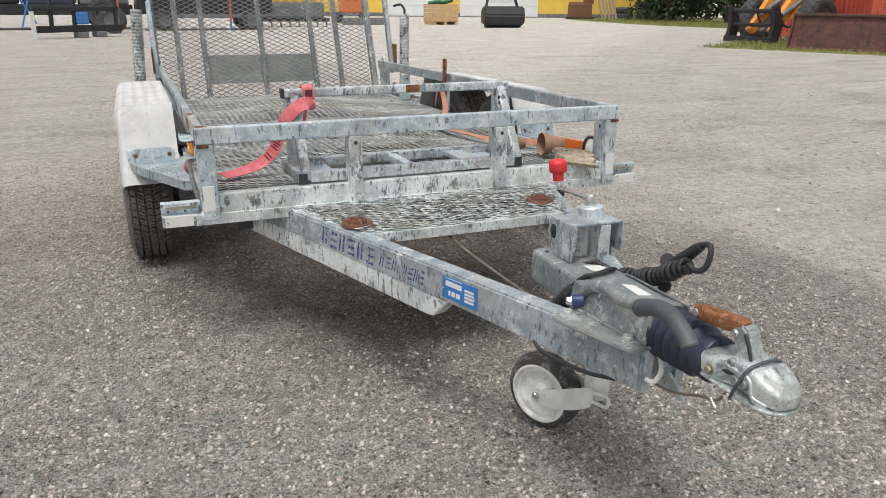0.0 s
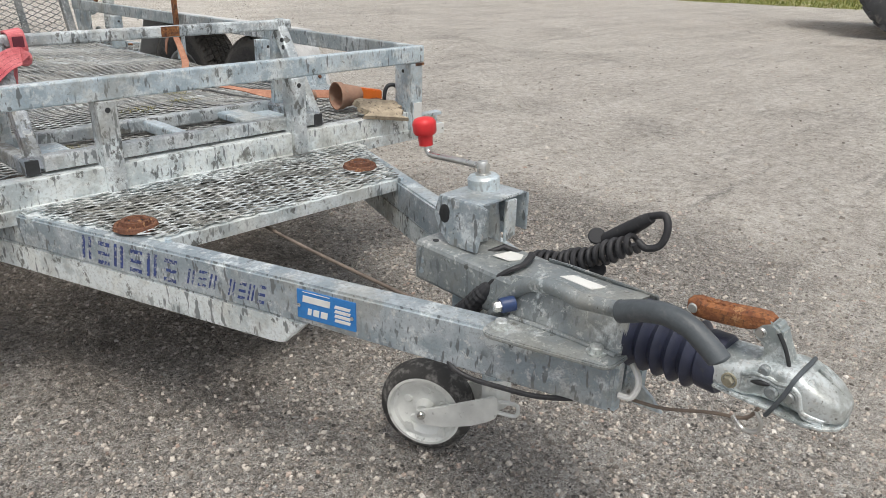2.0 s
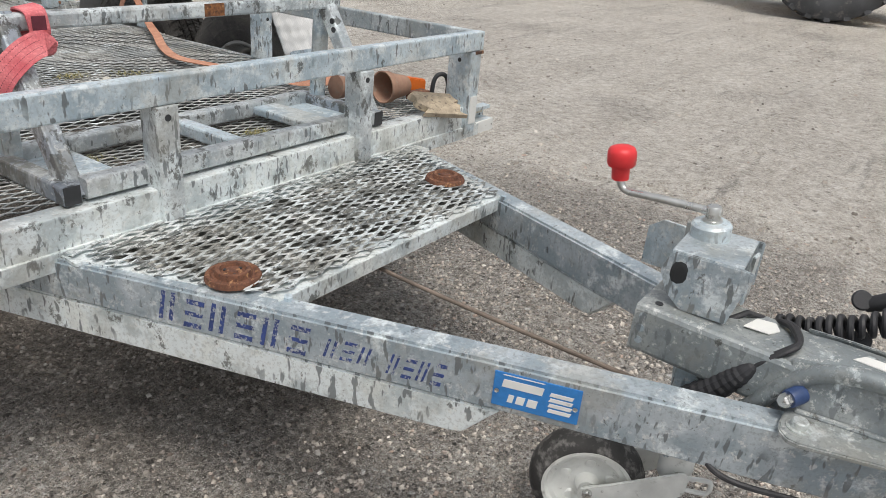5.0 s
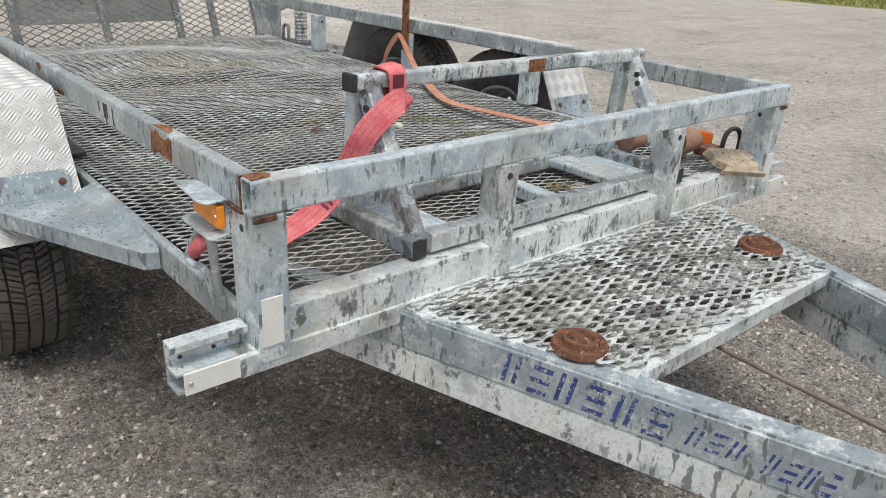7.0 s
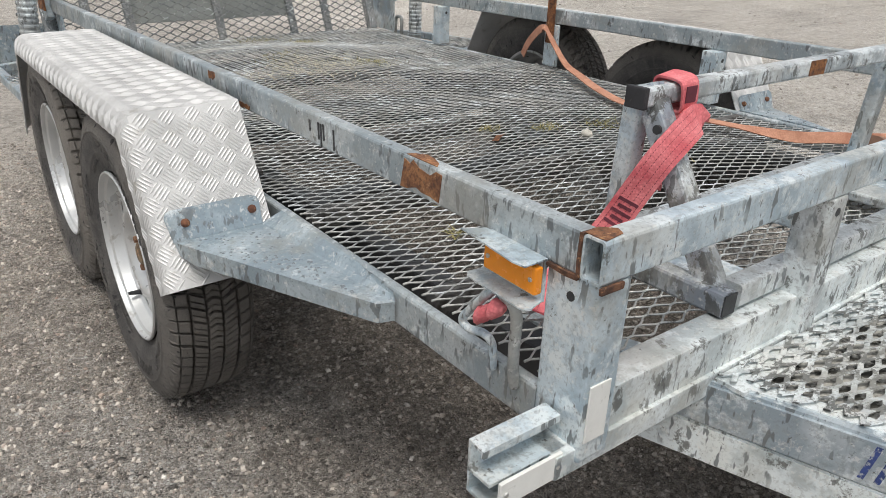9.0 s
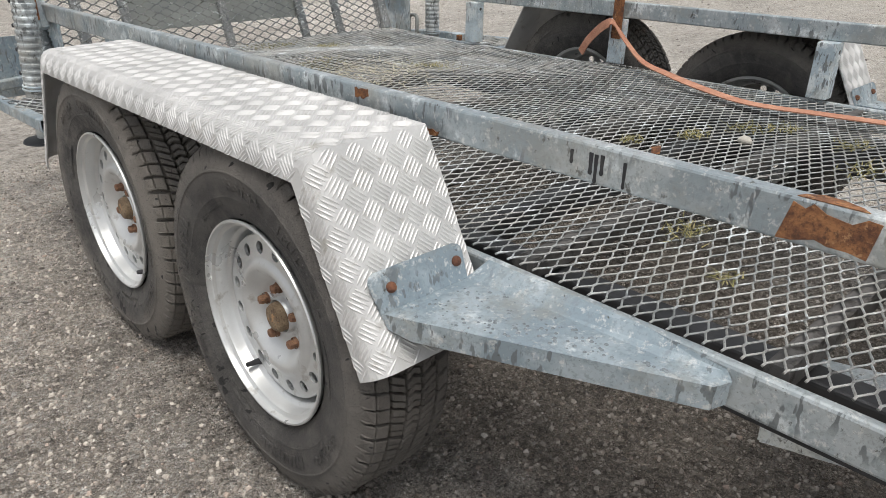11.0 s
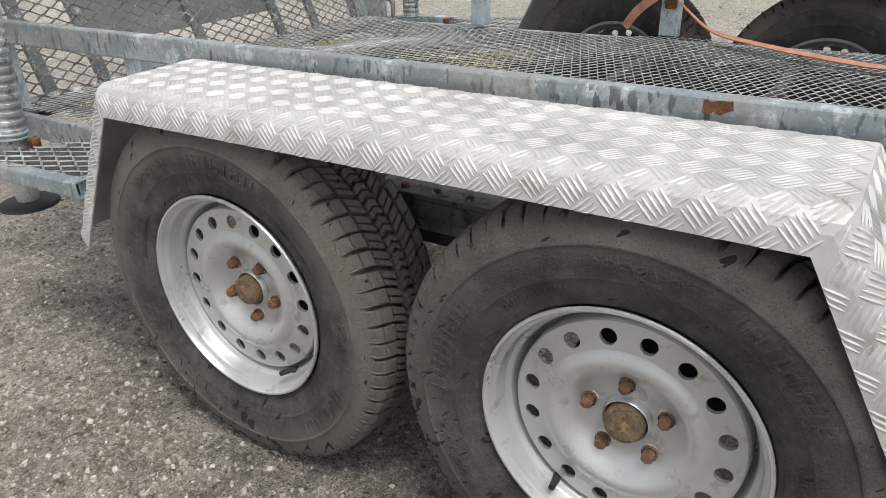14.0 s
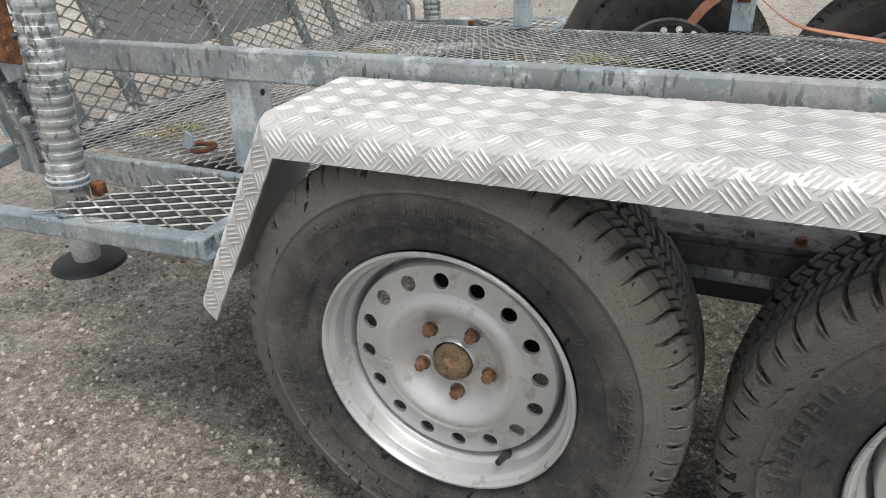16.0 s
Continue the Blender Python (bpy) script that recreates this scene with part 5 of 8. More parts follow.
def build_drawbar():
    for side in (-1, 1):
        bar = part("drawbar_beam", prism_on_beam([(-1.15, 0.436), (-0.02, 0.452), (0.575, 0.458), (0.575, 0.364), (0.0, 0.3705), (-1.15, 0.3705)], 0.0, 0.05, side, 0.005), ZINC_BAR, trailer, smooth=True)
        part("reinforcement", prism_on_beam([(-1.15, 0.37), (0.014, 0.37), (-0.004, 0.352), (-0.038, 0.316), (-0.06, 0.312), (-1.15, 0.306)], -0.0015, 0.045, side, 0.003), ZINC_CHALK, trailer)
        if side > 0:
            continue
        # faded stencilled name, as plain worn strokes
        rng = random.Random(2)
        for first, last, n, z0, z1 in ((-0.56, -0.285, 6, 0.381, 0.434), (-0.268, -0.185, 3, 0.39, 0.424), (-0.165, -0.073, 4, 0.389, 0.426)):
            w = (last - first) / n
            for k in range(n):
                s0 = first + w * (k + 0.06)
                zz0, zz1 = z0 + rng.uniform(-0.002, 0.002), z1 + rng.uniform(-0.003, 0.002)
                lean = -0.010
                for a, b, lo, hi in STROKES[k % 2]:
                    q = [(s0 + w * a - lean * lo, zz0 + (zz1 - zz0) * lo), (s0 + w * b - lean * lo, zz0 + (zz1 - zz0) * lo), (s0 + w * b - lean * hi, zz0 + (zz1 - zz0) * hi), (s0 + w * a - lean * hi, zz0 + (zz1 - zz0) * hi)]
                    part("stroke", prism_on_beam(q, 0.0006, 0.0016, side, 0.0), INK, bar, "worn blue paint stroke")
        plate = part("type_plate", prism_on_beam([(0.0, 0.384), (0.124, 0.384), (0.124, 0.441), (0.0, 0.441)], 0.002, 0.0032, side, 0.0005), BLUE, bar, "blue type plate with white fields")
        for a, b, z0, z1 in ((0.012, 0.07, 0.418, 0.431), (0.022, 0.03, 0.394, 0.407), (0.034, 0.046, 0.394, 0.407), (0.05, 0.064, 0.394, 0.407), (0.012, 0.07, 0.4375, 0.439), (0.08, 0.112, 0.421, 0.427), (0.08, 0.112, 0.412, 0.418), (0.08, 0.112, 0.403, 0.409), (0.08, 0.112, 0.394, 0.400)):
            part("field", prism_on_beam([(a, z0), (b, z0), (b + 0.002, z1), (a + 0.002, z1)], 0.0026, 0.001, side, 0.0), WHITE, plate)
        for s in (0.006, 0.118):
            part("rivet", lathed([(0, 0), (0.003, -0.0006), (0.0036, -0.002)], on_beam(s, 0.411, 0.0036, side), BEAM_N * -1, 10), CHROME, plate)
    part("brake_cable", swept(curve([on_beam(0.285, 0.385, -0.02), on_beam(0.31, 0.37, 0.002), on_beam(0.345, 0.3605, 0.006), on_beam(0.4, 0.359, 0.006), on_beam(0.46, 0.36, 0.004), on_beam(0.52, 0.366, -0.01)]), 0.0042, 8), BLACK, trailer, "black brake cable under the drawbar", smooth=True)
    # tray of expanded metal between the beams
    tray = part("tray", slabbed([(0.415, 2.738, 0.45), (1.075, 2.738, 0.45), (1.075, 2.738, 0.42), (0.415, 2.738, 0.42)], (0, 0.004, 0), 0.001), ZINC_CHALK, trailer, "galvanised mesh tray on the drawbar")
    part("tray_edge", slabbed([(0.42, 2.742, 0.444), (1.07, 2.742, 0.444), (1.085, 2.775, 0.444), (0.405, 2.775, 0.444)], (0, 0, 0.004)), ZINC_CHALK, tray)
    for side in (-1, 1):
        m = [mirrored(p, side) for p in ((0.268, 3.104, 0.441), (0.417, 2.742, 0.441), (0.44, 2.742, 0.441), (0.295, 3.104, 0.441))]
        part("tray_edge", slabbed(m, (0, 0, 0.005)), ZINC_CHALK, tray)
        part("weld_stop", swept([mirrored((0.43, 2.735, 0.43), side), mirrored((0.428, 2.732, 0.455), side)], 0.007, 8), ZINC, tray)
    part("tray_edge", slabbed([(0.27, 3.06, 0.441), (1.22, 3.06, 0.441), (1.22, 3.104, 0.441), (0.27, 3.104, 0.441)], (0, 0, 0.006)), ZINC_CHALK, tray)

    def inside(a, b):
        e = 0.005 + 0.41 * b
        return e < a < 0.95 - e

    v, f = expanded((0.27, 3.10, 0.452), (1, 0, 0), (0, -1, 0), 0.95, 0.35, 0.06, 0.0205, 0.0076, 0.002, -0.3, lambda a, b: 0.0035 * np.sin(a * 9) * np.sin(b * 13) + 0.0014 * np.sin(a * 171 + b * 40) * np.sin(b * 223), inside, 0.008)
    # sheet added below the mesh; its dark colour stands for shade and grime
    part("under_sheet", slabbed([(0.3, 3.1, 0.436), (1.19, 3.1, 0.436), (1.05, 2.748, 0.436), (0.44, 2.748, 0.436)], (0, 0, 0.002)), DIRT_SHADE, tray, "added sheet under the tray mesh, coloured for grime and shaded gaps")
    mesh_part("tray_mesh", v, f, ZINC_TRAY, tray, "flattened expanded mesh with pale scale", kind="stuff")
    for x, y in ((0.412, 2.843), (1.05, 2.885)):
        prof = [(0, 0.015), (0.01, 0.0155), (0.013, 0.012), (0.019, 0.0115), (0.0215, 0.017), (0.028, 0.017), (0.0305, 0.008), (0.0345, 0.0065), (0.038, 0.0095), (0.043, 0.009), (0.0455, 0.004), (0.046, 0.0), (0.0, 0.0)]
        disc = part("lashing_disc", lathed(prof, (x, y, 0.4515), (0, 0, 1), 36), RUST_DARK, tray, "rusty round lashing plate", smooth=True)
        for k in range(3):
            part("slot", lathed([(0, 0.001), (0.003, 0.001), (0.003, -0.002)], (x + 0.014 * math.cos(k * 2.1), y + 0.014 * math.sin(k * 2.1), 0.464), (0, 0, 1), 8), STEEL_DARK, disc)
    # brake cable
    part("brake_rod", swept(curve([(0.73, 3.2, 0.40), (0.68, 2.73, 0.402), (0.70, 2.23, 0.39), (0.72, 2.1, 0.38)]), 0.004, 8), RUST_GREY, trailer, "thin brown brake rod")


RUST_GREY = plain("brown_rod", (0.2, 0.16, 0.13), 0.7, 0.3, 0.3)


def loft(bm, sections, seg=20, power=3.2):
    """Rounded-box sections, each (y, x, z, width, height), joined in order and closed at both ends."""
    rings = []
    for y, x, z, w, h in sections:
        ring = []
        for k in range(seg):
            t = 2 * math.pi * k / seg
            c, s = math.cos(t), math.sin(t)
            r = (abs(c) ** power + abs(s) ** power) ** (-1 / power)
            ring.append(bm.verts.new((x + w / 2 * c * r, y, z + h / 2 * s * r)))
        rings.append(ring)
    for a, b in zip(rings, rings[1:]):
        for k in range(seg):
            bm.faces.new((a[k], a[(k + 1) % seg], b[(k + 1) % seg], b[k]))
    bm.faces.new(rings[0])
    bm.faces.new(rings[-1])


def lofted(*a, **k):
    bm = bmesh.new()
    loft(bm, *a, **k)
    return bm


def build_coupling():
    root = part("overrun_housing", lofted([(2.17, 0.745, 0.462, 0.1, 0.08), (2.13, 0.745, 0.475, 0.112, 0.085), (2.02, 0.745, 0.484, 0.112, 0.09), (1.92, 0.745, 0.486, 0.108, 0.09), (1.868, 0.745, 0.486, 0.112, 0.098), (1.858, 0.745, 0.486, 0.11, 0.096)], power=3.6), CAST, trailer, "cast grey overrun brake housing", smooth=True)
    for side in (-1, 1):
        m = [mirrored(p, side) for p in ((0.703, 1.838, 0.4585), (0.662, 1.838, 0.4585), (0.65, 1.846, 0.4585), (0.597, 2.016, 0.4585), (0.598, 2.03, 0.4585), (0.61, 2.042, 0.4585), (0.628, 2.046, 0.4585), (0.703, 2.046, 0.4585))]
        fl = part("flange", slabbed(m, (0, 0, 0.008), 0.002), CAST, root)
        for x, y in ((0.675, 1.876), (0.631, 2.023)):
            c = mirrored((x, y, 0.4665), side)
            bm = bmesh.new()
            lathe(bm, [(0.0, 0.012), (0.009, 0.012), (0.0105, 0.01), (0.0105, 0.002), (0.016, 0.002), (0.016, 0.0), (0, 0)], c, (0, 0, 1), 12)
            part("bolt", bm, CAST_LIGHT, fl)
        # side wall that leans in from the flange to the housing's top
        wall = [mirrored(p, side) for p in ((0.688, 1.845, 0.466), (0.672, 2.04, 0.466), (0.681, 2.055, 0.5), (0.692, 2.06, 0.524), (0.7, 2.0, 0.531), (0.702, 1.845, 0.534), (0.697, 1.843, 0.51))]
        part("side_wall", slabbed(wall, (0.006 if side < 0 else -0.006, 0, 0), 0.0015), CAST, root, smooth=True)
        part("seam", swept(curve([mirrored(p, side) for p in ((0.664, 2.035, 0.468), (0.672, 1.985, 0.468), (0.679, 1.93, 0.468), (0.685, 1.85, 0.468))]), 0.004, 8), CAST, fl, smooth=True)
        part("end_plate", slabbed([mirrored(p, side) for p in ((0.70, 1.848, 0.364), (0.715, 1.848, 0.364), (0.715, 1.848, 0.458), (0.70, 1.848, 0.458))], (0, 0.006, 0)), ZINC, root)
    # central box behind it, with punched holes
    cb = part("centre_box", beamed((0.745, 2.276, 0.483), (0.745, 2.02, 0.478), 0.118, 0.078, 0.005, soft=0.008), CAST, root, "galvanised centre box with punched holes")
    for k in range(3):
        part("hole", lathed([(0, -0.0006), (0.006, -0.0006), (0.006, 0.003)], (0.6859, 2.262, 0.466 + k * 0.02), (1, 0, 0), 12), ZINC_BLUE, cb)
    part("hole", lathed([(0, 0.0006), (0.006, 0.0006), (0.006, -0.003)], (0.71, 2.25, 0.5222), (0, 0, 1), 12), STEEL_DARK, cb)
    part("label", slabbed([(0.735, 2.135, 0.5215), (0.772, 2.125, 0.5215), (0.776, 2.1, 0.5215), (0.757, 2.09, 0.5215), (0.738, 2.1, 0.5215)], (0, 0, 0.0015)), WHITE, cb, "torn white label")
    part("label", slabbed([(0.738, 1.995, 0.5292), (0.758, 1.982, 0.5292), (0.756, 1.92, 0.5312), (0.732, 1.93, 0.5308)], (0, 0, 0.0012)), WHITE, root, "torn white label")
    part("support", beamed((0.745, 2.17, 0.45), (0.745, 2.17, 0.37), 0.075, 0.07, up=(0, 1, 0)), ZINC, root)
    part("brake_lever", slabbed([(0.76, 1.86, 0.40), (0.76, 1.82, 0.375), (0.76, 1.80, 0.355), (0.76, 1.86, 0.35), (0.76, 1.93, 0.37)], (0.006, 0, 0)), ZINC, root)
    # bellows
    prof, n = [], 5
    for k in range(n):
        r, a = 0.0535 - 0.0008 * k, k * 0.0225
        prof += [(r - 0.0125, a), (r - 0.008, a + 0.0045), (r - 0.002, a + 0.0095), (r, a + 0.0115), (r - 0.0015, a + 0.0135), (r - 0.008, a + 0.0185)]
    prof = [(0, -0.006), (0.046, -0.006)] + prof + [(0.038, 0.113), (0.0425, 0.117), (0.0435, 0.142), (0.041, 0.146), (0, 0.146)]
    part("bellows", lathed(prof, (0.745, 1.858, 0.486), (0, -1, 0.03), 36), NAVY, root, "black rubber bellows", smooth=True)
    # coupling head
    head = part("coupling_head", lofted([(1.722, 0.745, 0.496, 0.062, 0.04), (1.715, 0.745, 0.496, 0.08, 0.046), (1.672, 0.745, 0.499, 0.082, 0.046), (1.66, 0.745, 0.503, 0.076, 0.046), (1.645, 0.745, 0.506, 0.07, 0.05), (1.628, 0.745, 0.508, 0.07, 0.054), (1.61, 0.745, 0.508, 0.076, 0.052), (1.592, 0.745, 0.504, 0.078, 0.046), (1.574, 0.745, 0.499, 0.068, 0.038), (1.56, 0.745, 0.495, 0.05, 0.028), (1.554, 0.745, 0.493, 0.034, 0.018)], 32, 5.0), CAST_LIGHT, root, "cast ball coupling head", smooth=True)
    # flange round its foot, side ribs, bosses and the wear mark's slot
    edge = [(0.703, 1.712), (0.7015, 1.66), (0.7035, 1.635), (0.7, 1.61), (0.701, 1.59), (0.709, 1.57), (0.724, 1.556), (0.745, 1.551)]
    edge = edge + [(2 * MID_X - x, y) for x, y in edge[-2::-1]]
    part("rim", slabbed([(x, y, 0.4735) for x, y in edge], (0, 0, 0.0055), 0.0015), CAST_LIGHT, head)
    for side in (-1, 1):
        for y, z, r, x in ((1.652, 0.523, 0.0075, 0.7105), (1.637, 0.499, 0.009, 0.7085), (1.616, 0.503, 0.0085, 0.706)):
            part("boss", lathed([(0, -0.004), (r * 0.75, -0.004), (r, -0.002), (r, 0.006)], mirrored((x, y, z), side), (1 if side < 0 else -1, 0, 0), 18), CAST, head, smooth=True)
        bm = bmesh.new()
        lathe(bm, [(0, -0.007), (0.0062, -0.007), (0.0075, -0.0058), (0.0075, 0.002)], mirrored((0.7035, 1.69, 0.4945), side), (1 if side < 0 else -1, 0, 0), 6)
        lathe(bm, [(0.0085, -0.0015), (0.0108, -0.001), (0.0108, 0.003)], mirrored((0.7035, 1.69, 0.4945), side), (1 if side < 0 else -1, 0, 0), 20)
        part("bolt", bm, BRASSY, head, "yellowed zinc bolt")
        part("slot", lofted([(1.664, mirrored((0.7068, 0, 0), side).x, 0.505, 0.004, 0.004), (1.656, mirrored((0.7075, 0, 0), side).x, 0.506, 0.006, 0.0075), (1.648, mirrored((0.7085, 0, 0), side).x, 0.507, 0.006, 0.0075), (1.641, mirrored((0.7095, 0, 0), side).x, 0.508, 0.004, 0.004)], 12, 2.0), STEEL_DARK, head)
        for z0, r in ((0.516, 0.0032), (0.511, 0.0022)):
            part("rib", swept(curve([mirrored(p, side) for p in ((0.706, 1.675, z0 - 0.006), (0.707, 1.662, z0 + 0.001), (0.7095, 1.645, z0 + 0.001), (0.7105, 1.632, z0 - 0.002), (0.707, 1.616, z0 + 0.002), (0.7065, 1.605, z0 - 0.004), (0.7068, 1.6, z0 - 0.018), (0.707, 1.594, z0 - 0.027), (0.714, 1.572, z0 - 0.031))]), r, 8), CAST_LIGHT, head, smooth=True)
        part("facet", slabbed([mirrored(p, side) for p in ((0.712, 1.6, 0.526), (0.716, 1.58, 0.517), (0.726, 1.566, 0.508), (0.741, 1.566, 0.511), (0.741, 1.6, 0.5325))], (0, 0, 0.003), 0.001), CAST_LIGHT, head)
    piv = part("pivot_arm", slabbed([(0.73, 1.674, 0.516), (0.73, 1.622, 0.52), (0.73, 1.63, 0.537), (0.73, 1.643, 0.562), (0.73, 1.648, 0.576), (0.73, 1.66, 0.583), (0.73, 1.676, 0.578), (0.73, 1.684, 0.565), (0.73, 1.682, 0.554), (0.73, 1.668, 0.548), (0.73, 1.663, 0.536)], (0.03, 0, 0), 0.004), CAST_LIGHT, head, smooth=True)
    part("pin", lathed([(0, -0.019), (0.006, -0.019), (0.0075, -0.016), (0.0075, 0.016), (0, 0.019)], (0.745, 1.672, 0.564), (1, 0, 0), 14), CHROME, piv)
    part("spring_clip", swept(curve([(0.728, 1.626, 0.524), (0.727, 1.633, 0.545), (0.728, 1.641, 0.56), (0.729, 1.65, 0.572)]), 0.0028, 8), STEEL_DARK, piv)
    handle = part("handle", lofted([(1.662, 0.745, 0.577, 0.02, 0.012), (1.672, 0.745, 0.577, 0.03, 0.02), (1.69, 0.745, 0.572, 0.032, 0.026), (1.72, 0.745, 0.567, 0.032, 0.026), (1.75, 0.745, 0.563, 0.032, 0.026), (1.768, 0.745, 0.563, 0.03, 0.026), (1.777, 0.745, 0.564, 0.022, 0.018), (1.78, 0.745, 0.564, 0.01, 0.01)], 20, 4.0), RUST_ORANGE, head, "rusty orange coupling handle", smooth=True)
    for k in range(9):
        part("ridge", boxed(0.7385, 0.7515, 1.673 + 0.0105 * k, 1.68 + 0.0105 * k, 0.583 - 0.0012 * k, 0.5868 - 0.0012 * k, bevel=0.0015), RUST_ORANGE, handle)
    part("field", slabbed([(0.7285, 1.695, 0.561), (0.7285, 1.728, 0.557), (0.7285, 1.728, 0.57), (0.7285, 1.695, 0.573)], (0.002, 0, 0)), RUST, handle, "raised plain field on the handle")
    part("eye", lathed([(0, -0.0175), (0.006, -0.0175), (0.0075, -0.014)], (0.745, 1.767, 0.563), (1, 0, 0), 14), CAST, handle)
    part("cable_tie", swept(curve([(0.701, 1.636, 0.468), (0.697, 1.626, 0.49), (0.699, 1.618, 0.512), (0.706, 1.613, 0.53), (0.725, 1.61, 0.5385), (0.745, 1.609, 0.5405), (0.767, 1.611, 0.537), (0.785, 1.617, 0.518), (0.791, 1.626, 0.49)]), 0.003, 8), GRIP, head, "grey strap round the coupling head", smooth=True)
    part("breakaway_cable", swept(curve([(0.715, 1.855, 0.385), (0.712, 1.78, 0.40), (0.71, 1.71, 0.43), (0.70, 1.66, 0.452), (0.70, 1.645, 0.475)]), 0.0026, 8), RUST_GREY, root, "thin brown breakaway cable")
    part("cable_hook", swept(curve([(0.70, 1.675, 0.448), (0.70, 1.66, 0.436), (0.70, 1.642, 0.44), (0.70, 1.638, 0.455), (0.70, 1.648, 0.47)]), 0.0032, 8), CHROME, head, smooth=True)
    part("white_cable", swept(curve([(0.702, 1.845, 0.395), (0.706, 1.826, 0.398), (0.716, 1.822, 0.42), (0.725, 1.84, 0.44), (0.73, 1.87, 0.45)]), 0.005, 8), WHITE, root)
    # brake hose, handle grip and the connector cable
    part("hand_brake", swept(curve([(0.69, 2.118, 0.395), (0.687, 2.088, 0.437), (0.686, 2.061, 0.481), (0.684, 2.024, 0.52), (0.682, 1.985, 0.536), (0.678, 1.945, 0.541), (0.674, 1.915, 0.539), (0.671, 1.885, 0.545), (0.668, 1.838, 0.553)]), 0.0125, 14), CAST, root, smooth=True)
    part("grip", swept(curve([(0.668, 1.844, 0.55), (0.667, 1.832, 0.555), (0.664, 1.8, 0.569), (0.661, 1.769, 0.576), (0.659, 1.739, 0.573), (0.657, 1.715, 0.562), (0.655, 1.694, 0.549), (0.655, 1.689, 0.544)], 5), [0.0145, 0.0165, 0.0172] + [0.0165] * 5 + [0.0158] * 12 + [0.0152] * 12 + [0.0158, 0.0145, 0.0125, 0.008], 16), GRIP, root, "black rubber brake grip", smooth=True)
    plug = part("plug", lathed([(0, 0), (0.0115, 0), (0.0125, 0.003), (0.0125, 0.024), (0, 0.024)], (0.654, 2.046, 0.486), (0.85, -0.45, 0.1), 18), NAVY_BLUE, root, "blue plug cap", smooth=True)
    part("plug_end", lathed([(0, -0.013), (0.008, -0.012), (0.0095, -0.009), (0.0095, 0.001)], (0.654, 2.046, 0.486), (0.85, -0.45, 0.1), 6), CHROME, plug)
    part("sleeve", swept(curve([(0.69, 2.18, 0.388), (0.69, 2.168, 0.403), (0.69, 2.152, 0.422), (0.69, 2.137, 0.441), (0.69, 2.123, 0.461), (0.69, 2.111, 0.478), (0.69, 2.1, 0.496)], 4), [0.022, 0.0225, 0.0215, 0.0225, 0.0212, 0.022, 0.0205, 0.0215, 0.0198, 0.0208, 0.019, 0.0198, 0.018, 0.0188, 0.017, 0.0176, 0.016, 0.0166, 0.015, 0.0156, 0.013, 0.0125, 0.0105, 0.0085, 0.0055], 12), BLACK, root, "wrinkled black sleeve")
    for dx in (0.0, 0.009):
        part("wiring", swept(curve([(0.69 + dx, 2.112, 0.478), (0.69 + dx, 2.09, 0.507), (0.7 + dx, 2.068, 0.527), (0.72 + dx, 2.06, 0.532), (0.76 + dx, 2.075, 0.531), (0.79, 2.095, 0.522), (0.81, 2.108, 0.508)]), 0.0045, 8), BLACK, root, "black cable leading to the coil", smooth=True)
    # coiled cable
    a, b = Vector((0.82, 2.1, 0.498)), Vector((0.845, 1.925, 0.583))
    d, s, u = frame_of(a, b)
    turns, per = 14, 14
    pts = []
    for k in range(turns * per + 1):
        f = k / (turns * per)
        c = a.lerp(b, f) + Vector((0, 0, -0.012 * math.sin(f * math.pi)))
        t = 2 * math.pi * k / per
        pts.append(c + (s * math.cos(t) + u * math.sin(t)) * (0.0152 + 0.002 * math.sin(f * 19)))
    coil = part("coiled_cable", swept([Vector((0.75, 2.16, 0.515)), Vector((0.77, 2.14, 0.527)), Vector((0.80, 2.115, 0.512))] + pts, 0.0048, 8), BLACK, root, "black coiled trailer cable", smooth=True)
    part("connector", swept([(0.872, 2.005, 0.553), (0.868, 1.98, 0.57), (0.865, 1.95, 0.594), (0.862, 1.928, 0.613), (0.861, 1.915, 0.623)], [0.011, 0.0135, 0.013, 0.0115, 0.009], 14), BLACK, coil, smooth=True)
    part("cable_loop", swept(curve([(0.862, 1.918, 0.624), (0.86, 1.892, 0.632), (0.855, 1.882, 0.612), (0.85, 1.888, 0.586), (0.845, 1.908, 0.576), (0.845, 1.925, 0.583)]), 0.006, 10), BLACK, coil, smooth=True)
    for c, n in (((0.862, 2.012, 0.562), (-0.7, -0.3, 0.5)), ((0.85, 1.995, 0.508), (-0.6, -0.2, 0.6)), ((0.84, 2.02, 0.515), (-0.2, -0.5, 0.7))):
        part("cover_flap", lathed([(0, 0.003), (0.013, 0.003), (0.015, 0.0), (0.013, -0.003), (0, -0.003)], c, n, 18), BLACK, coil, smooth=True)


CAST_LIGHT = galvanised("bright_casting", (0.5, 0.53, 0.51), 0.66, 0.5, 0.5, drips=0.7, grime=0.07)
RUST_ORANGE = rusty("rusty_orange", (0.16, 0.055, 0.025), (0.33, 0.13, 0.05))
GRIP = plain("faded_rubber_grip", (0.075, 0.086, 0.095), 0.5, 0.0, 0.25, 20.0, 160.0, 0.3, (0.12, 0.125, 0.13), (0.55, 0.72))
NAVY_BLUE = plain("navy_plastic", (0.03, 0.06, 0.16), 0.5, 0.0, 0.2, 40.0)
BRASSY = plain("yellow_zinc", (0.42, 0.39, 0.3), 0.4, 0.6, 0.2, 40.0)
MUDDY = plain("muddy_tyre", (0.05, 0.048, 0.046), 0.75, 0.0, 0.35, 20.0, 150.0, 0.5, (0.26, 0.25, 0.235), (0.5, 0.7))
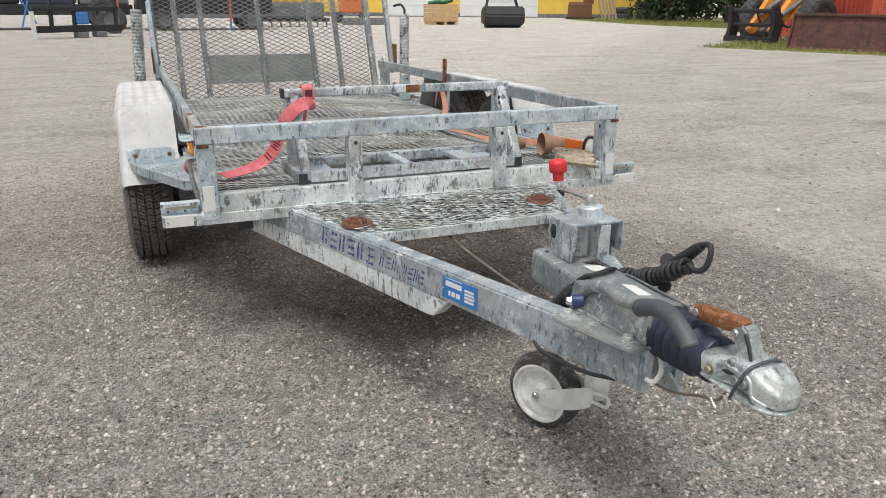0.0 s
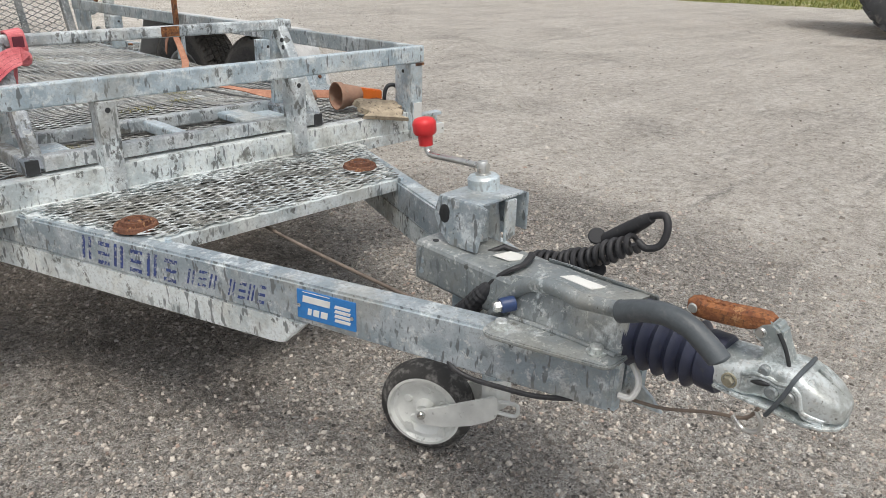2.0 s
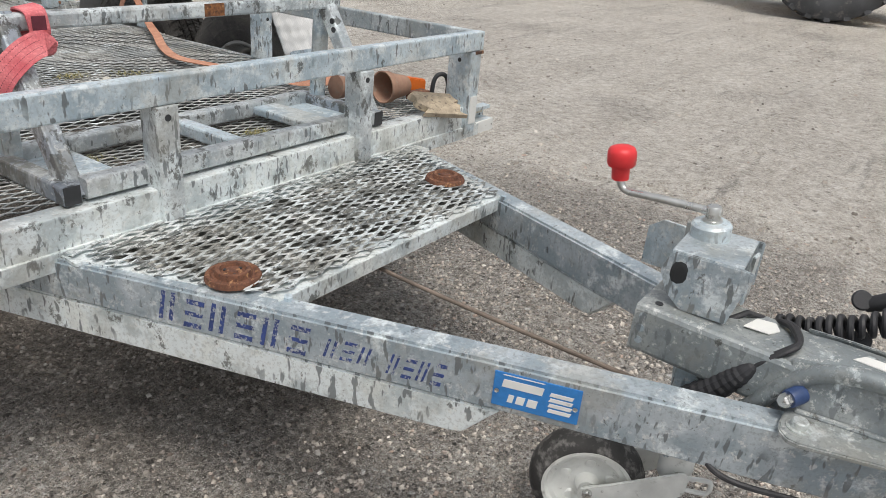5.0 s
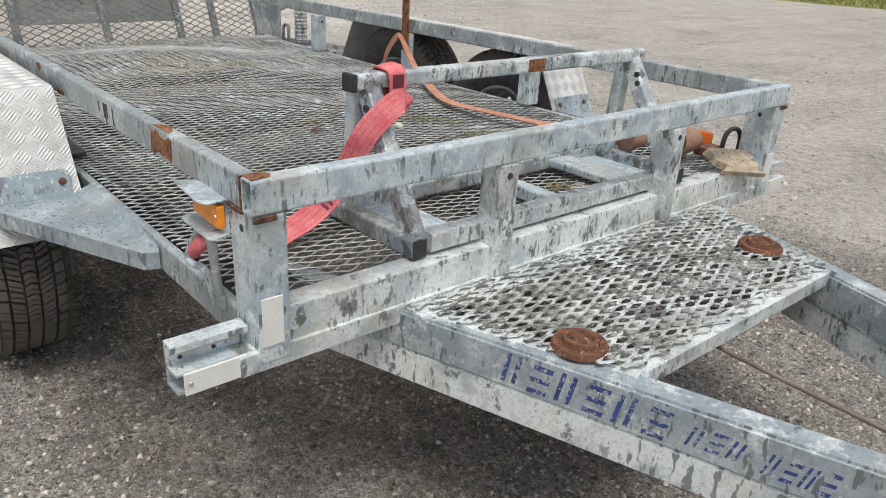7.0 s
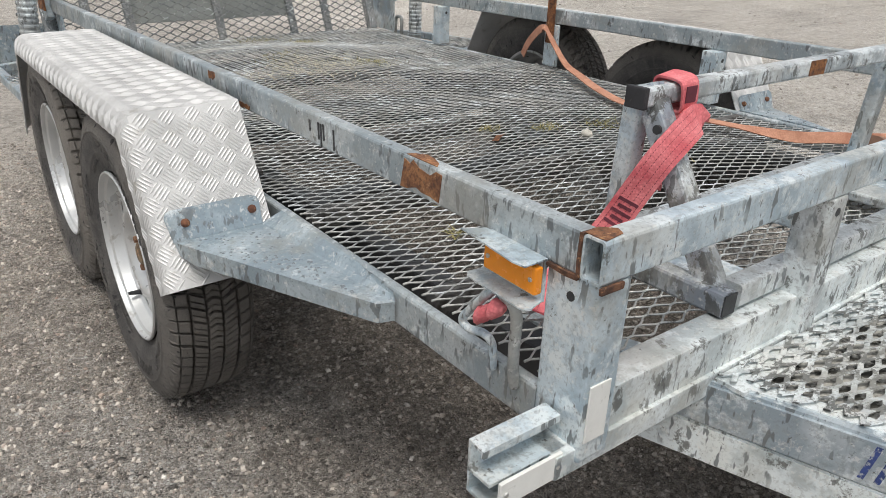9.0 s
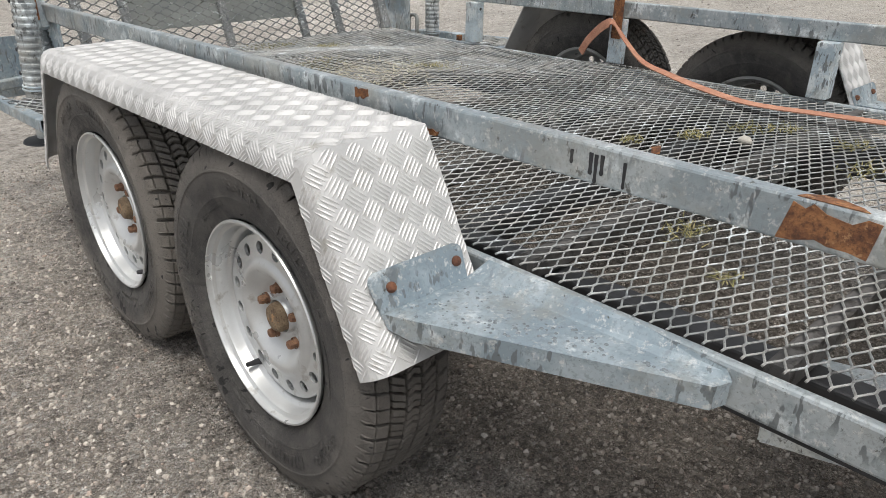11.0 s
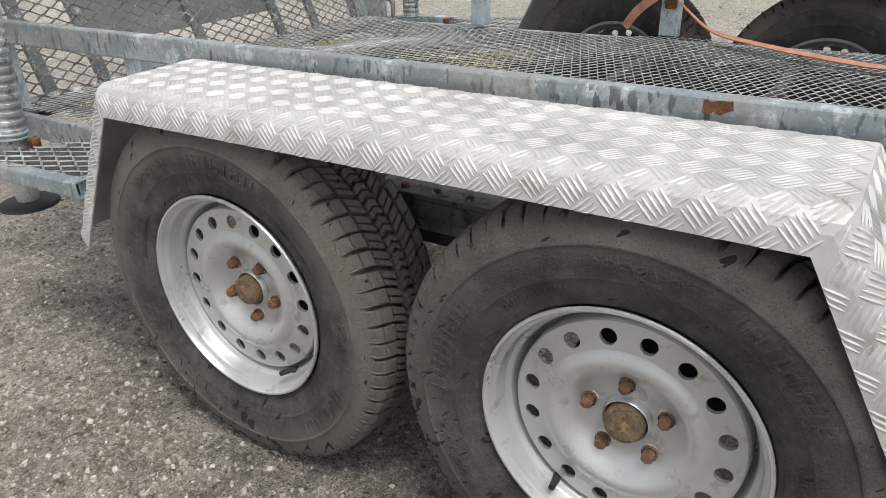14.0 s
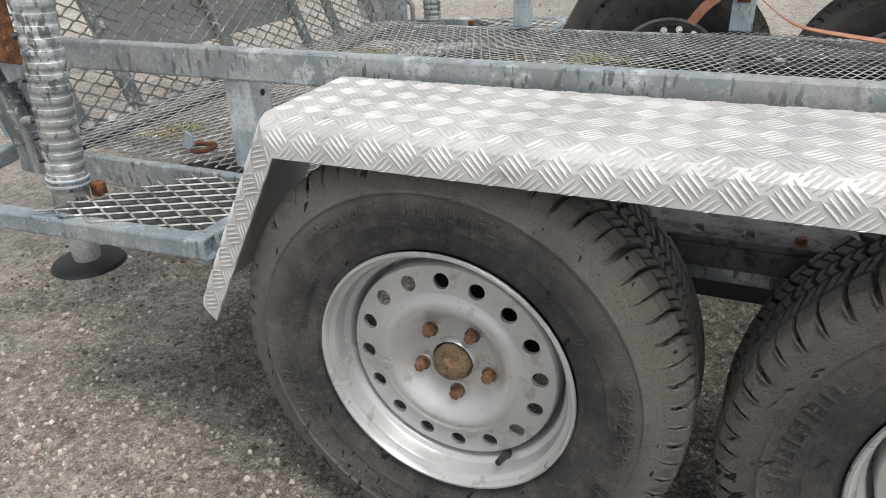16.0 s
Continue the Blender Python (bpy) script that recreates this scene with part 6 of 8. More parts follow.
JWHITE = plain("white_wheel_paint", (0.8, 0.81, 0.78), 0.42, 0.15, 0.12, 22.0, 200.0, 0.2, (0.36, 0.36, 0.33), (0.6, 0.74))


def build_jockey():
    top, low = Vector((0.81, 2.226, 0.593)), Vector((0.838, 2.19, 0.15))
    ax = (top - low).normalized()
    root = part("jockey_tube", swept([low, top], 0.026, 24), ZINC, trailer, "jockey wheel with red crank knob", smooth=True)
    part("cap", lathed([(0, 0.042), (0.012, 0.042), (0.026, 0.04), (0.0295, 0.036), (0.0295, 0.004), (0.032, 0.0), (0.02, -0.002), (0, -0.002)], top - ax * 0.002, ax, 32), ZINC, root, smooth=True)
    sh = top + ax * 0.04
    part("shaft", lathed([(0, 0.024), (0.0095, 0.024), (0.011, 0.022), (0.011, 0.003), (0.0145, 0.002), (0.0145, -0.002), (0, -0.002)], sh, ax, 18), CHROME, root, smooth=True)
    e = sh + ax * 0.014
    crank = part("crank", swept(curve([e + Vector((0, -0.012, 0.002)), e + Vector((0, 0.01, 0)), e + Vector((0.002, 0.08, -0.004)), e + Vector((0.004, 0.13, -0.008)), e + Vector((0.005, 0.146, -0.005)), e + Vector((0.005, 0.153, 0.008)), e + Vector((0.005, 0.154, 0.028))], 5), 0.0062, 12), CHROME, root, "bright steel crank", smooth=True)
    k = e + Vector((0.005, 0.154, 0.008))
    part("knob", lathed([(0, 0.0545), (0.014, 0.0535), (0.0195, 0.051), (0.0225, 0.046), (0.0232, 0.042), (0.0228, 0.026), (0.0205, 0.022), (0.0145, 0.0205), (0.0138, 0.0), (0, 0.0)], k, ax, 12), RED, crank, "red plastic knob", smooth=True)
    # folded bracket that holds the tube
    lft = [(0.683, 2.251, 0.606), (0.683, 2.15, 0.6115), (0.683, 2.136, 0.609), (0.683, 2.139, 0.595), (0.683, 2.157, 0.5235), (0.683, 2.222, 0.5205), (0.683, 2.247, 0.54), (0.683, 2.262, 0.572)]
    br = part("jockey_bracket", slabbed([Vector(p) + Vector((0.032, 0, 0)) for p in lft], (0.005, 0, 0), 0.0015), ZINC_BAR, root, "folded galvanised bracket")
    part("hole", lofted([(2.223, 0.7165, 0.578, 0.006, 0.016), (2.227, 0.7165, 0.578, 0.006, 0.034), (2.235, 0.7165, 0.577, 0.006, 0.041), (2.243, 0.7165, 0.576, 0.006, 0.034), (2.247, 0.7165, 0.576, 0.006, 0.016)], 20, 2.2), STEEL_DARK, br)
    part("plate", slabbed([(0.716, 2.252, 0.603), (0.716, 2.152, 0.607), (0.85, 2.165, 0.602), (0.85, 2.262, 0.6)], (0, 0, 0.005), 0.0015), ZINC_BAR, br)
    part("plate", slabbed([(0.848, 2.275, 0.605), (0.848, 2.155, 0.607), (0.848, 2.155, 0.535), (0.848, 2.275, 0.535)], (0.005, 0, 0), 0.0015), ZINC_BAR, br)
    part("plate", slabbed([(0.724, 2.2, 0.604), (0.775, 2.18, 0.604), (0.775, 2.18, 0.524), (0.724, 2.2, 0.524)], (0, 0.005, 0), 0.0015), ZINC_BAR, br)
    part("plate", slabbed([(0.785, 2.152, 0.606), (0.815, 2.152, 0.604), (0.815, 2.152, 0.535), (0.785, 2.152, 0.526)], (0, 0.005, 0), 0.0015), ZINC, br)
    part("plate", slabbed([(0.853, 2.2, 0.51), (0.93, 2.36, 0.475), (0.93, 2.36, 0.545), (0.915, 2.33, 0.57), (0.853, 2.2, 0.59)], (0.005, -0.002, 0), 0.001), ZINC, br)
    for y, z in ((2.188, 0.587), (2.188, 0.567), (2.188, 0.54)):
        part("bolt", lathed([(0, -0.012), (0.006, -0.012), (0.006, -0.004), (0.0095, -0.004), (0.0095, 0.004)], (0.748, y, z), (0, 1, 0), 10), CHROME, br)
    for z in (0.588, 0.555):
        part("bolt", lathed([(0, 0.022), (0.005, 0.022), (0.005, 0.008), (0.0085, 0.008), (0.0085, 0)], (0.852, 2.2, z), (1, 0, 0), 10), CHROME, br)
    # wheel, turned out of line; its axis is n
    n = Vector((-0.89, -0.456, 0)).normalized()
    fwd = Vector((0.456, -0.89, 0)).normalized()
    C = Vector((0.768, 2.32, 0.1045))
    wheel = part("jockey_wheel", lathed([(0, 0.03), (0.015, 0.03), (0.018, 0.024), (0.022, 0.012), (0.036, 0.009), (0.055, 0.014), (0.062, 0.022), (0.07, 0.022), (0.075, 0.031), (0.081, 0.031), (0.0795, 0.0), (0.0795, -0.03), (0.06, -0.02), (0, -0.02)], C, n, 40), JWHITE, root, "small white jockey wheel", smooth=True)
    for k in range(5):
        a = 2 * math.pi * k / 5 + 0.3
        s = Vector((0, 0, 1)) * math.sin(a) + fwd * math.cos(a)
        part("dimple", lathed([(0, 0.003), (0.008, 0.002), (0.011, -0.002)], C + n * 0.0115 + s * 0.043, n, 14), JWHITE, wheel, smooth=True)
    part("jockey_tyre", lathed([(0.079, 0.0295), (0.083, 0.031), (0.0875, 0.0295), (0.094, 0.025), (0.0995, 0.018), (0.103, 0.008), (0.1042, -0.004), (0.103, -0.016), (0.098, -0.027), (0.09, -0.032), (0.079, -0.03)], C, n, 48), MUDDY, wheel, "black rubber tyre with dried mud", smooth=True)
    end = Vector((low.x, low.y, 0.135))
    face = Vector((0.740, 2.306, 0)) + n * 0.004
    for sgn in (1, -1):
        o = face if sgn > 0 else face - n * 0.08
        arm = [o + fwd * a + Vector((0, 0, z)) for a, z in ((-0.016, 0.098), (-0.012, 0.086), (0.0, 0.079), (0.05, 0.083), (0.105, 0.1), (0.14, 0.118), (0.158, 0.132), (0.163, 0.146), (0.163, 0.172), (0.156, 0.183), (0.148, 0.182), (0.09, 0.156), (0.04, 0.133), (0.0, 0.118), (-0.012, 0.112))]
        part("fork_arm", slabbed(arm, n * (0.005 * sgn), 0.0018), JWHITE, root, "white painted fork")
    for a0, a1, h in ((0.03, 0.052, 0.013), (-0.045, -0.02, 0.009)):
        q = face - n * 0.012 + fwd * a0
        part("dent", slabbed([q + Vector((0, 0, 0.06 - h)), q + fwd * (a1 - a0) + Vector((0, 0, 0.058 - h)), q + fwd * (a1 - a0 - 0.006) + Vector((0, 0, 0.07)), q + fwd * 0.006 + Vector((0, 0, 0.072))], n * 0.004, 0.0015), JWHITE, wheel)
    part("fork_head", lathed([(0, -0.014), (0.026, -0.014), (0.03, -0.008), (0.03, 0.05), (0.028, 0.055), (0, 0.055)], end + Vector((0, 0, 0.02)), (0, 0, 1), 24), JWHITE, root, smooth=True)
    e = face + fwd * 0.186 + Vector((0, 0, 0.158))
    ring = [e + fwd * a + Vector((0, 0, z)) for a, z in ((-0.026, -0.012), (0.008, -0.014), (0.016, -0.006), (0.016, 0.008), (0.008, 0.014), (-0.026, 0.013))]
    part("tow_eye", swept(curve(ring, 4), 0.0042, 8), JWHITE, root, smooth=True)
    part("axle_pin", lathed([(0, 0.05), (0.007, 0.05), (0.009, 0.047), (0.009, -0.047), (0, -0.05)], C, n, 14), CHROME, root)


def build_bed_fittings():
    # amber reflector with its guard, and the tie loop under it
    bm = bmesh.new()
    box(bm, -0.006, -0.001, 3.178, 3.275, 0.615, 0.67, 0.001)
    slab(bm, [(-0.004, 3.178, 0.668), (-0.004, 3.282, 0.668), (-0.03, 3.29, 0.67), (-0.042, 3.284, 0.676), (-0.044, 3.19, 0.671), (-0.034, 3.18, 0.666)], (0, 0, 0.002))
    slab(bm, [(-0.004, 3.178, 0.616), (-0.004, 3.28, 0.616), (-0.026, 3.287, 0.613), (-0.033, 3.28, 0.612), (-0.033, 3.182, 0.612), (-0.026, 3.174, 0.613)], (0, 0, 0.002))
    g = part("reflector_guard", bm, ZINC, trailer, "bent zinc guard round an amber reflector")
    am = part("reflector", boxed(-0.018, -0.007, 3.178, 3.268, 0.627, 0.661, bevel=0.002), AMBER, g, "amber side reflector")
    for y in (3.186, 3.26):
        part("screw", lathed([(0, -0.002), (0.003, -0.0015), (0.0035, 0.001)], (-0.018, y, 0.645), (1, 0, 0), 10), CHROME, am)
    lp = [(-0.004, 3.236, 0.595), (-0.014, 3.23, 0.602), (-0.02, 3.211, 0.604), (-0.02, 3.201, 0.589), (-0.017, 3.204, 0.545), (-0.01, 3.21, 0.505), (-0.004, 3.212, 0.48)]
    part("tie_loop", swept(curve(lp, 6), 0.0072, 10), ZINC_MESH, trailer, smooth=True)
    lq = [(-0.008, 3.245, 0.605), (-0.02, 3.252, 0.598), (-0.022, 3.277, 0.569), (-0.022, 3.298, 0.541), (-0.02, 3.287, 0.531), (-0.016, 3.262, 0.535), (-0.01, 3.252, 0.522), (-0.006, 3.252, 0.485)]
    part("tie_loop", swept(curve(lq, 6), 0.0058, 10), ZINC, trailer, smooth=True)
    # rear plate with an orange lamp
    pl = part("rear_plate", slabbed([(-0.255, 6.02, 0.36), (-0.03, 6.02, 0.36), (-0.03, 6.02, 0.56), (-0.2, 6.02, 0.56), (-0.255, 6.02, 0.46)], (0, 0.004, 0), 0.001), ZINC_BLUE, trailer)
    part("lamp", boxed(-0.285, -0.255, 5.99, 6.03, 0.355, 0.40, bevel=0.003), AMBER, pl, "small orange lamp")


build_drawbar()
build_coupling()
build_jockey()
build_bed_fittings()


# ---- things on the bed ----
def drop(y, z):
    """Height on the sloping bed."""
    return z - SLOPE * (y - FRONT_Y)


def build_support_frame():
    root = thing("support_frame", (0.72, 3.3, drop(3.3, Z_FLOOR)), "galvanised tubular support frame standing on the mesh floor", "frame")
    bar = part("top_bar", beamed((0.302, 3.327, 0.786), (1.14, 3.327, 0.786), 0.032, 0.029, 0.003), ZINC_WORN, root, tilt=True)
    part("end_cap", boxed(0.297, 0.308, 3.3095, 3.3445, 0.77, 0.802, bevel=0.003), BLACK, bar, "black plastic end cap", tilt=True)
    part("rust_patch", boxed(0.735, 0.785, 3.3095, 3.3105, 0.774, 0.8, bevel=0.0), RUST, bar, "rust stain", tilt=True)
    for x in (0.33, 1.11):
        part("leg", beamed((x, 3.345, 0.77), (x, 3.358, 0.545), 0.033, 0.03, up=(0, 1, 0)), ZINC, root, tilt=True)
        leg = part("brace", beamed((x + (0.012 if x < 1 else 0), 3.34, 0.795), (x + (0.005 if x < 1 else 0), 3.16, 0.515), 0.034, 0.036, up=(0, 1, 0)), ZINC_SCUFF if x < 1 else ZINC_WORN, root, tilt=True)
        for z in (0.745, 0.725):
            part("hole", lathed([(0, -0.001), (0.007, -0.001), (0.007, 0.003)], (x - 0.0175, 3.30 - (0.77 - z) * 0.3, z), (1, 0, 0), 12), STEEL_DARK, leg, tilt=True)
        foot = part("foot_bar", beamed((x - 0.012, 3.135, 0.532), (x - 0.012, 3.41, 0.532), 0.032, 0.036), ZINC_SCUFF, root, tilt=True)
        part("end_cap", boxed(x - 0.0265, x + 0.0025, 3.1325, 3.1348, 0.5155, 0.5485, bevel=0.001), STEEL_DARK, foot, "black plastic end cap", tilt=True)
        part("foot_plate", boxed(*((x + 0.012, x + 0.12) if x < 1 else (x - 0.12, x - 0.02)), 3.17, 3.38, 0.522, 0.527, bevel=0.001), ZINC, root, tilt=True)
    part("base_bar", beamed((0.345, 3.152, 0.535), (1.09, 3.152, 0.535), 0.035, 0.036), ZINC_WORN, root, tilt=True)
    part("base_bar", beamed((0.345, 3.39, 0.535), (1.09, 3.39, 0.535), 0.035, 0.036), ZINC_WORN, root, tilt=True)
    part("base_bar", beamed((0.70, 3.17, 0.533), (0.70, 3.373, 0.533), 0.035, 0.03), ZINC, root, tilt=True)
    part("base_bar", beamed((0.945, 3.17, 0.533), (0.945, 3.373, 0.533), 0.075, 0.02), ZINC, root, tilt=True)


ZINC_SCUFF = galvanised("scuffed_zinc", (0.44, 0.47, 0.51), 0.56, 0.52, 0.3, grime=0.2)


def build_strap():
    root = thing("lashing_strap", (0.2, 3.35, drop(3.35, Z_FLOOR)), "faded red lashing strap tied round the support frame", "strap")
    tail = curve([(0.385, 3.288, 0.752), (0.366, 3.268, 0.757), (0.334, 3.262, 0.744), (0.299, 3.27, 0.708), (0.281, 3.291, 0.655), (0.26, 3.31, 0.602), (0.215, 3.318, 0.558), (0.15, 3.308, 0.537), (0.082, 3.262, 0.536)], 6)
    sides = []
    for k in range(len(tail)):
        d = (tail[min(k + 1, len(tail) - 1)] - tail[max(k - 1, 0)]).normalized()
        f = k / (len(tail) - 1)
        sides.append(d.cross(Vector((-0.6, -0.76, 0.15)).lerp(Vector((-0.2, -0.45, 0.85)), min(1, max(0, (f - 0.45) * 2.5)))).normalized())
    t = part("strap_tail", ribbon(tail, 0.044, 0.0028, sides), STRAP, root, tilt=True)
    face = [(tail[min(k + 1, len(tail) - 1)] - tail[max(k - 1, 0)]).normalized().cross(sides[k]).normalized() for k in range(len(tail))]
    for i, w in ((25, 0.032), (26, 0.022), (27, 0.032), (28, 0.02), (29, 0.03), (32, 0.03), (33, 0.03)):
        sign = 1 if face[i].dot(Vector((-0.4, -0.8, 0.4))) > 0 else -1
        part("print_bar", ribbon([tail[i].lerp(tail[i + 1], e) + face[i] * sign * 0.0016 for e in (0.1, 0.35, 0.6)], w, 0.0008, [sides[i]] * 3), INK_DARK, t, "dark printed bar", tilt=True)
    for o in (-0.015, -0.005, 0.005, 0.015):
        v, f = [], []
        for k in range(len(tail) - 1):
            for e in (0.1, 0.6):
                p, q = tail[k].lerp(tail[k + 1], e), tail[k].lerp(tail[k + 1], e + 0.26)
                for h in (-0.0017, 0.0017):
                    n = len(v)
                    v += [c + sides[k] * (o + w) + face[k] * h for c, w in ((p, -0.0005), (q, -0.0005), (q, 0.0005), (p, 0.0005))]
                    f.append((n, n + 1, n + 2, n + 3))
        mesh_part("stitching", v, f, INK_DARK, t, "dark dashed stitching along the strap", tilt=True)
    ring = curve([(0.392, 3.35, 0.764), (0.39, 3.33, 0.7625), (0.388, 3.303, 0.763), (0.386, 3.2995, 0.785), (0.384, 3.304, 0.805), (0.384, 3.33, 0.8095), (0.386, 3.35, 0.806), (0.39, 3.3535, 0.785), (0.392, 3.35, 0.764)], 4)
    loop = part("strap_loop", ribbon(ring, 0.036, 0.0035, Vector((1, 0, 0.15))), STRAP, root, "strap loop with dark print", tilt=True)
    part("print_bar", boxed(0.374, 0.398, 3.2965, 3.2975, 0.774, 0.798, bevel=0.0), INK_DARK, loop, tilt=True)
    part("knot", lofted([(3.312, 0.384, 0.75, 0.028, 0.02), (3.298, 0.388, 0.75, 0.036, 0.034), (3.285, 0.389, 0.75, 0.034, 0.036), (3.275, 0.386, 0.75, 0.024, 0.024)], 18, 2.3), STRAP, root, tilt=True, smooth=True)
    part("strap_end", ribbon(curve([(0.376, 3.31, 0.75), (0.376, 3.318, 0.73), (0.372, 3.322, 0.69), (0.366, 3.323, 0.64)]), 0.045, 0.0028, Vector((0.4, 0.9, 0))), STRAP, root, tilt=True)
    part("wrap", lofted([(3.270, -0.022, 0.557, 0.01, 0.01), (3.264, -0.023, 0.563, 0.022, 0.028), (3.258, -0.025, 0.566, 0.019, 0.02), (3.251, -0.024, 0.572, 0.027, 0.027), (3.245, -0.021, 0.579, 0.02, 0.022), (3.239, -0.022, 0.583, 0.024, 0.031), (3.229, -0.02, 0.586, 0.017, 0.02), (3.224, -0.018, 0.588, 0.008, 0.008)], 10, 2.0), STRAP, root, "crumpled red strap wrapped on a tie loop", smooth=True)


def build_belt():
    root = thing("orange_strap", (1.25, 4.0, drop(4.0, Z_FLOOR)), "worn orange webbing strap lying on the mesh floor", "strap")
    pts = curve([(1.45, 4.80, 0.535), (1.44, 4.76, 0.59), (1.425, 4.69, 0.645), (1.42, 4.65, 0.648), (1.415, 4.6, 0.605), (1.39, 4.51, 0.55), (1.33, 4.38, 0.535), (1.23, 4.2, 0.531), (1.165, 4.03, 0.529), (1.185, 3.85, 0.53), (1.205, 3.70, 0.531), (1.225, 3.56, 0.533), (1.27, 3.49, 0.54), (1.36, 3.44, 0.535), (1.42, 3.42, 0.53)], 6)
    side = []
    for k in range(len(pts)):
        f = k / len(pts)
        side.append(Vector((0.2, 0.9, 0.3)) if f < 0.22 else Vector((0.9, 0.3, 0.1)) if f < 0.75 else Vector((0.3, 0.5, 0.8)))
    smooth = [sum(side[max(0, i - 3):i + 4], Vector((0, 0, 0))) for i in range(len(side))]
    part("webbing", ribbon(pts, 0.029, 0.003, smooth), BELT, root, tilt=True)
    stake = thing("rusty_stake", (1.465, 4.66, drop(4.66, Z_FLOOR)), "rusty flat iron stake standing against the rail", "stake")
    part("stake_iron", slabbed([(1.4515, 4.64, 0.6), (1.4515, 4.675, 0.6), (1.4515, 4.675, 0.80), (1.4515, 4.64, 0.80)], (-0.012, 0, 0), 0.002), RUST, stake, tilt=True)
    part("stake_post", boxed(1.452, 1.465, 4.625, 4.69, 0.515, 0.665, bevel=0.003), ZINC, stake, tilt=True)


def build_clutter():
    root = thing("clay_pot", (1.3, 3.33, drop(3.33, Z_FLOOR) + 0.02), "brown terracotta pot lying on its side", "pot")
    a = Vector((1.27, 3.24, drop(3.3, 0.562)))
    part("pot", lathed([(0, 0), (0.026, 0), (0.028, 0.004), (0.039, 0.066), (0.043, 0.068), (0.044, 0.088), (0.041, 0.088), (0.037, 0.068), (0.024, 0.01), (0, 0.008)], a + Vector((0.085, 0.02, -0.004)), (-1, 0.12, 0.05), 28), CLAY, root, smooth=True)
    t = thing("clay_cone", (1.19, 3.35, drop(3.35, Z_FLOOR)), "pinkish clay shard beside the pot", "shard")
    part("shard", lathed([(0, 0), (0.018, 0.002), (0.03, 0.05), (0.032, 0.07), (0.0, 0.075)], (1.235, 3.34, drop(3.34, 0.555)), (-1, 0.1, 0.1), 14), CLAY, t, smooth=True)
    r = thing("ratchet", (1.4, 3.27, drop(3.27, Z_FLOOR)), "orange ratchet handle lying on the floor", "ratchet")
    part("handle", slabbed([(1.385, 3.30, drop(3.3, 0.53)), (1.455, 3.262, drop(3.3, 0.53)), (1.455, 3.262, drop(3.3, 0.56)), (1.385, 3.30, drop(3.3, 0.572))], (0.012, 0.02, 0), 0.003), ORANGE, r)
    part("jaw", boxed(1.36, 1.43, 3.22, 3.26, drop(3.24, 0.517), drop(3.24, 0.54), bevel=0.004), RUST_DARK, r)
    part("spindle", swept([(1.35, 3.2, drop(3.2, 0.528)), (1.42, 3.24, drop(3.2, 0.53))], 0.009, 10), RUST_DARK, r, smooth=True)
    s = thing("steel_hook", (1.44, 3.2, drop(3.2, Z_FLOOR)), "bent round steel hook standing upright", "hook")
    z = drop(3.2, Z_FLOOR)
    part("hook_rod", swept(curve([(1.425, 3.215, z + 0.004), (1.427, 3.215, z + 0.05), (1.437, 3.208, z + 0.073), (1.457, 3.198, z + 0.073), (1.467, 3.192, z + 0.05), (1.467, 3.192, z + 0.01)], 6), 0.0065, 12), STEEL_DARK, s, smooth=True)
    w = thing("wood_offcut", (1.36, 3.13, drop(3.13, Z_FLOOR)), "splintered weathered wooden offcut on the front beam", "offcut")
    rng = random.Random(8)
    n, ends = 9, []
    for k in range(n + 1):
        ends.append((1.28 + rng.uniform(-0.016, 0.016), 1.425 + rng.uniform(-0.014, 0.012), 0.532 + rng.uniform(-0.003, 0.003) - 0.006 * abs(k - n / 2) / n))
    bm = bmesh.new()
    rows = []
    for k, (x0, x1, z) in enumerate(ends):
        y = 3.085 + 0.085 * k / n
        rows.append([bm.verts.new(p) for p in ((x0, y, 0.514), (x1, y, 0.514), (x1 - 0.004, y, z), (x0 + 0.004, y, z))])
    for a, b in zip(rows, rows[1:]):
        for q in range(4):
            bm.faces.new((a[q], a[(q + 1) % 4], b[(q + 1) % 4], b[q]))
    bm.faces.new(rows[0])
    bm.faces.new(rows[-1])
    vs = list(bm.verts)
    turned(bm, vs, Matrix.Translation((1.333, 3.13, 0.517)) @ pose(0, 0, 0.012, 26, 8, -14) @ Matrix.Translation((-1.35, -3.13, -0.518)))
    part("offcut", bm, WOOD, w)
    # moss, grass and a pale stone caught in the mesh
    rng = np.random.default_rng(11)
    v, f = [], []
    for cx, cy, rad, n in ((0.79, 3.99, 0.022, 110), (0.95, 3.93, 0.035, 110), (1.02, 3.87, 0.03, 70), (0.66, 4.07, 0.018, 60), (0.85, 4.95, 0.06, 160), (0.9, 5.6, 0.04, 120), (0.12, 5.62, 0.05, 200), (0.95, 3.7, 0.03, 80), (0.6, 5.2, 0.06, 120), (0.78, 3.62, 0.03, 80), (0.45, 3.33, 0.02, 40), (0.83, 3.27, 0.02, 80), (0.3, 3.72, 0.02, 80), (0.2, 3.6, 0.012, 40), (0.75, 5.75, 0.05, 140)):
        for _ in range(n):
            x, y = cx + rng.normal(0, rad), cy + rng.normal(0, rad * 0.7)
            z = drop(y, Z_FLOOR) + float(floor_rise(x - 0.03, y - 3.15)) + 0.002
            a, l = rng.uniform(0, 6.28), rng.uniform(0.006, 0.026)
            d, up = np.array((math.cos(a), math.sin(a), 0)) * l, np.array((0, 0, rng.uniform(0.001, 0.012)))
            s = np.array((-math.sin(a), math.cos(a), 0)) * 0.0014
            p = np.array((x, y, z))
            k = len(v)
            v += [p - s, p + s, p + d + up]
            f.append((k, k + 1, k + 2))
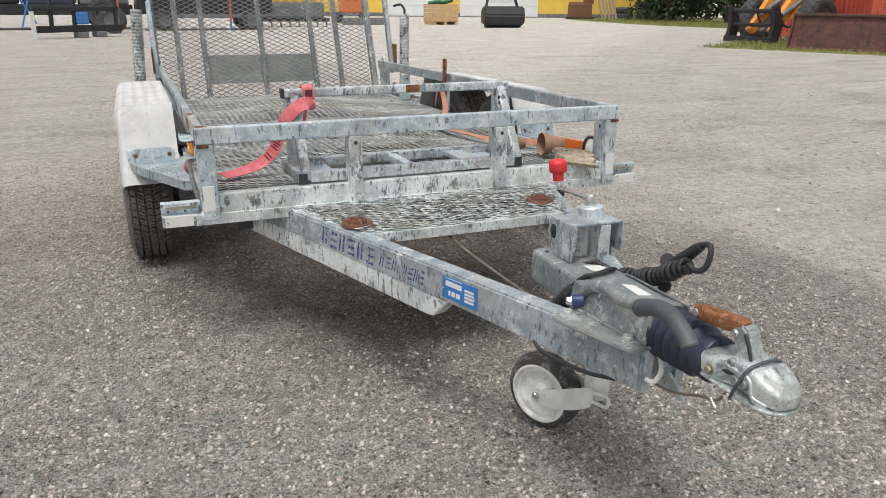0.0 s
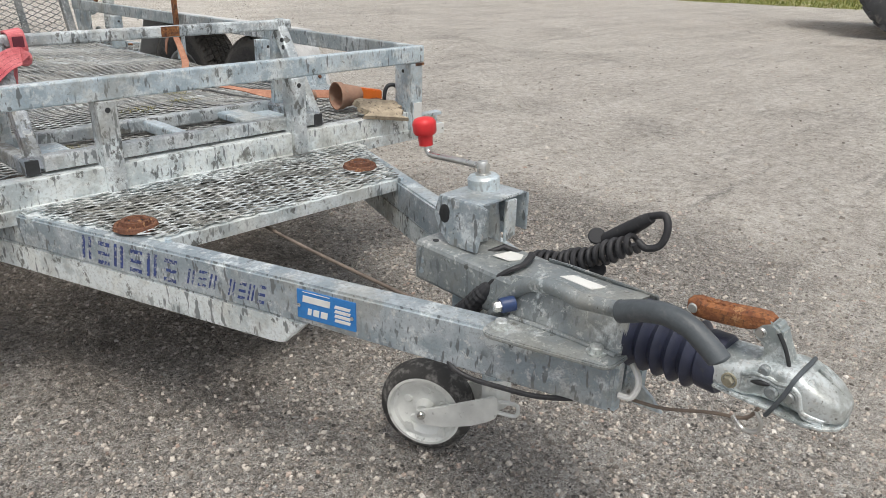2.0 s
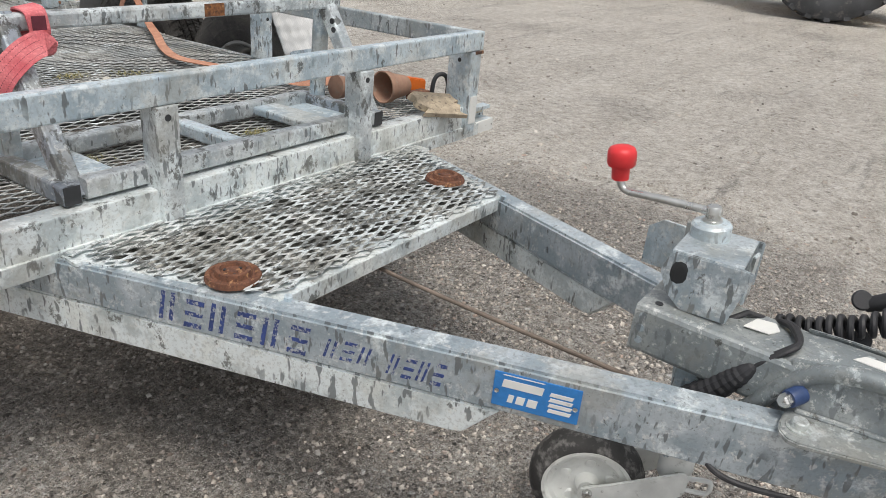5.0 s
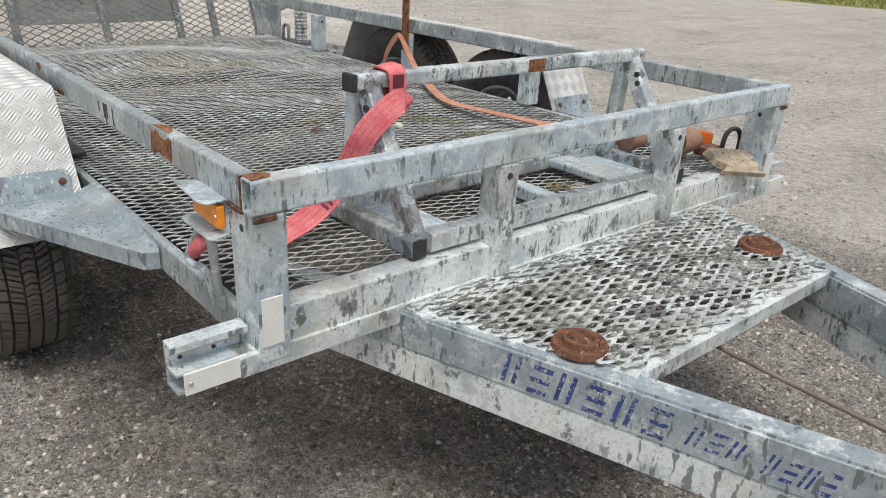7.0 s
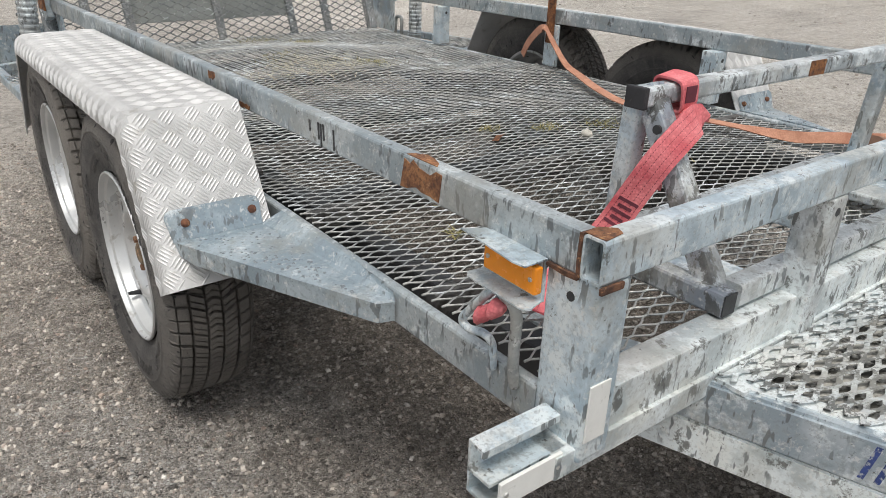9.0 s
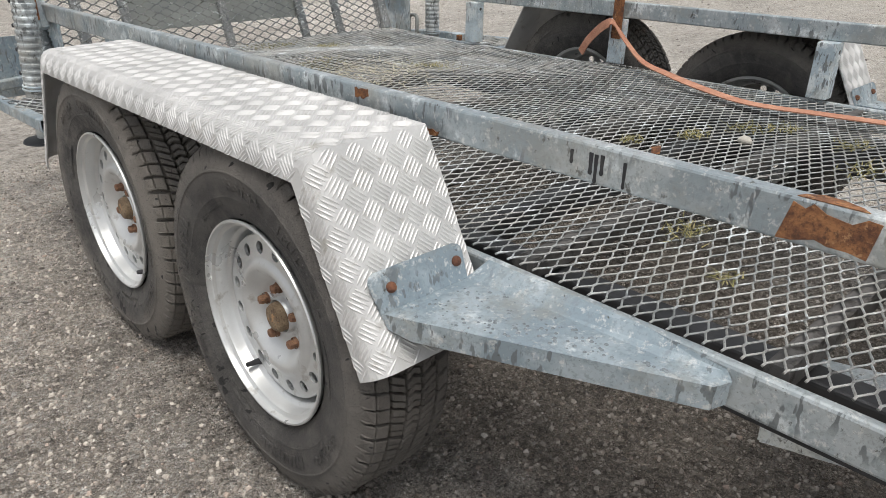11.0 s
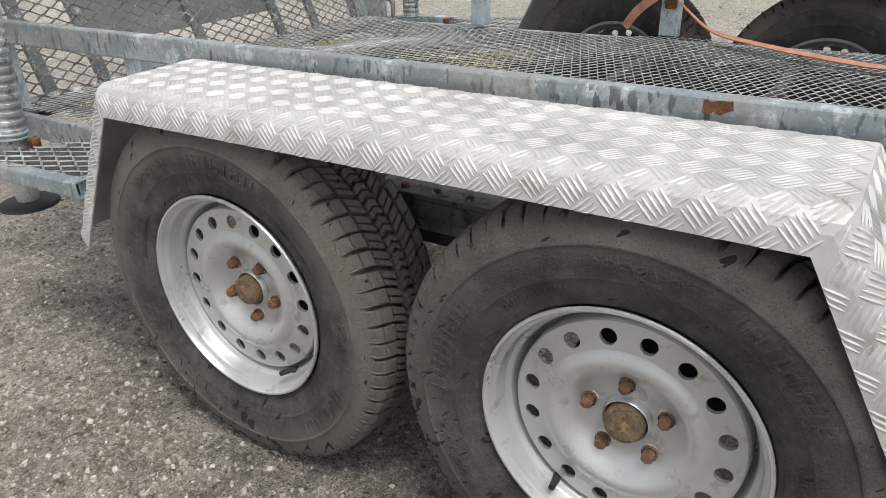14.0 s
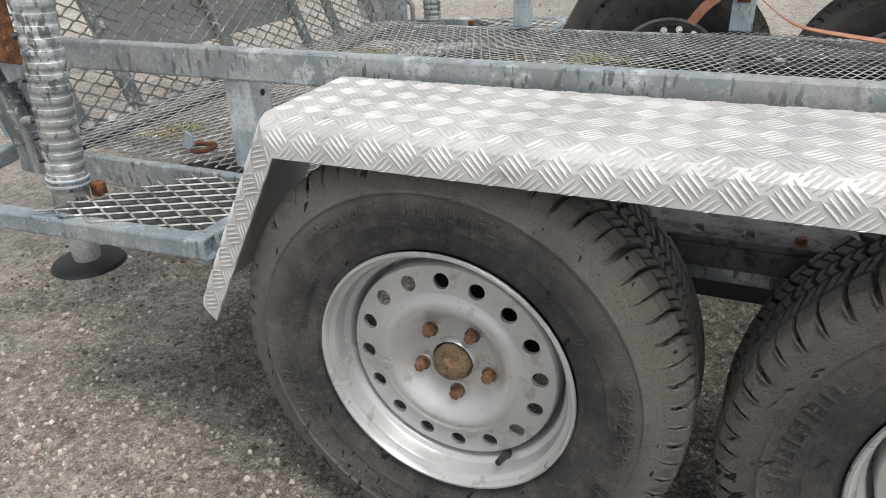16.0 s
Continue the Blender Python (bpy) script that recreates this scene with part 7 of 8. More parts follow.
    tagged(mesh_part("moss", v, f, MOSS, None, "moss and dry grass caught in the mesh floor", kind="stuff"), category="moss")
    v, f = [], []
    for _ in range(700):
        x, y = 0.62 + rng.normal(0, 0.13), 4.98 + rng.normal(0, 0.11)
        z = drop(y, Z_FLOOR) + float(floor_rise(x - 0.03, y - 3.118)) + 0.003
        a, l = rng.normal(1.2, 0.5), rng.uniform(0.02, 0.06)
        d = np.array((math.cos(a) * l, math.sin(a) * l, rng.uniform(-0.003, 0.003)))
        s = np.array((-math.sin(a), math.cos(a), 0)) * 0.0011
        p = np.array((x, y, z))
        k = len(v)
        v += [p - s, p + s, p + d]
        f.append((k, k + 1, k + 2))
    tagged(mesh_part("straw", v, f, STRAW, None, "pale dry straw lying on the mesh floor", kind="stuff"), category="straw")
    st = thing("pale_stone", (0.83, 3.885, drop(3.885, Z_FLOOR)), "small pale stone on the mesh floor", "stone")
    part("pebble", lofted([(3.87, 0.83, drop(3.88, 0.522), 0.012, 0.008), (3.877, 0.83, drop(3.88, 0.524), 0.024, 0.018), (3.89, 0.831, drop(3.88, 0.524), 0.026, 0.02), (3.9, 0.83, drop(3.88, 0.522), 0.012, 0.01)], 12, 2.2), STONE, st, smooth=True)
    lf = thing("dry_leaf", (0.62, 3.98, drop(3.98, Z_FLOOR)), "curled brown leaf on the mesh floor", "leaf")
    part("leaf", ribbon(curve([(0.6, 3.97, drop(3.98, 0.52)), (0.62, 3.98, drop(3.98, 0.527)), (0.645, 4.0, drop(3.98, 0.521))], 4), 0.02, 0.0008, Vector((0.4, -0.9, 0.3))), RUST, lf)
    hk = thing("floor_hook", (0.05, 5.5, drop(5.5, Z_FLOOR)), "small rusty shackle on the mesh floor", "shackle")
    z = drop(5.5, Z_FLOOR)
    part("shackle", swept(curve([(0.055, 5.515, z + 0.006), (0.06, 5.485, z + 0.008), (0.05, 5.462, z + 0.012), (0.03, 5.455, z + 0.012), (0.018, 5.472, z + 0.008), (0.022, 5.495, z + 0.006)]), 0.0045, 8), RUST_DARK, hk, smooth=True)
    part("tab", slabbed([(0.045, 5.54, z + 0.001), (0.03, 5.505, z + 0.001), (0.034, 5.5, z + 0.028), (0.046, 5.528, z + 0.034)], (0.003, -0.002, 0), 0.001), ZINC, hk)


STONE = plain("pale_stone", (0.55, 0.52, 0.46), 0.85, 0.0, 0.15, 60.0)

build_support_frame()
build_strap()
build_belt()
build_clutter()


# ---- the far side of the yard ----
def at_ground(x, y):
    return Vector((x, y, 0.0))


def put(ob, x, y, turn=0.0):
    """Sets a thing, built round the origin, on the ground."""
    ob.matrix_world = Matrix.Translation(at_ground(x, y)) @ pose(0, 0, 0, 0, 0, turn)
    return ob


YELLOW = plain("yellow_wall", (0.72, 0.5, 0.09), 0.8, 0.0, 0.06, 2.0, 40.0, 0.1)
DOOR_WHITE = plain("white_door", (0.7, 0.72, 0.72), 0.6, 0.0, 0.05, 2.0, 40.0, 0.1)
CONT_RED = plain("red_container_paint", (0.55, 0.1, 0.06), 0.6, 0.0, 0.15, 2.0, 60.0, 0.1, (0.25, 0.08, 0.04), (0.6, 0.72))
CONT_BLUE = plain("blue_container_paint", (0.02, 0.11, 0.28), 0.55, 0.0, 0.15, 2.0, 60.0, 0.1)
BUCKET = plain("rusty_bucket_steel", (0.13, 0.06, 0.045), 0.7, 0.2, 0.4, 3.0, 30.0, 0.4, (0.05, 0.035, 0.03), (0.5, 0.66))
MACH_ORANGE = plain("machine_orange", (0.75, 0.3, 0.05), 0.5, 0.0, 0.12, 3.0, 60.0, 0.1)
MACH_YELLOW = plain("machine_yellow", (0.75, 0.48, 0.04), 0.5, 0.0, 0.12, 3.0, 60.0, 0.1)
FAR_BLACK = plain("black_machine_paint", (0.022, 0.023, 0.026), 0.5, 0.1, 0.3, 4.0, 40.0, 0.2)
FAR_GREY = plain("grey_machine_paint", (0.16, 0.165, 0.17), 0.6, 0.1, 0.3, 4.0, 40.0, 0.2)
BOARD = plain("fresh_boards", (0.55, 0.38, 0.2), 0.85, 0.0, 0.15, 6.0, 60.0, 0.3)
BIG_TYRE = plain("machine_tyre", (0.06, 0.062, 0.066), 0.85, 0.0, 0.35, 4.0, 60.0, 0.4, (0.16, 0.15, 0.14), (0.56, 0.7))
LEAF = leafy("dark_leaves", (0.006, 0.014, 0.005), (0.035, 0.06, 0.016))
GRASS = leafy("grass_blades", (0.1, 0.14, 0.025), (0.34, 0.33, 0.1))
TURF = plain("turf", (0.19, 0.2, 0.06), 0.95, 0.0, 0.4, 1.5, 30.0, 0.6, (0.34, 0.29, 0.19), (0.5, 0.66))
BARK = plain("bark", (0.07, 0.055, 0.04), 0.9, 0.0, 0.3, 6.0, 40.0, 0.6)
SKYBLUE = plain("blue_cloth", (0.05, 0.2, 0.5), 0.7)


def big_tyre(parent, c, r, w, axis=(1, 0, 0), rim=None):
    t = part("machine_tyre", lathed([(r * 0.55, -w * 0.42), (r * 0.62, -w * 0.5), (r * 0.85, -w * 0.5), (r * 0.95, -w * 0.44), (r * 0.98, -w * 0.3), (r * 0.98, w * 0.3), (r * 0.95, w * 0.44), (r * 0.85, w * 0.5), (r * 0.62, w * 0.5), (r * 0.55, w * 0.42)], c, axis, 40), BIG_TYRE, parent, smooth=True)
    ax = Vector(axis).normalized()
    s = ax.orthogonal().normalized()
    o = ax.cross(s)
    bm = bmesh.new()
    for k in range(22):
        a = 2 * math.pi * k / 22
        for sg in (-1, 1):
            aa = a + (0.14 if sg > 0 else 0)
            d = s * math.cos(aa) + o * math.sin(aa)
            e = s * math.cos(aa + 0.12) + o * math.sin(aa + 0.12)
            beam(bm, Vector(c) + d * r * 0.975 + ax * sg * w * 0.04, Vector(c) + e * r * 0.95 + ax * sg * w * 0.47, r * 0.1, r * 0.06, up=d, soft=0.01)
    part("lug", bm, BIG_TYRE, t)
    part("machine_rim", lathed([(0, -w * 0.1), (r * 0.2, -w * 0.12), (r * 0.45, -w * 0.2), (r * 0.52, -w * 0.4), (r * 0.57, -w * 0.43), (r * 0.57, w * 0.43), (r * 0.5, w * 0.38), (r * 0.45, w * 0.2), (0, w * 0.1)], c, axis, 32), rim or FAR_GREY, t, smooth=True)


def build_container(name, x, y, turn, length, paint, label, front=True):
    root = thing(name, (0, 0, 0), label, "container")
    w, h = 2.44, 2.59
    body = part("body", boxed(-w / 2 + 0.06, w / 2 - 0.06, 0.06, length - 0.06, 0.16, h - 0.06, bevel=0.01), paint, root)
    for sx in (-1, 1):
        for yy in (0.06, length - 0.06):
            part("corner_post", boxed(sx * (w / 2) - 0.08, sx * (w / 2) + 0.08, yy - 0.08, yy + 0.08, 0.0, h, bevel=0.015), paint, root)
        for zz in (0.12, h - 0.08):
            part("side_rail", boxed(sx * (w / 2 - 0.04) - 0.05, sx * (w / 2 - 0.04) + 0.05, 0.1, length - 0.1, zz - 0.07, zz + 0.07, bevel=0.01), paint, root)
        bm = bmesh.new()
        n = int(length / 0.28)
        for k in range(n):
            box(bm, sx * (w / 2 - 0.05) - 0.03, sx * (w / 2 - 0.05) + 0.03, 0.2 + k * 0.28, 0.34 + k * 0.28, 0.2, h - 0.16, 0.008)
        part("corrugation", bm, paint, root)
    for zz in (0.12, h - 0.08):
        part("end_rail", boxed(-w / 2 + 0.05, w / 2 - 0.05, 0.0, 0.12, zz - 0.09, zz + 0.09, bevel=0.01), paint, root)
    for xx in (-0.58, 0.58):
        d = part("door", boxed(xx - 0.55, xx + 0.55, 0.0, 0.07, 0.24, h - 0.2, bevel=0.01), paint, root)
        for bx in (-0.28, 0.28):
            part("lock_bar", swept([(xx + bx, -0.05, 0.14), (xx + bx, -0.05, h - 0.12)], 0.022, 8), DOOR_WHITE, d)
            part("handle", boxed(xx + bx - 0.16, xx + bx + 0.02, -0.08, -0.05, 1.05, 1.12, bevel=0.008), FAR_GREY, d)
        part("sign", boxed(xx - 0.12, xx + 0.12, -0.012, 0.0, 0.85, 1.05, bevel=0.003), FAR_GREY, d, "small grey plate")
        for k in range(3):
            part("hinge", boxed(xx + (0.52 if xx > 0 else -0.6), xx + (0.6 if xx > 0 else -0.52), -0.02, 0.02, 0.4 + k * 0.8, 0.52 + k * 0.8, bevel=0.006), paint, d)
    return put(root, x, y, turn)


def build_loader():
    """The orange loader with its fork carriage lowered."""
    root = thing("fork_loader", (0, 0, 0), "orange loader with black fork carriage lowered on the gravel", "loader")
    car = part("fork_carriage", boxed(-0.78, 0.78, -0.05, 0.05, 0.04, 0.2, bevel=0.02), FAR_BLACK, root)
    for x in (-0.7, 0.7):
        part("upright", slabbed([(x - 0.06, -0.05, 0.05), (x - 0.06, 0.3, 0.05), (x - 0.06, 0.42, 0.5), (x - 0.06, 0.2, 0.98), (x - 0.06, 0.0, 0.98), (x - 0.06, 0.06, 0.5)], (0.12, 0, 0), 0.01), FAR_BLACK, car)
    part("cross_tube", swept([(-0.75, 0.1, 0.86), (0.75, 0.1, 0.86)], 0.06, 12), FAR_BLACK, car)
    part("cross_tube", swept([(-0.6, 0.12, 0.5), (0.6, 0.12, 0.5)], 0.05, 12), FAR_BLACK, car)
    for x in (-0.35, 0.35):
        part("lift_arm", slabbed([(x, 0.25, 0.35), (x, 0.5, 0.25), (x, 1.6, 1.35), (x, 3.0, 1.9), (x, 3.0, 2.2), (x, 1.4, 1.75)], (0.16, 0, 0), 0.015), MACH_ORANGE, root)
        part("cylinder", swept([(x + 0.25, 0.5, 0.75), (x + 0.25, 1.9, 1.5)], 0.06, 10), FAR_GREY, root)
        part("hose", swept(curve([(x + 0.3, 0.3, 0.85), (x + 0.45, 0.4, 0.5), (x + 0.4, 0.8, 0.55), (x + 0.3, 1.3, 1.2)]), 0.03, 8), FAR_BLACK, root)
    part("frame", boxed(-0.45, 0.45, 1.8, 5.0, 0.6, 1.15, bevel=0.05), MACH_ORANGE, root)
    part("bonnet", boxed(-0.6, 0.6, 3.7, 5.2, 1.15, 1.9, bevel=0.08), MACH_ORANGE, root)
    cab = part("cab", boxed(-0.65, 0.65, 2.5, 3.7, 1.15, 2.9, bevel=0.06), MACH_ORANGE, root)
    part("cab_window", boxed(-0.56, 0.56, 2.48, 2.51, 1.7, 2.7, bevel=0.01), FAR_BLACK, cab)
    for x in (-0.95, 0.95):
        for y in (1.45, 3.9):
            big_tyre(root, (x, y, 0.62), 0.62, 0.42)
    return put(root, 15.35, 16.8, -84)


def build_wheel_loader():
    root = thing("wheel_loader", (0, 0, 0), "yellow wheel loader on large dusty tyres", "loader")
    part("rear_frame", boxed(-0.6, 0.6, -2.4, 0.0, 0.75, 1.5, bevel=0.06), MACH_YELLOW, root)
    part("engine_cover", boxed(-0.85, 0.85, -2.9, -0.9, 1.5, 2.3, bevel=0.12), MACH_YELLOW, root)
    part("front_frame", boxed(-0.6, 0.6, 0.1, 2.0, 0.7, 1.5, bevel=0.06), MACH_YELLOW, root)
    cab = part("cab", boxed(-0.75, 0.75, -0.9, 0.5, 1.5, 3.1, bevel=0.08), MACH_YELLOW, root)
    for sx in (-0.76, 0.74):
        part("cab_window", boxed(sx, sx + 0.02, -0.75, 0.35, 1.9, 2.9, bevel=0.005), FAR_BLACK, cab)
    for x in (-0.5, 0.5):
        part("lift_arm", slabbed([(x - 0.1, 0.8, 1.3), (x - 0.1, 0.9, 1.8), (x - 0.1, 3.4, 0.7), (x - 0.1, 3.3, 0.4)], (0.2, 0, 0), 0.02), MACH_YELLOW, root)
    part("bucket", slabbed([(-1.25, 3.2, 0.1), (-1.25, 4.3, 0.05), (-1.25, 4.35, 0.12), (-1.25, 3.6, 0.35), (-1.25, 3.5, 1.1), (-1.25, 3.3, 1.15)], (2.5, 0, 0), 0.02), FAR_GREY, root)
    for x in (-1.0, 1.0):
        for y in (-1.6, 1.3):
            big_tyre(root, (x, y, 0.9), 0.9, 0.6, rim=MACH_YELLOW)
    return put(root, 12.75, 2.6, 194.9)


def build_bucket():
    root = thing("loader_bucket", (0, 0, 0), "wide rusty brown loader bucket lying on the grass edge", "bucket")
    shell = part("shell", slabbed([(-1.05, 0.0, 0.0), (-1.05, 0.75, 0.04), (-1.05, 0.95, 0.35), (-1.05, 0.85, 0.75), (-1.05, 0.5, 1.02), (-1.05, 0.16, 1.02)], (2.1, 0, 0), 0.02), BUCKET, root)
    part("edge", slabbed([(-1.1, -0.06, 0.0), (1.1, -0.06, 0.0), (1.1, 0.04, 0.14), (-1.1, 0.04, 0.14)], (0, 0.03, 0.01), 0.004), BUCKET, shell)
    part("top_bar", boxed(-1.08, 1.08, 0.1, 0.3, 1.0, 1.08, bevel=0.015), BUCKET, shell)
    for x in (-1.08, 1.04):
        part("side_plate", slabbed([(x, -0.05, 0.0), (x, 0.8, 0.0), (x, 1.0, 0.35), (x, 0.9, 0.78), (x, 0.52, 1.06), (x, 0.12, 1.06)], (0.04, 0, 0), 0.004), BUCKET, shell)
    put(root, 14.75, 13.5, -72)
    root.scale = (1.0, 1.0, 0.78)
    return root


def build_building():
    root = thing("workshop", (0, 0, 0), "yellow workshop building with white doors", "building")
    L, H = 24.0, 4.2
    part("wall", boxed(-L / 2, L / 2, 0.0, 9.0, 0.0, H, bevel=0.02), YELLOW, root)
    part("plinth", boxed(-L / 2 - 0.03, L / 2 + 0.03, -0.03, 9.03, 0.0, 0.25, bevel=0.01), FAR_GREY, root)
    roof = [(-L / 2 - 0.5, -0.6, H), (-L / 2 - 0.5, 4.5, H + 1.8), (-L / 2 - 0.5, 9.6, H), (-L / 2 - 0.5, 9.6, H + 0.12), (-L / 2 - 0.5, 4.5, H + 1.95), (-L / 2 - 0.5, -0.6, H + 0.12)]
    part("roof", slabbed(roof, (L + 1, 0, 0)), FAR_GREY, root)
    part("gable", slabbed([(-L / 2, 0, H), (-L / 2, 4.5, H + 1.75), (-L / 2, 9, H)], (L, 0, 0)), YELLOW, root)
    for x0, x1 in ((-7.5, -3.9), (-2.4, 2.8)):
        d = part("door", boxed(x0, x1, -0.06, 0.02, 0.05, 3.2, bevel=0.01), DOOR_WHITE, root, "white sectional door")
        n = 5
        for k in range(n):
            part("panel", boxed(x0 + 0.08, x1 - 0.08, -0.085, -0.06, 0.12 + k * 0.61, 0.66 + k * 0.61, bevel=0.01), DOOR_WHITE, d)
    for x in (-10.5, 5.5, 8.5):
        wdw = part("window", boxed(x - 0.7, x + 0.7, -0.05, 0.02, 1.4, 2.6, bevel=0.01), DOOR_WHITE, root)
        part("pane", boxed(x - 0.6, x + 0.6, -0.06, -0.05, 1.5, 2.5, bevel=0.0), FAR_BLACK, wdw)
    return put(root, 22.5, 47.0, -27)


def build_crate():
    root = thing("wooden_crate", (0, 0, 0), "pale wooden pallet crate with green wrapping on top", "crate")
    for k in range(4):
        for y in (-0.5, 0.5):
            part("board", boxed(-0.65, 0.65, y - 0.012, y + 0.012, 0.16 + k * 0.19, 0.33 + k * 0.19, bevel=0.004), BOARD, root)
        for x in (-0.64, 0.64):
            part("board", boxed(x - 0.012, x + 0.012, -0.48, 0.48, 0.16 + k * 0.19, 0.33 + k * 0.19, bevel=0.004), BOARD, root)
    for x in (-0.55, 0.0, 0.55):
        part("runner", boxed(x - 0.06, x + 0.06, -0.5, 0.5, 0.0, 0.13, bevel=0.006), BOARD, root)
    part("floor_board", boxed(-0.64, 0.64, -0.49, 0.49, 0.13, 0.16, bevel=0.004), BOARD, root)
    part("wrap", swept(curve([(-0.6, 0.1, 0.93), (-0.2, 0.0, 1.0), (0.2, 0.1, 0.98), (0.6, 0.0, 1.1)]), 0.09, 10), GRASS_GREEN, root, "green rolled net", smooth=True)
    return put(root, 13.1, 33.6, 4)


GRASS_GREEN = plain("green_net", (0.04, 0.16, 0.1), 0.8)


def build_compactor():
    root = thing("sweeper_unit", (0, 0, 0), "black sweeper attachment parked on the gravel", "attachment")
    part("drum_cover", slabbed([(-0.85, -0.4, 0.12), (-0.85, 0.4, 0.12), (-0.85, 0.45, 0.6), (-0.85, 0.25, 0.85), (-0.85, -0.3, 0.85), (-0.85, -0.48, 0.5)], (1.7, 0, 0), 0.06), FAR_BLACK, root, smooth=True)
    part("brush", lathed([(0, -0.75), (0.3, -0.75), (0.3, 0.75), (0, 0.75)], (0, 0, 0.3), (1, 0, 0), 24), BLACK, root, smooth=True)
    for x in (-0.7, 0.7):
        part("arm", beamed((x, 0.2, 0.7), (x * 0.8, 0.4, 1.25), 0.09, 0.09), FAR_BLACK, root)
    part("frame_bar", beamed((-0.75, 0.4, 1.2), (0.75, 0.4, 1.2), 0.1, 0.12), FAR_BLACK, root)
    part("marker", boxed(-0.5, 0.5, 0.3, 0.36, 1.0, 1.1, bevel=0.006), DOOR_WHITE, root)
    return put(root, 14.2, 29.4, -14)


def build_left_machines():
    root = thing("snow_blade_frame", (0, 0, 0), "black implement frame with scale board, resting on blocks", "implement")
    part("beam", boxed(-1.2, 1.3, -0.1, 0.1, 0.16, 0.34, bevel=0.02), FAR_BLACK, root)
    part("beam", boxed(-1.25, 1.25, -0.06, 0.06, 0.72, 0.84, bevel=0.02), FAR_BLACK, root)
    for x in (-0.75, -0.1, 1.15):
        part("strut", beamed((x, 0, 0.3), (x + 0.08, 0.05, 1.3), 0.08, 0.1), FAR_BLACK, root)
    for x in (0.05, 0.6):
        part("foot", boxed(x - 0.15, x + 0.15, -0.15, 0.15, 0.0, 0.16, bevel=0.02), FAR_GREY, root)
    part("scale_board", boxed(-1.36, -1.24, -0.12, -0.1, 0.0, 0.72, bevel=0.004), DOOR_WHITE, root, "white scale board")
    part("blue_wrap", boxed(-0.05, 0.3, -0.08, 0.08, 0.36, 0.7, bevel=0.04), SKYBLUE, root, "blue rope bundle")
    for a, b in (((-1.4, 0.3, 0.3), (-0.9, 0.4, 1.5)), ((-1.0, 0.3, 0.4), (-1.5, 0.4, 1.4))):
        part("rod", swept([a, b], 0.025, 8), SKYBLUE, root)
    put(root, -1.6, 24.6, 32)
    mm = thing("parked_machine", (0, 0, 0), "dark machine parked behind the implement frame", "machine")
    part("chassis", boxed(-3.0, 3.0, -1.0, 1.0, 0.5, 0.85, bevel=0.04), FAR_BLACK, mm)
    part("hood", boxed(-2.9, -0.6, -0.9, 0.9, 0.85, 2.0, bevel=0.1), FAR_BLACK, mm)
    part("cab", slabbed([(-0.5, -0.9, 0.85), (1.2, -0.9, 0.85), (1.0, -0.85, 2.6), (-0.3, -0.85, 2.6)], (0, 1.75, 0), 0.05), NAVY, mm)
    part("deck", boxed(1.3, 2.9, -0.9, 0.9, 0.85, 1.2, bevel=0.05), FAR_GREY, mm)
    for x in (-2.0, 2.0):
        for y in (-0.9, 0.9):
            big_tyre(mm, (x, y, 0.55), 0.55, 0.36, (0, 1, 0))
    put(mm, -3.2, 31.5, 6)
    w = thing("stored_wheel", (0, 0, 0), "black spare wheel leaning behind the implement", "wheel")
    big_tyre(w, (0, 0, 0.42), 0.42, 0.26, (0.2, 1, 0))
    put(w, -0.75, 27.2)
    m = thing("parked_pickup", (0, 0, 0), "dark grey flatbed vehicle parked at the yard's edge", "vehicle")
    part("body", boxed(-2.3, 2.3, -0.9, 0.9, 0.55, 1.15, bevel=0.1), FAR_BLACK, m)
    part("cab", slabbed([(-1.0, -0.82, 1.15), (1.2, -0.82, 1.15), (0.8, -0.72, 1.8), (-0.7, -0.72, 1.8)], (0, 1.5, 0), 0.05), FAR_BLACK, m)
    part("sill", boxed(-1.6, 1.6, -0.88, -0.8, 0.42, 0.56, bevel=0.02), FAR_GREY, m)
    for x in (-1.5, 1.5):
        for y in (-0.8, 0.8):
            big_tyre(m, (x, y, 0.36), 0.36, 0.24, (0, 1, 0))
    put(m, 2.3, 29.9, 4)
    for x, y in ((-0.57, 27.2), (3.07, 28.7)):
        p = thing("marker_pole", (0, 0, 0), "red pole with a pale blue foot", "pole")
        part("shaft", beamed((0, 0, 0.3), (0.05, 0, 2.0), 0.09, 0.07), CONT_RED, p)
        part("foot", beamed((0, 0, 0.0), (0, 0, 0.3), 0.08, 0.07), SKYBLUE, p, "pale blue foot")
        put(p, x, y)
    g = thing("grey_implement", (0, 0, 0), "grey steel implement with toothed bar", "implement")
    part("body", boxed(-1.4, 1.4, -0.4, 0.4, 0.35, 0.95, bevel=0.05), FAR_GREY, g)
    part("frame", boxed(-1.6, 1.6, -0.5, -0.4, 0.2, 0.35, bevel=0.02), FAR_BLACK, g)
    for k in range(9):
        part("tooth", beamed((-1.5 + k * 0.37, -0.45, 0.3), (-1.5 + k * 0.37, -0.6, 0.0), 0.06, 0.05), FAR_BLACK, g)
    part("guard", boxed(-1.2, 1.2, -0.35, 0.35, 0.95, 1.15, bevel=0.04), MACH_YELLOW, g, "yellow guard")
    put(g, 5.9, 32.6, -8)
    o = thing("orange_machine", (0, 0, 0), "orange tracked machine at the yard's edge", "machine")
    part("hood", boxed(-0.55, 0.55, -0.8, 0.8, 0.45, 1.5, bevel=0.1), ORANGE, o)
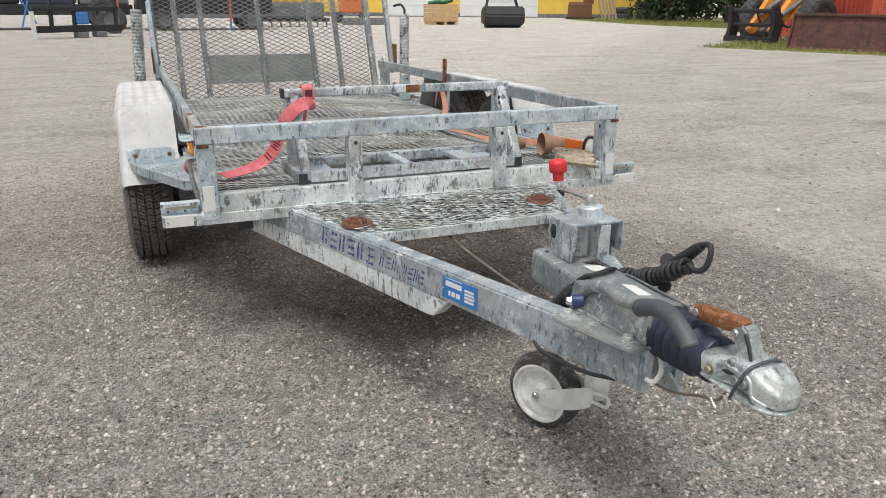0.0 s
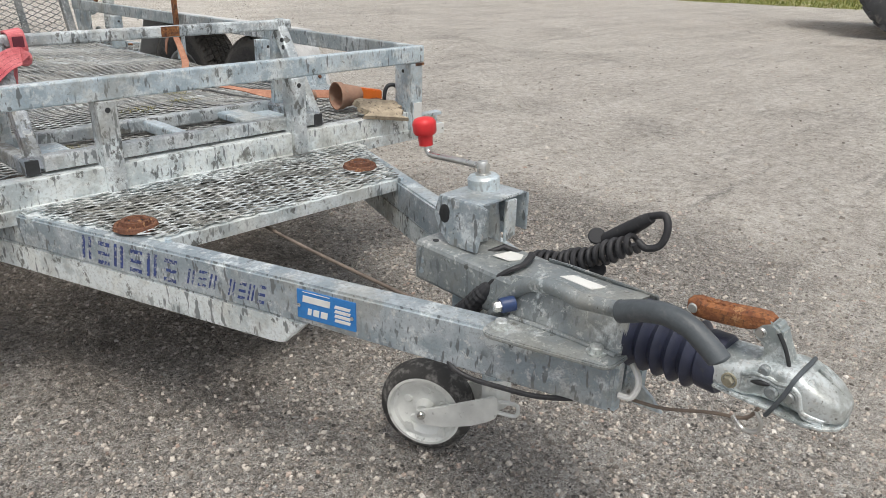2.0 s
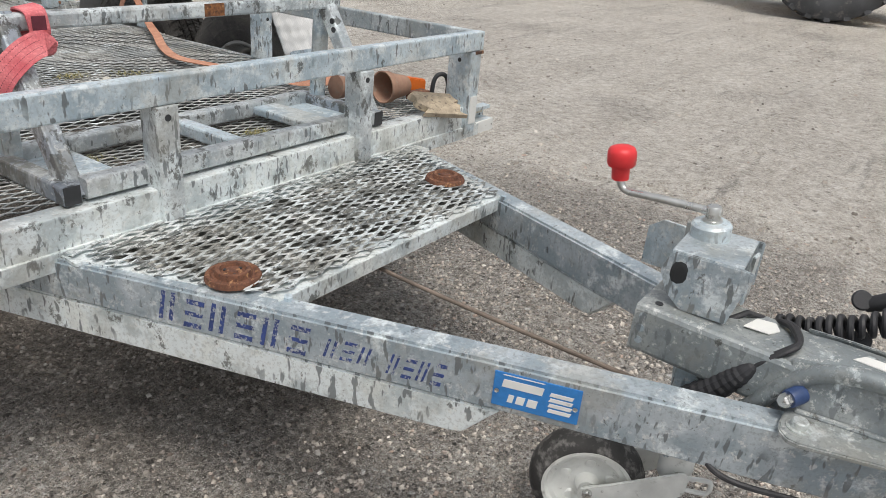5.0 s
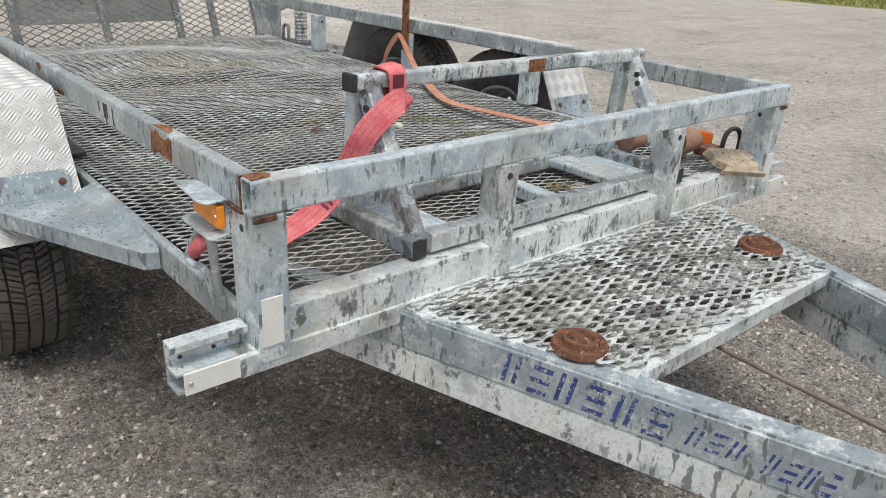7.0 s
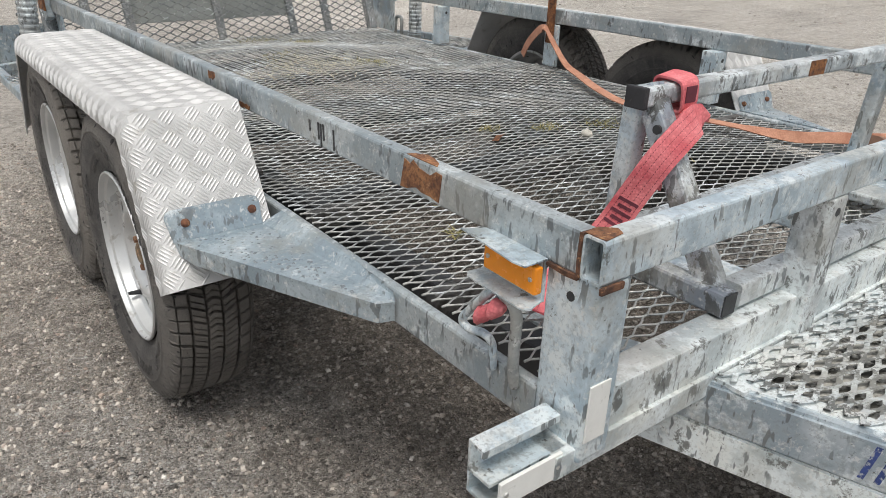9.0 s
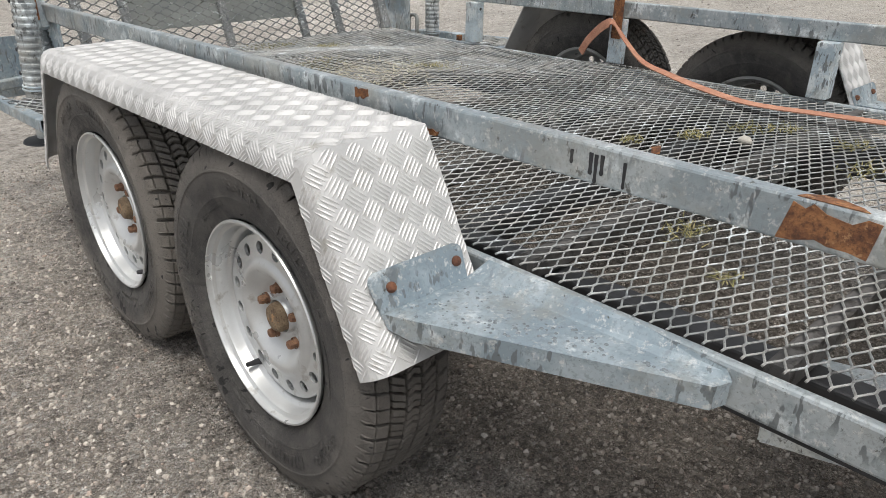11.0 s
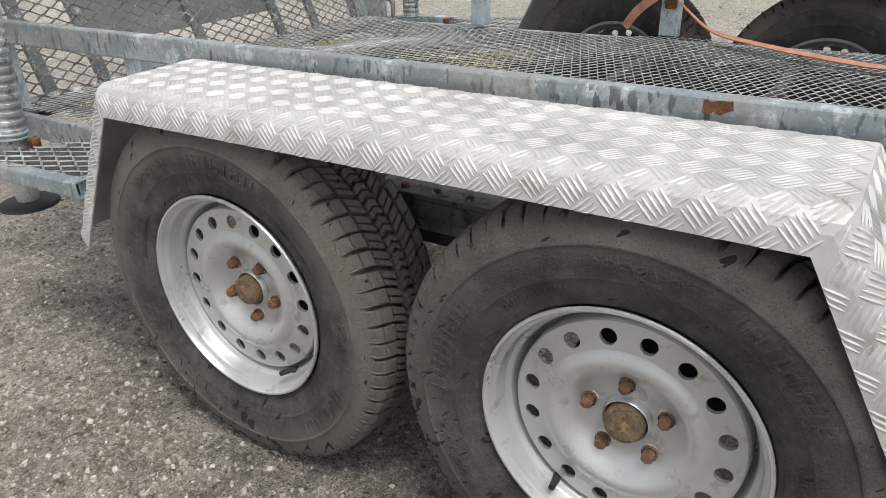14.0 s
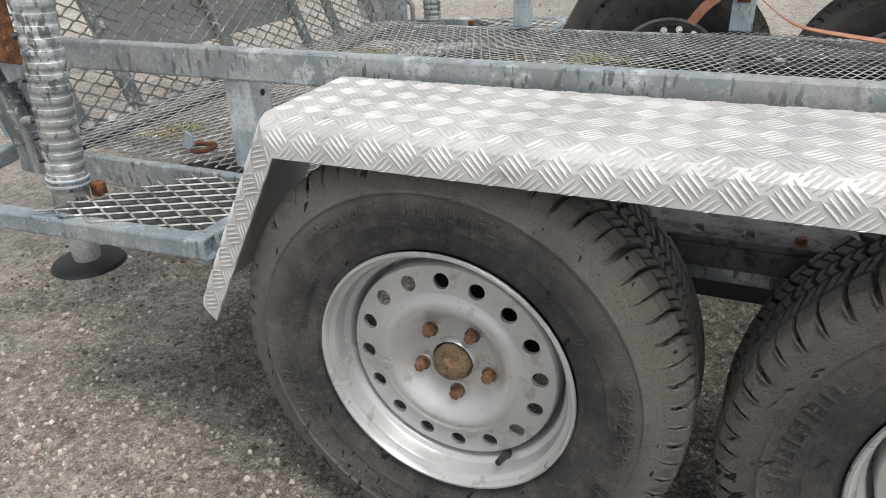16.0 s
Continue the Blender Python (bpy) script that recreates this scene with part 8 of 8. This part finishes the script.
    for x in (-0.62, 0.62):
        part("track", slabbed([(x - 0.15, -1.0, 0.1), (x - 0.15, -0.85, 0.0), (x - 0.15, 0.85, 0.0), (x - 0.15, 1.0, 0.1), (x - 0.15, 0.9, 0.45), (x - 0.15, -0.9, 0.45)], (0.3, 0, 0), 0.03), FAR_BLACK, o)
    put(o, 10.0, 38.0, -10)
    for dx in (0, 1.05):
        c = thing("concrete_block", (0, 0, 0), "grey concrete block on the gravel", "block")
        part("block", boxed(-0.48, 0.48, -0.3, 0.3, 0.0, 0.3, bevel=0.03), FAR_GREY, c)
        put(c, 9.0 + dx, 34.0, -8)


def build_right_clutter():
    w = thing("spare_wheel", (0, 0, 0), "car wheel with white rim leaning on the wall", "wheel")
    big_tyre(w, (0, 0, 0.4), 0.4, 0.22, (0.35, 0.9, 0.1), DOOR_WHITE)
    put(w, 26.6, 46.0)
    r = thing("rusty_attachment", (0, 0, 0), "rusty digging bucket and hitch plates", "attachment")
    part("shell", slabbed([(-0.7, -0.4, 0.1), (-0.7, 0.4, 0.05), (-0.7, 0.5, 0.6), (-0.7, 0.1, 1.05), (-0.7, -0.3, 0.9)], (1.4, 0, 0), 0.04), RUST_DARK, r)
    part("hitch", boxed(0.2, 0.8, -0.2, 0.2, 0.9, 1.7, bevel=0.05), RUST, r)
    part("foot", boxed(-0.9, 0.9, -0.45, -0.3, 0.0, 0.14, bevel=0.02), FAR_BLACK, r)
    put(r, 25.6, 41.5, -25)
    pl = thing("timber_stack", (0, 0, 0), "weathered grey boards leaning in a row", "boards")
    for k in range(5):
        part("board", beamed((k * 0.22, 0, 0.0), (k * 0.22 - 0.35, 0.4, 1.5), 0.18, 0.04), WOOD, pl)
    put(pl, 27.3, 41.5, -25)
    for dx, n in ((0.0, 2), (1.15, 3), (2.3, 2)):
        for k in range(n):
            t = thing("stacked_tyre", (0, 0, 0), "large black tyre lying in a stack", "tyre", "stacked tyres")
            part("tyre", lathed([(0.3, 0.02), (0.5, 0.0), (0.58, 0.1), (0.58, 0.26), (0.5, 0.36), (0.3, 0.34)], (0, 0, k * 0.36), (0, 0, 1), 28, closed=True), BIG_TYRE, t, smooth=True)
            put(t, 28.9 + dx, 41.5 - dx * 0.5)


def build_tree(x, y, height, seed):
    rng = np.random.default_rng(seed)
    root = thing("tree", (0, 0, 0), "dark green dense tree at the yard's edge", "tree", "trees behind the yard")
    bm = bmesh.new()
    sweep(bm, curve([(0, 0, -0.1), (0.05, 0.04, height * 0.35), (-0.05, 0.1, height * 0.7), (0.02, 0.05, height * 0.97)], 5), [0.17 - 0.0095 * k for k in range(16)], 10)
    for k in range(14):
        a, z = rng.uniform(0, 6.28), height * rng.uniform(0.12, 0.85)
        l = height * 0.28 * (1.1 - z / height)
        sweep(bm, [(0, 0, z), (l * 0.5 * math.cos(a), l * 0.5 * math.sin(a), z + l * 0.25), (l * math.cos(a), l * math.sin(a), z + l * 0.4)], [0.05, 0.035, 0.015], 6)
    part("trunk", bm, BARK, root)
    n = 3600
    z = height * rng.uniform(0.02, 1.0, n) ** 0.9
    lobes = 1 + 0.35 * np.sin(z * 2.1 + seed) * np.sin(z * 0.9)
    rad = height * 0.3 * (1.08 - z / height) ** 0.7 * lobes * rng.uniform(0.35, 1.0, n) ** 0.5
    ang = rng.uniform(0, 6.28, n)
    rad *= 1 + 0.3 * np.sin(ang * 3 + z * 1.3 + seed)
    c = np.stack([rad * np.cos(ang), rad * np.sin(ang), z], 1)
    d1, d2 = rng.normal(size=(n, 3)), rng.normal(size=(n, 3))
    d1 /= np.linalg.norm(d1, axis=1, keepdims=True)
    d2 = np.cross(d1, d2)
    d2 /= np.linalg.norm(d2, axis=1, keepdims=True)
    s = rng.uniform(0.08, 0.2, (n, 1))
    v = np.stack([c - d1 * s, c + d2 * s * 0.5, c + d1 * s, c - d2 * s * 0.5], 1).reshape(-1, 3)
    mesh_part("crown", v, np.arange(n * 4).reshape(-1, 4), LEAF, root, kind="stuff")
    return put(root, x, y)


def build_verge():
    for k, poly in enumerate(([(13.0, 15.9), (13.6, 14.4), (14.4, 12.9), (15.4, 10.3), (16.5, 7.4), (18.6, 2.0), (24, -6), (44, -10), (44, 22), (25, 22), (18.6, 17.2)], [(25.0, 42.5), (23.5, 38), (22.6, 31), (23.4, 26.6), (30, 25), (44, 28), (40, 44), (30, 46)])):
        # near strip first, then the strip under the trees
        bm = bmesh.new()
        f = bm.faces.new([bm.verts.new((x, y, 0)) for x, y in poly])
        bmesh.ops.triangulate(bm, faces=[f])
        for cuts in (6, 4):
            bmesh.ops.subdivide_edges(bm, edges=bm.edges[:], cuts=cuts, use_grid_fill=True)
        for v in bm.verts:
            rough = math.sin(v.co.x * 3.1 + v.co.y * 1.7) * math.sin(v.co.y * 2.3 - v.co.x * 0.9) + 0.6 * math.sin(v.co.x * 7.7) * math.sin(v.co.y * 6.9)
            v.co.z = 0.016 + 0.016 * rough - (0.05 if v.is_boundary else 0.0)
        tagged(part("grass_verge", bm, TURF, None, "rough turf along the edge of the yard"), category="grass", kind="structure")
    rng = np.random.default_rng(4)
    lines = [((13.0, 15.9), (14.4, 12.9)), ((14.4, 12.9), (16.5, 7.4)), ((16.5, 7.4), (19.0, 1.0)), ((24.4, 41), (22.6, 31)), ((22.6, 31), (23.4, 26.6)), ((23.4, 26.6), (30, 25))]
    v, f = [], []
    for (x0, y0), (x1, y1) in lines:
        n = 3200
        t, off = rng.random(n), rng.random(n) ** 1.4 * 4.5
        dx, dy = x1 - x0, y1 - y0
        l = math.hypot(dx, dy)
        nx, ny = (-dy / l, dx / l)
        if nx < 0:
            nx, ny = -nx, -ny
        for a, b in zip(t, off):
            x, y = x0 + dx * a + nx * b + rng.normal(0, 0.12), y0 + dy * a + ny * b + rng.normal(0, 0.12)
            h = rng.uniform(0.02, 0.08) * (1 + 0.45 * b)
            w, an = rng.uniform(0.008, 0.02), rng.uniform(0, 6.28)
            z = 0.015
            c, s = math.cos(an) * w, math.sin(an) * w
            k = len(v)
            v += [(x - c, y - s, z), (x + c, y + s, z), (x + rng.normal(0, h * 0.35), y + rng.normal(0, h * 0.35), z + h)]
            f.append((k, k + 1, k + 2))
    tagged(mesh_part("grass", v, f, GRASS, None, "rough yellow-green grass along the yard's edge", kind="stuff"), category="grass")


build_verge()
build_container("red_container", 17.95, 13.75, -26, 6.06, CONT_RED, "weathered red shipping container with white lock bars")
build_container("blue_container", 19.6, 11.0, -53, 6.06, CONT_BLUE, "blue steel container standing in the grass")
build_loader()
build_wheel_loader()
build_bucket()
build_building()
build_crate()
build_compactor()
build_left_machines()
build_right_clutter()
for x, y, h, s in ((27.5, 35.5, 6.0, 1), (29.5, 33.0, 7.0, 2), (31.5, 31.5, 6.5, 3), (29.5, 37.5, 8.0, 4), (33.5, 34.5, 8.0, 5), (34.0, 28.5, 7.0, 6), (36.5, 25.0, 8.0, 7), (33.0, 41.5, 8.0, 8), (37.5, 40.0, 9.0, 9), (38.0, 34.0, 9.0, 10), (33.0, 25.5, 6.0, 11), (38.5, 29.0, 9.0, 12), (31.5, 28.5, 5.0, 13), (40.0, 20.0, 9.0, 14), (30.5, 39.0, 7.0, 15)):
    build_tree(x, y, h, s)
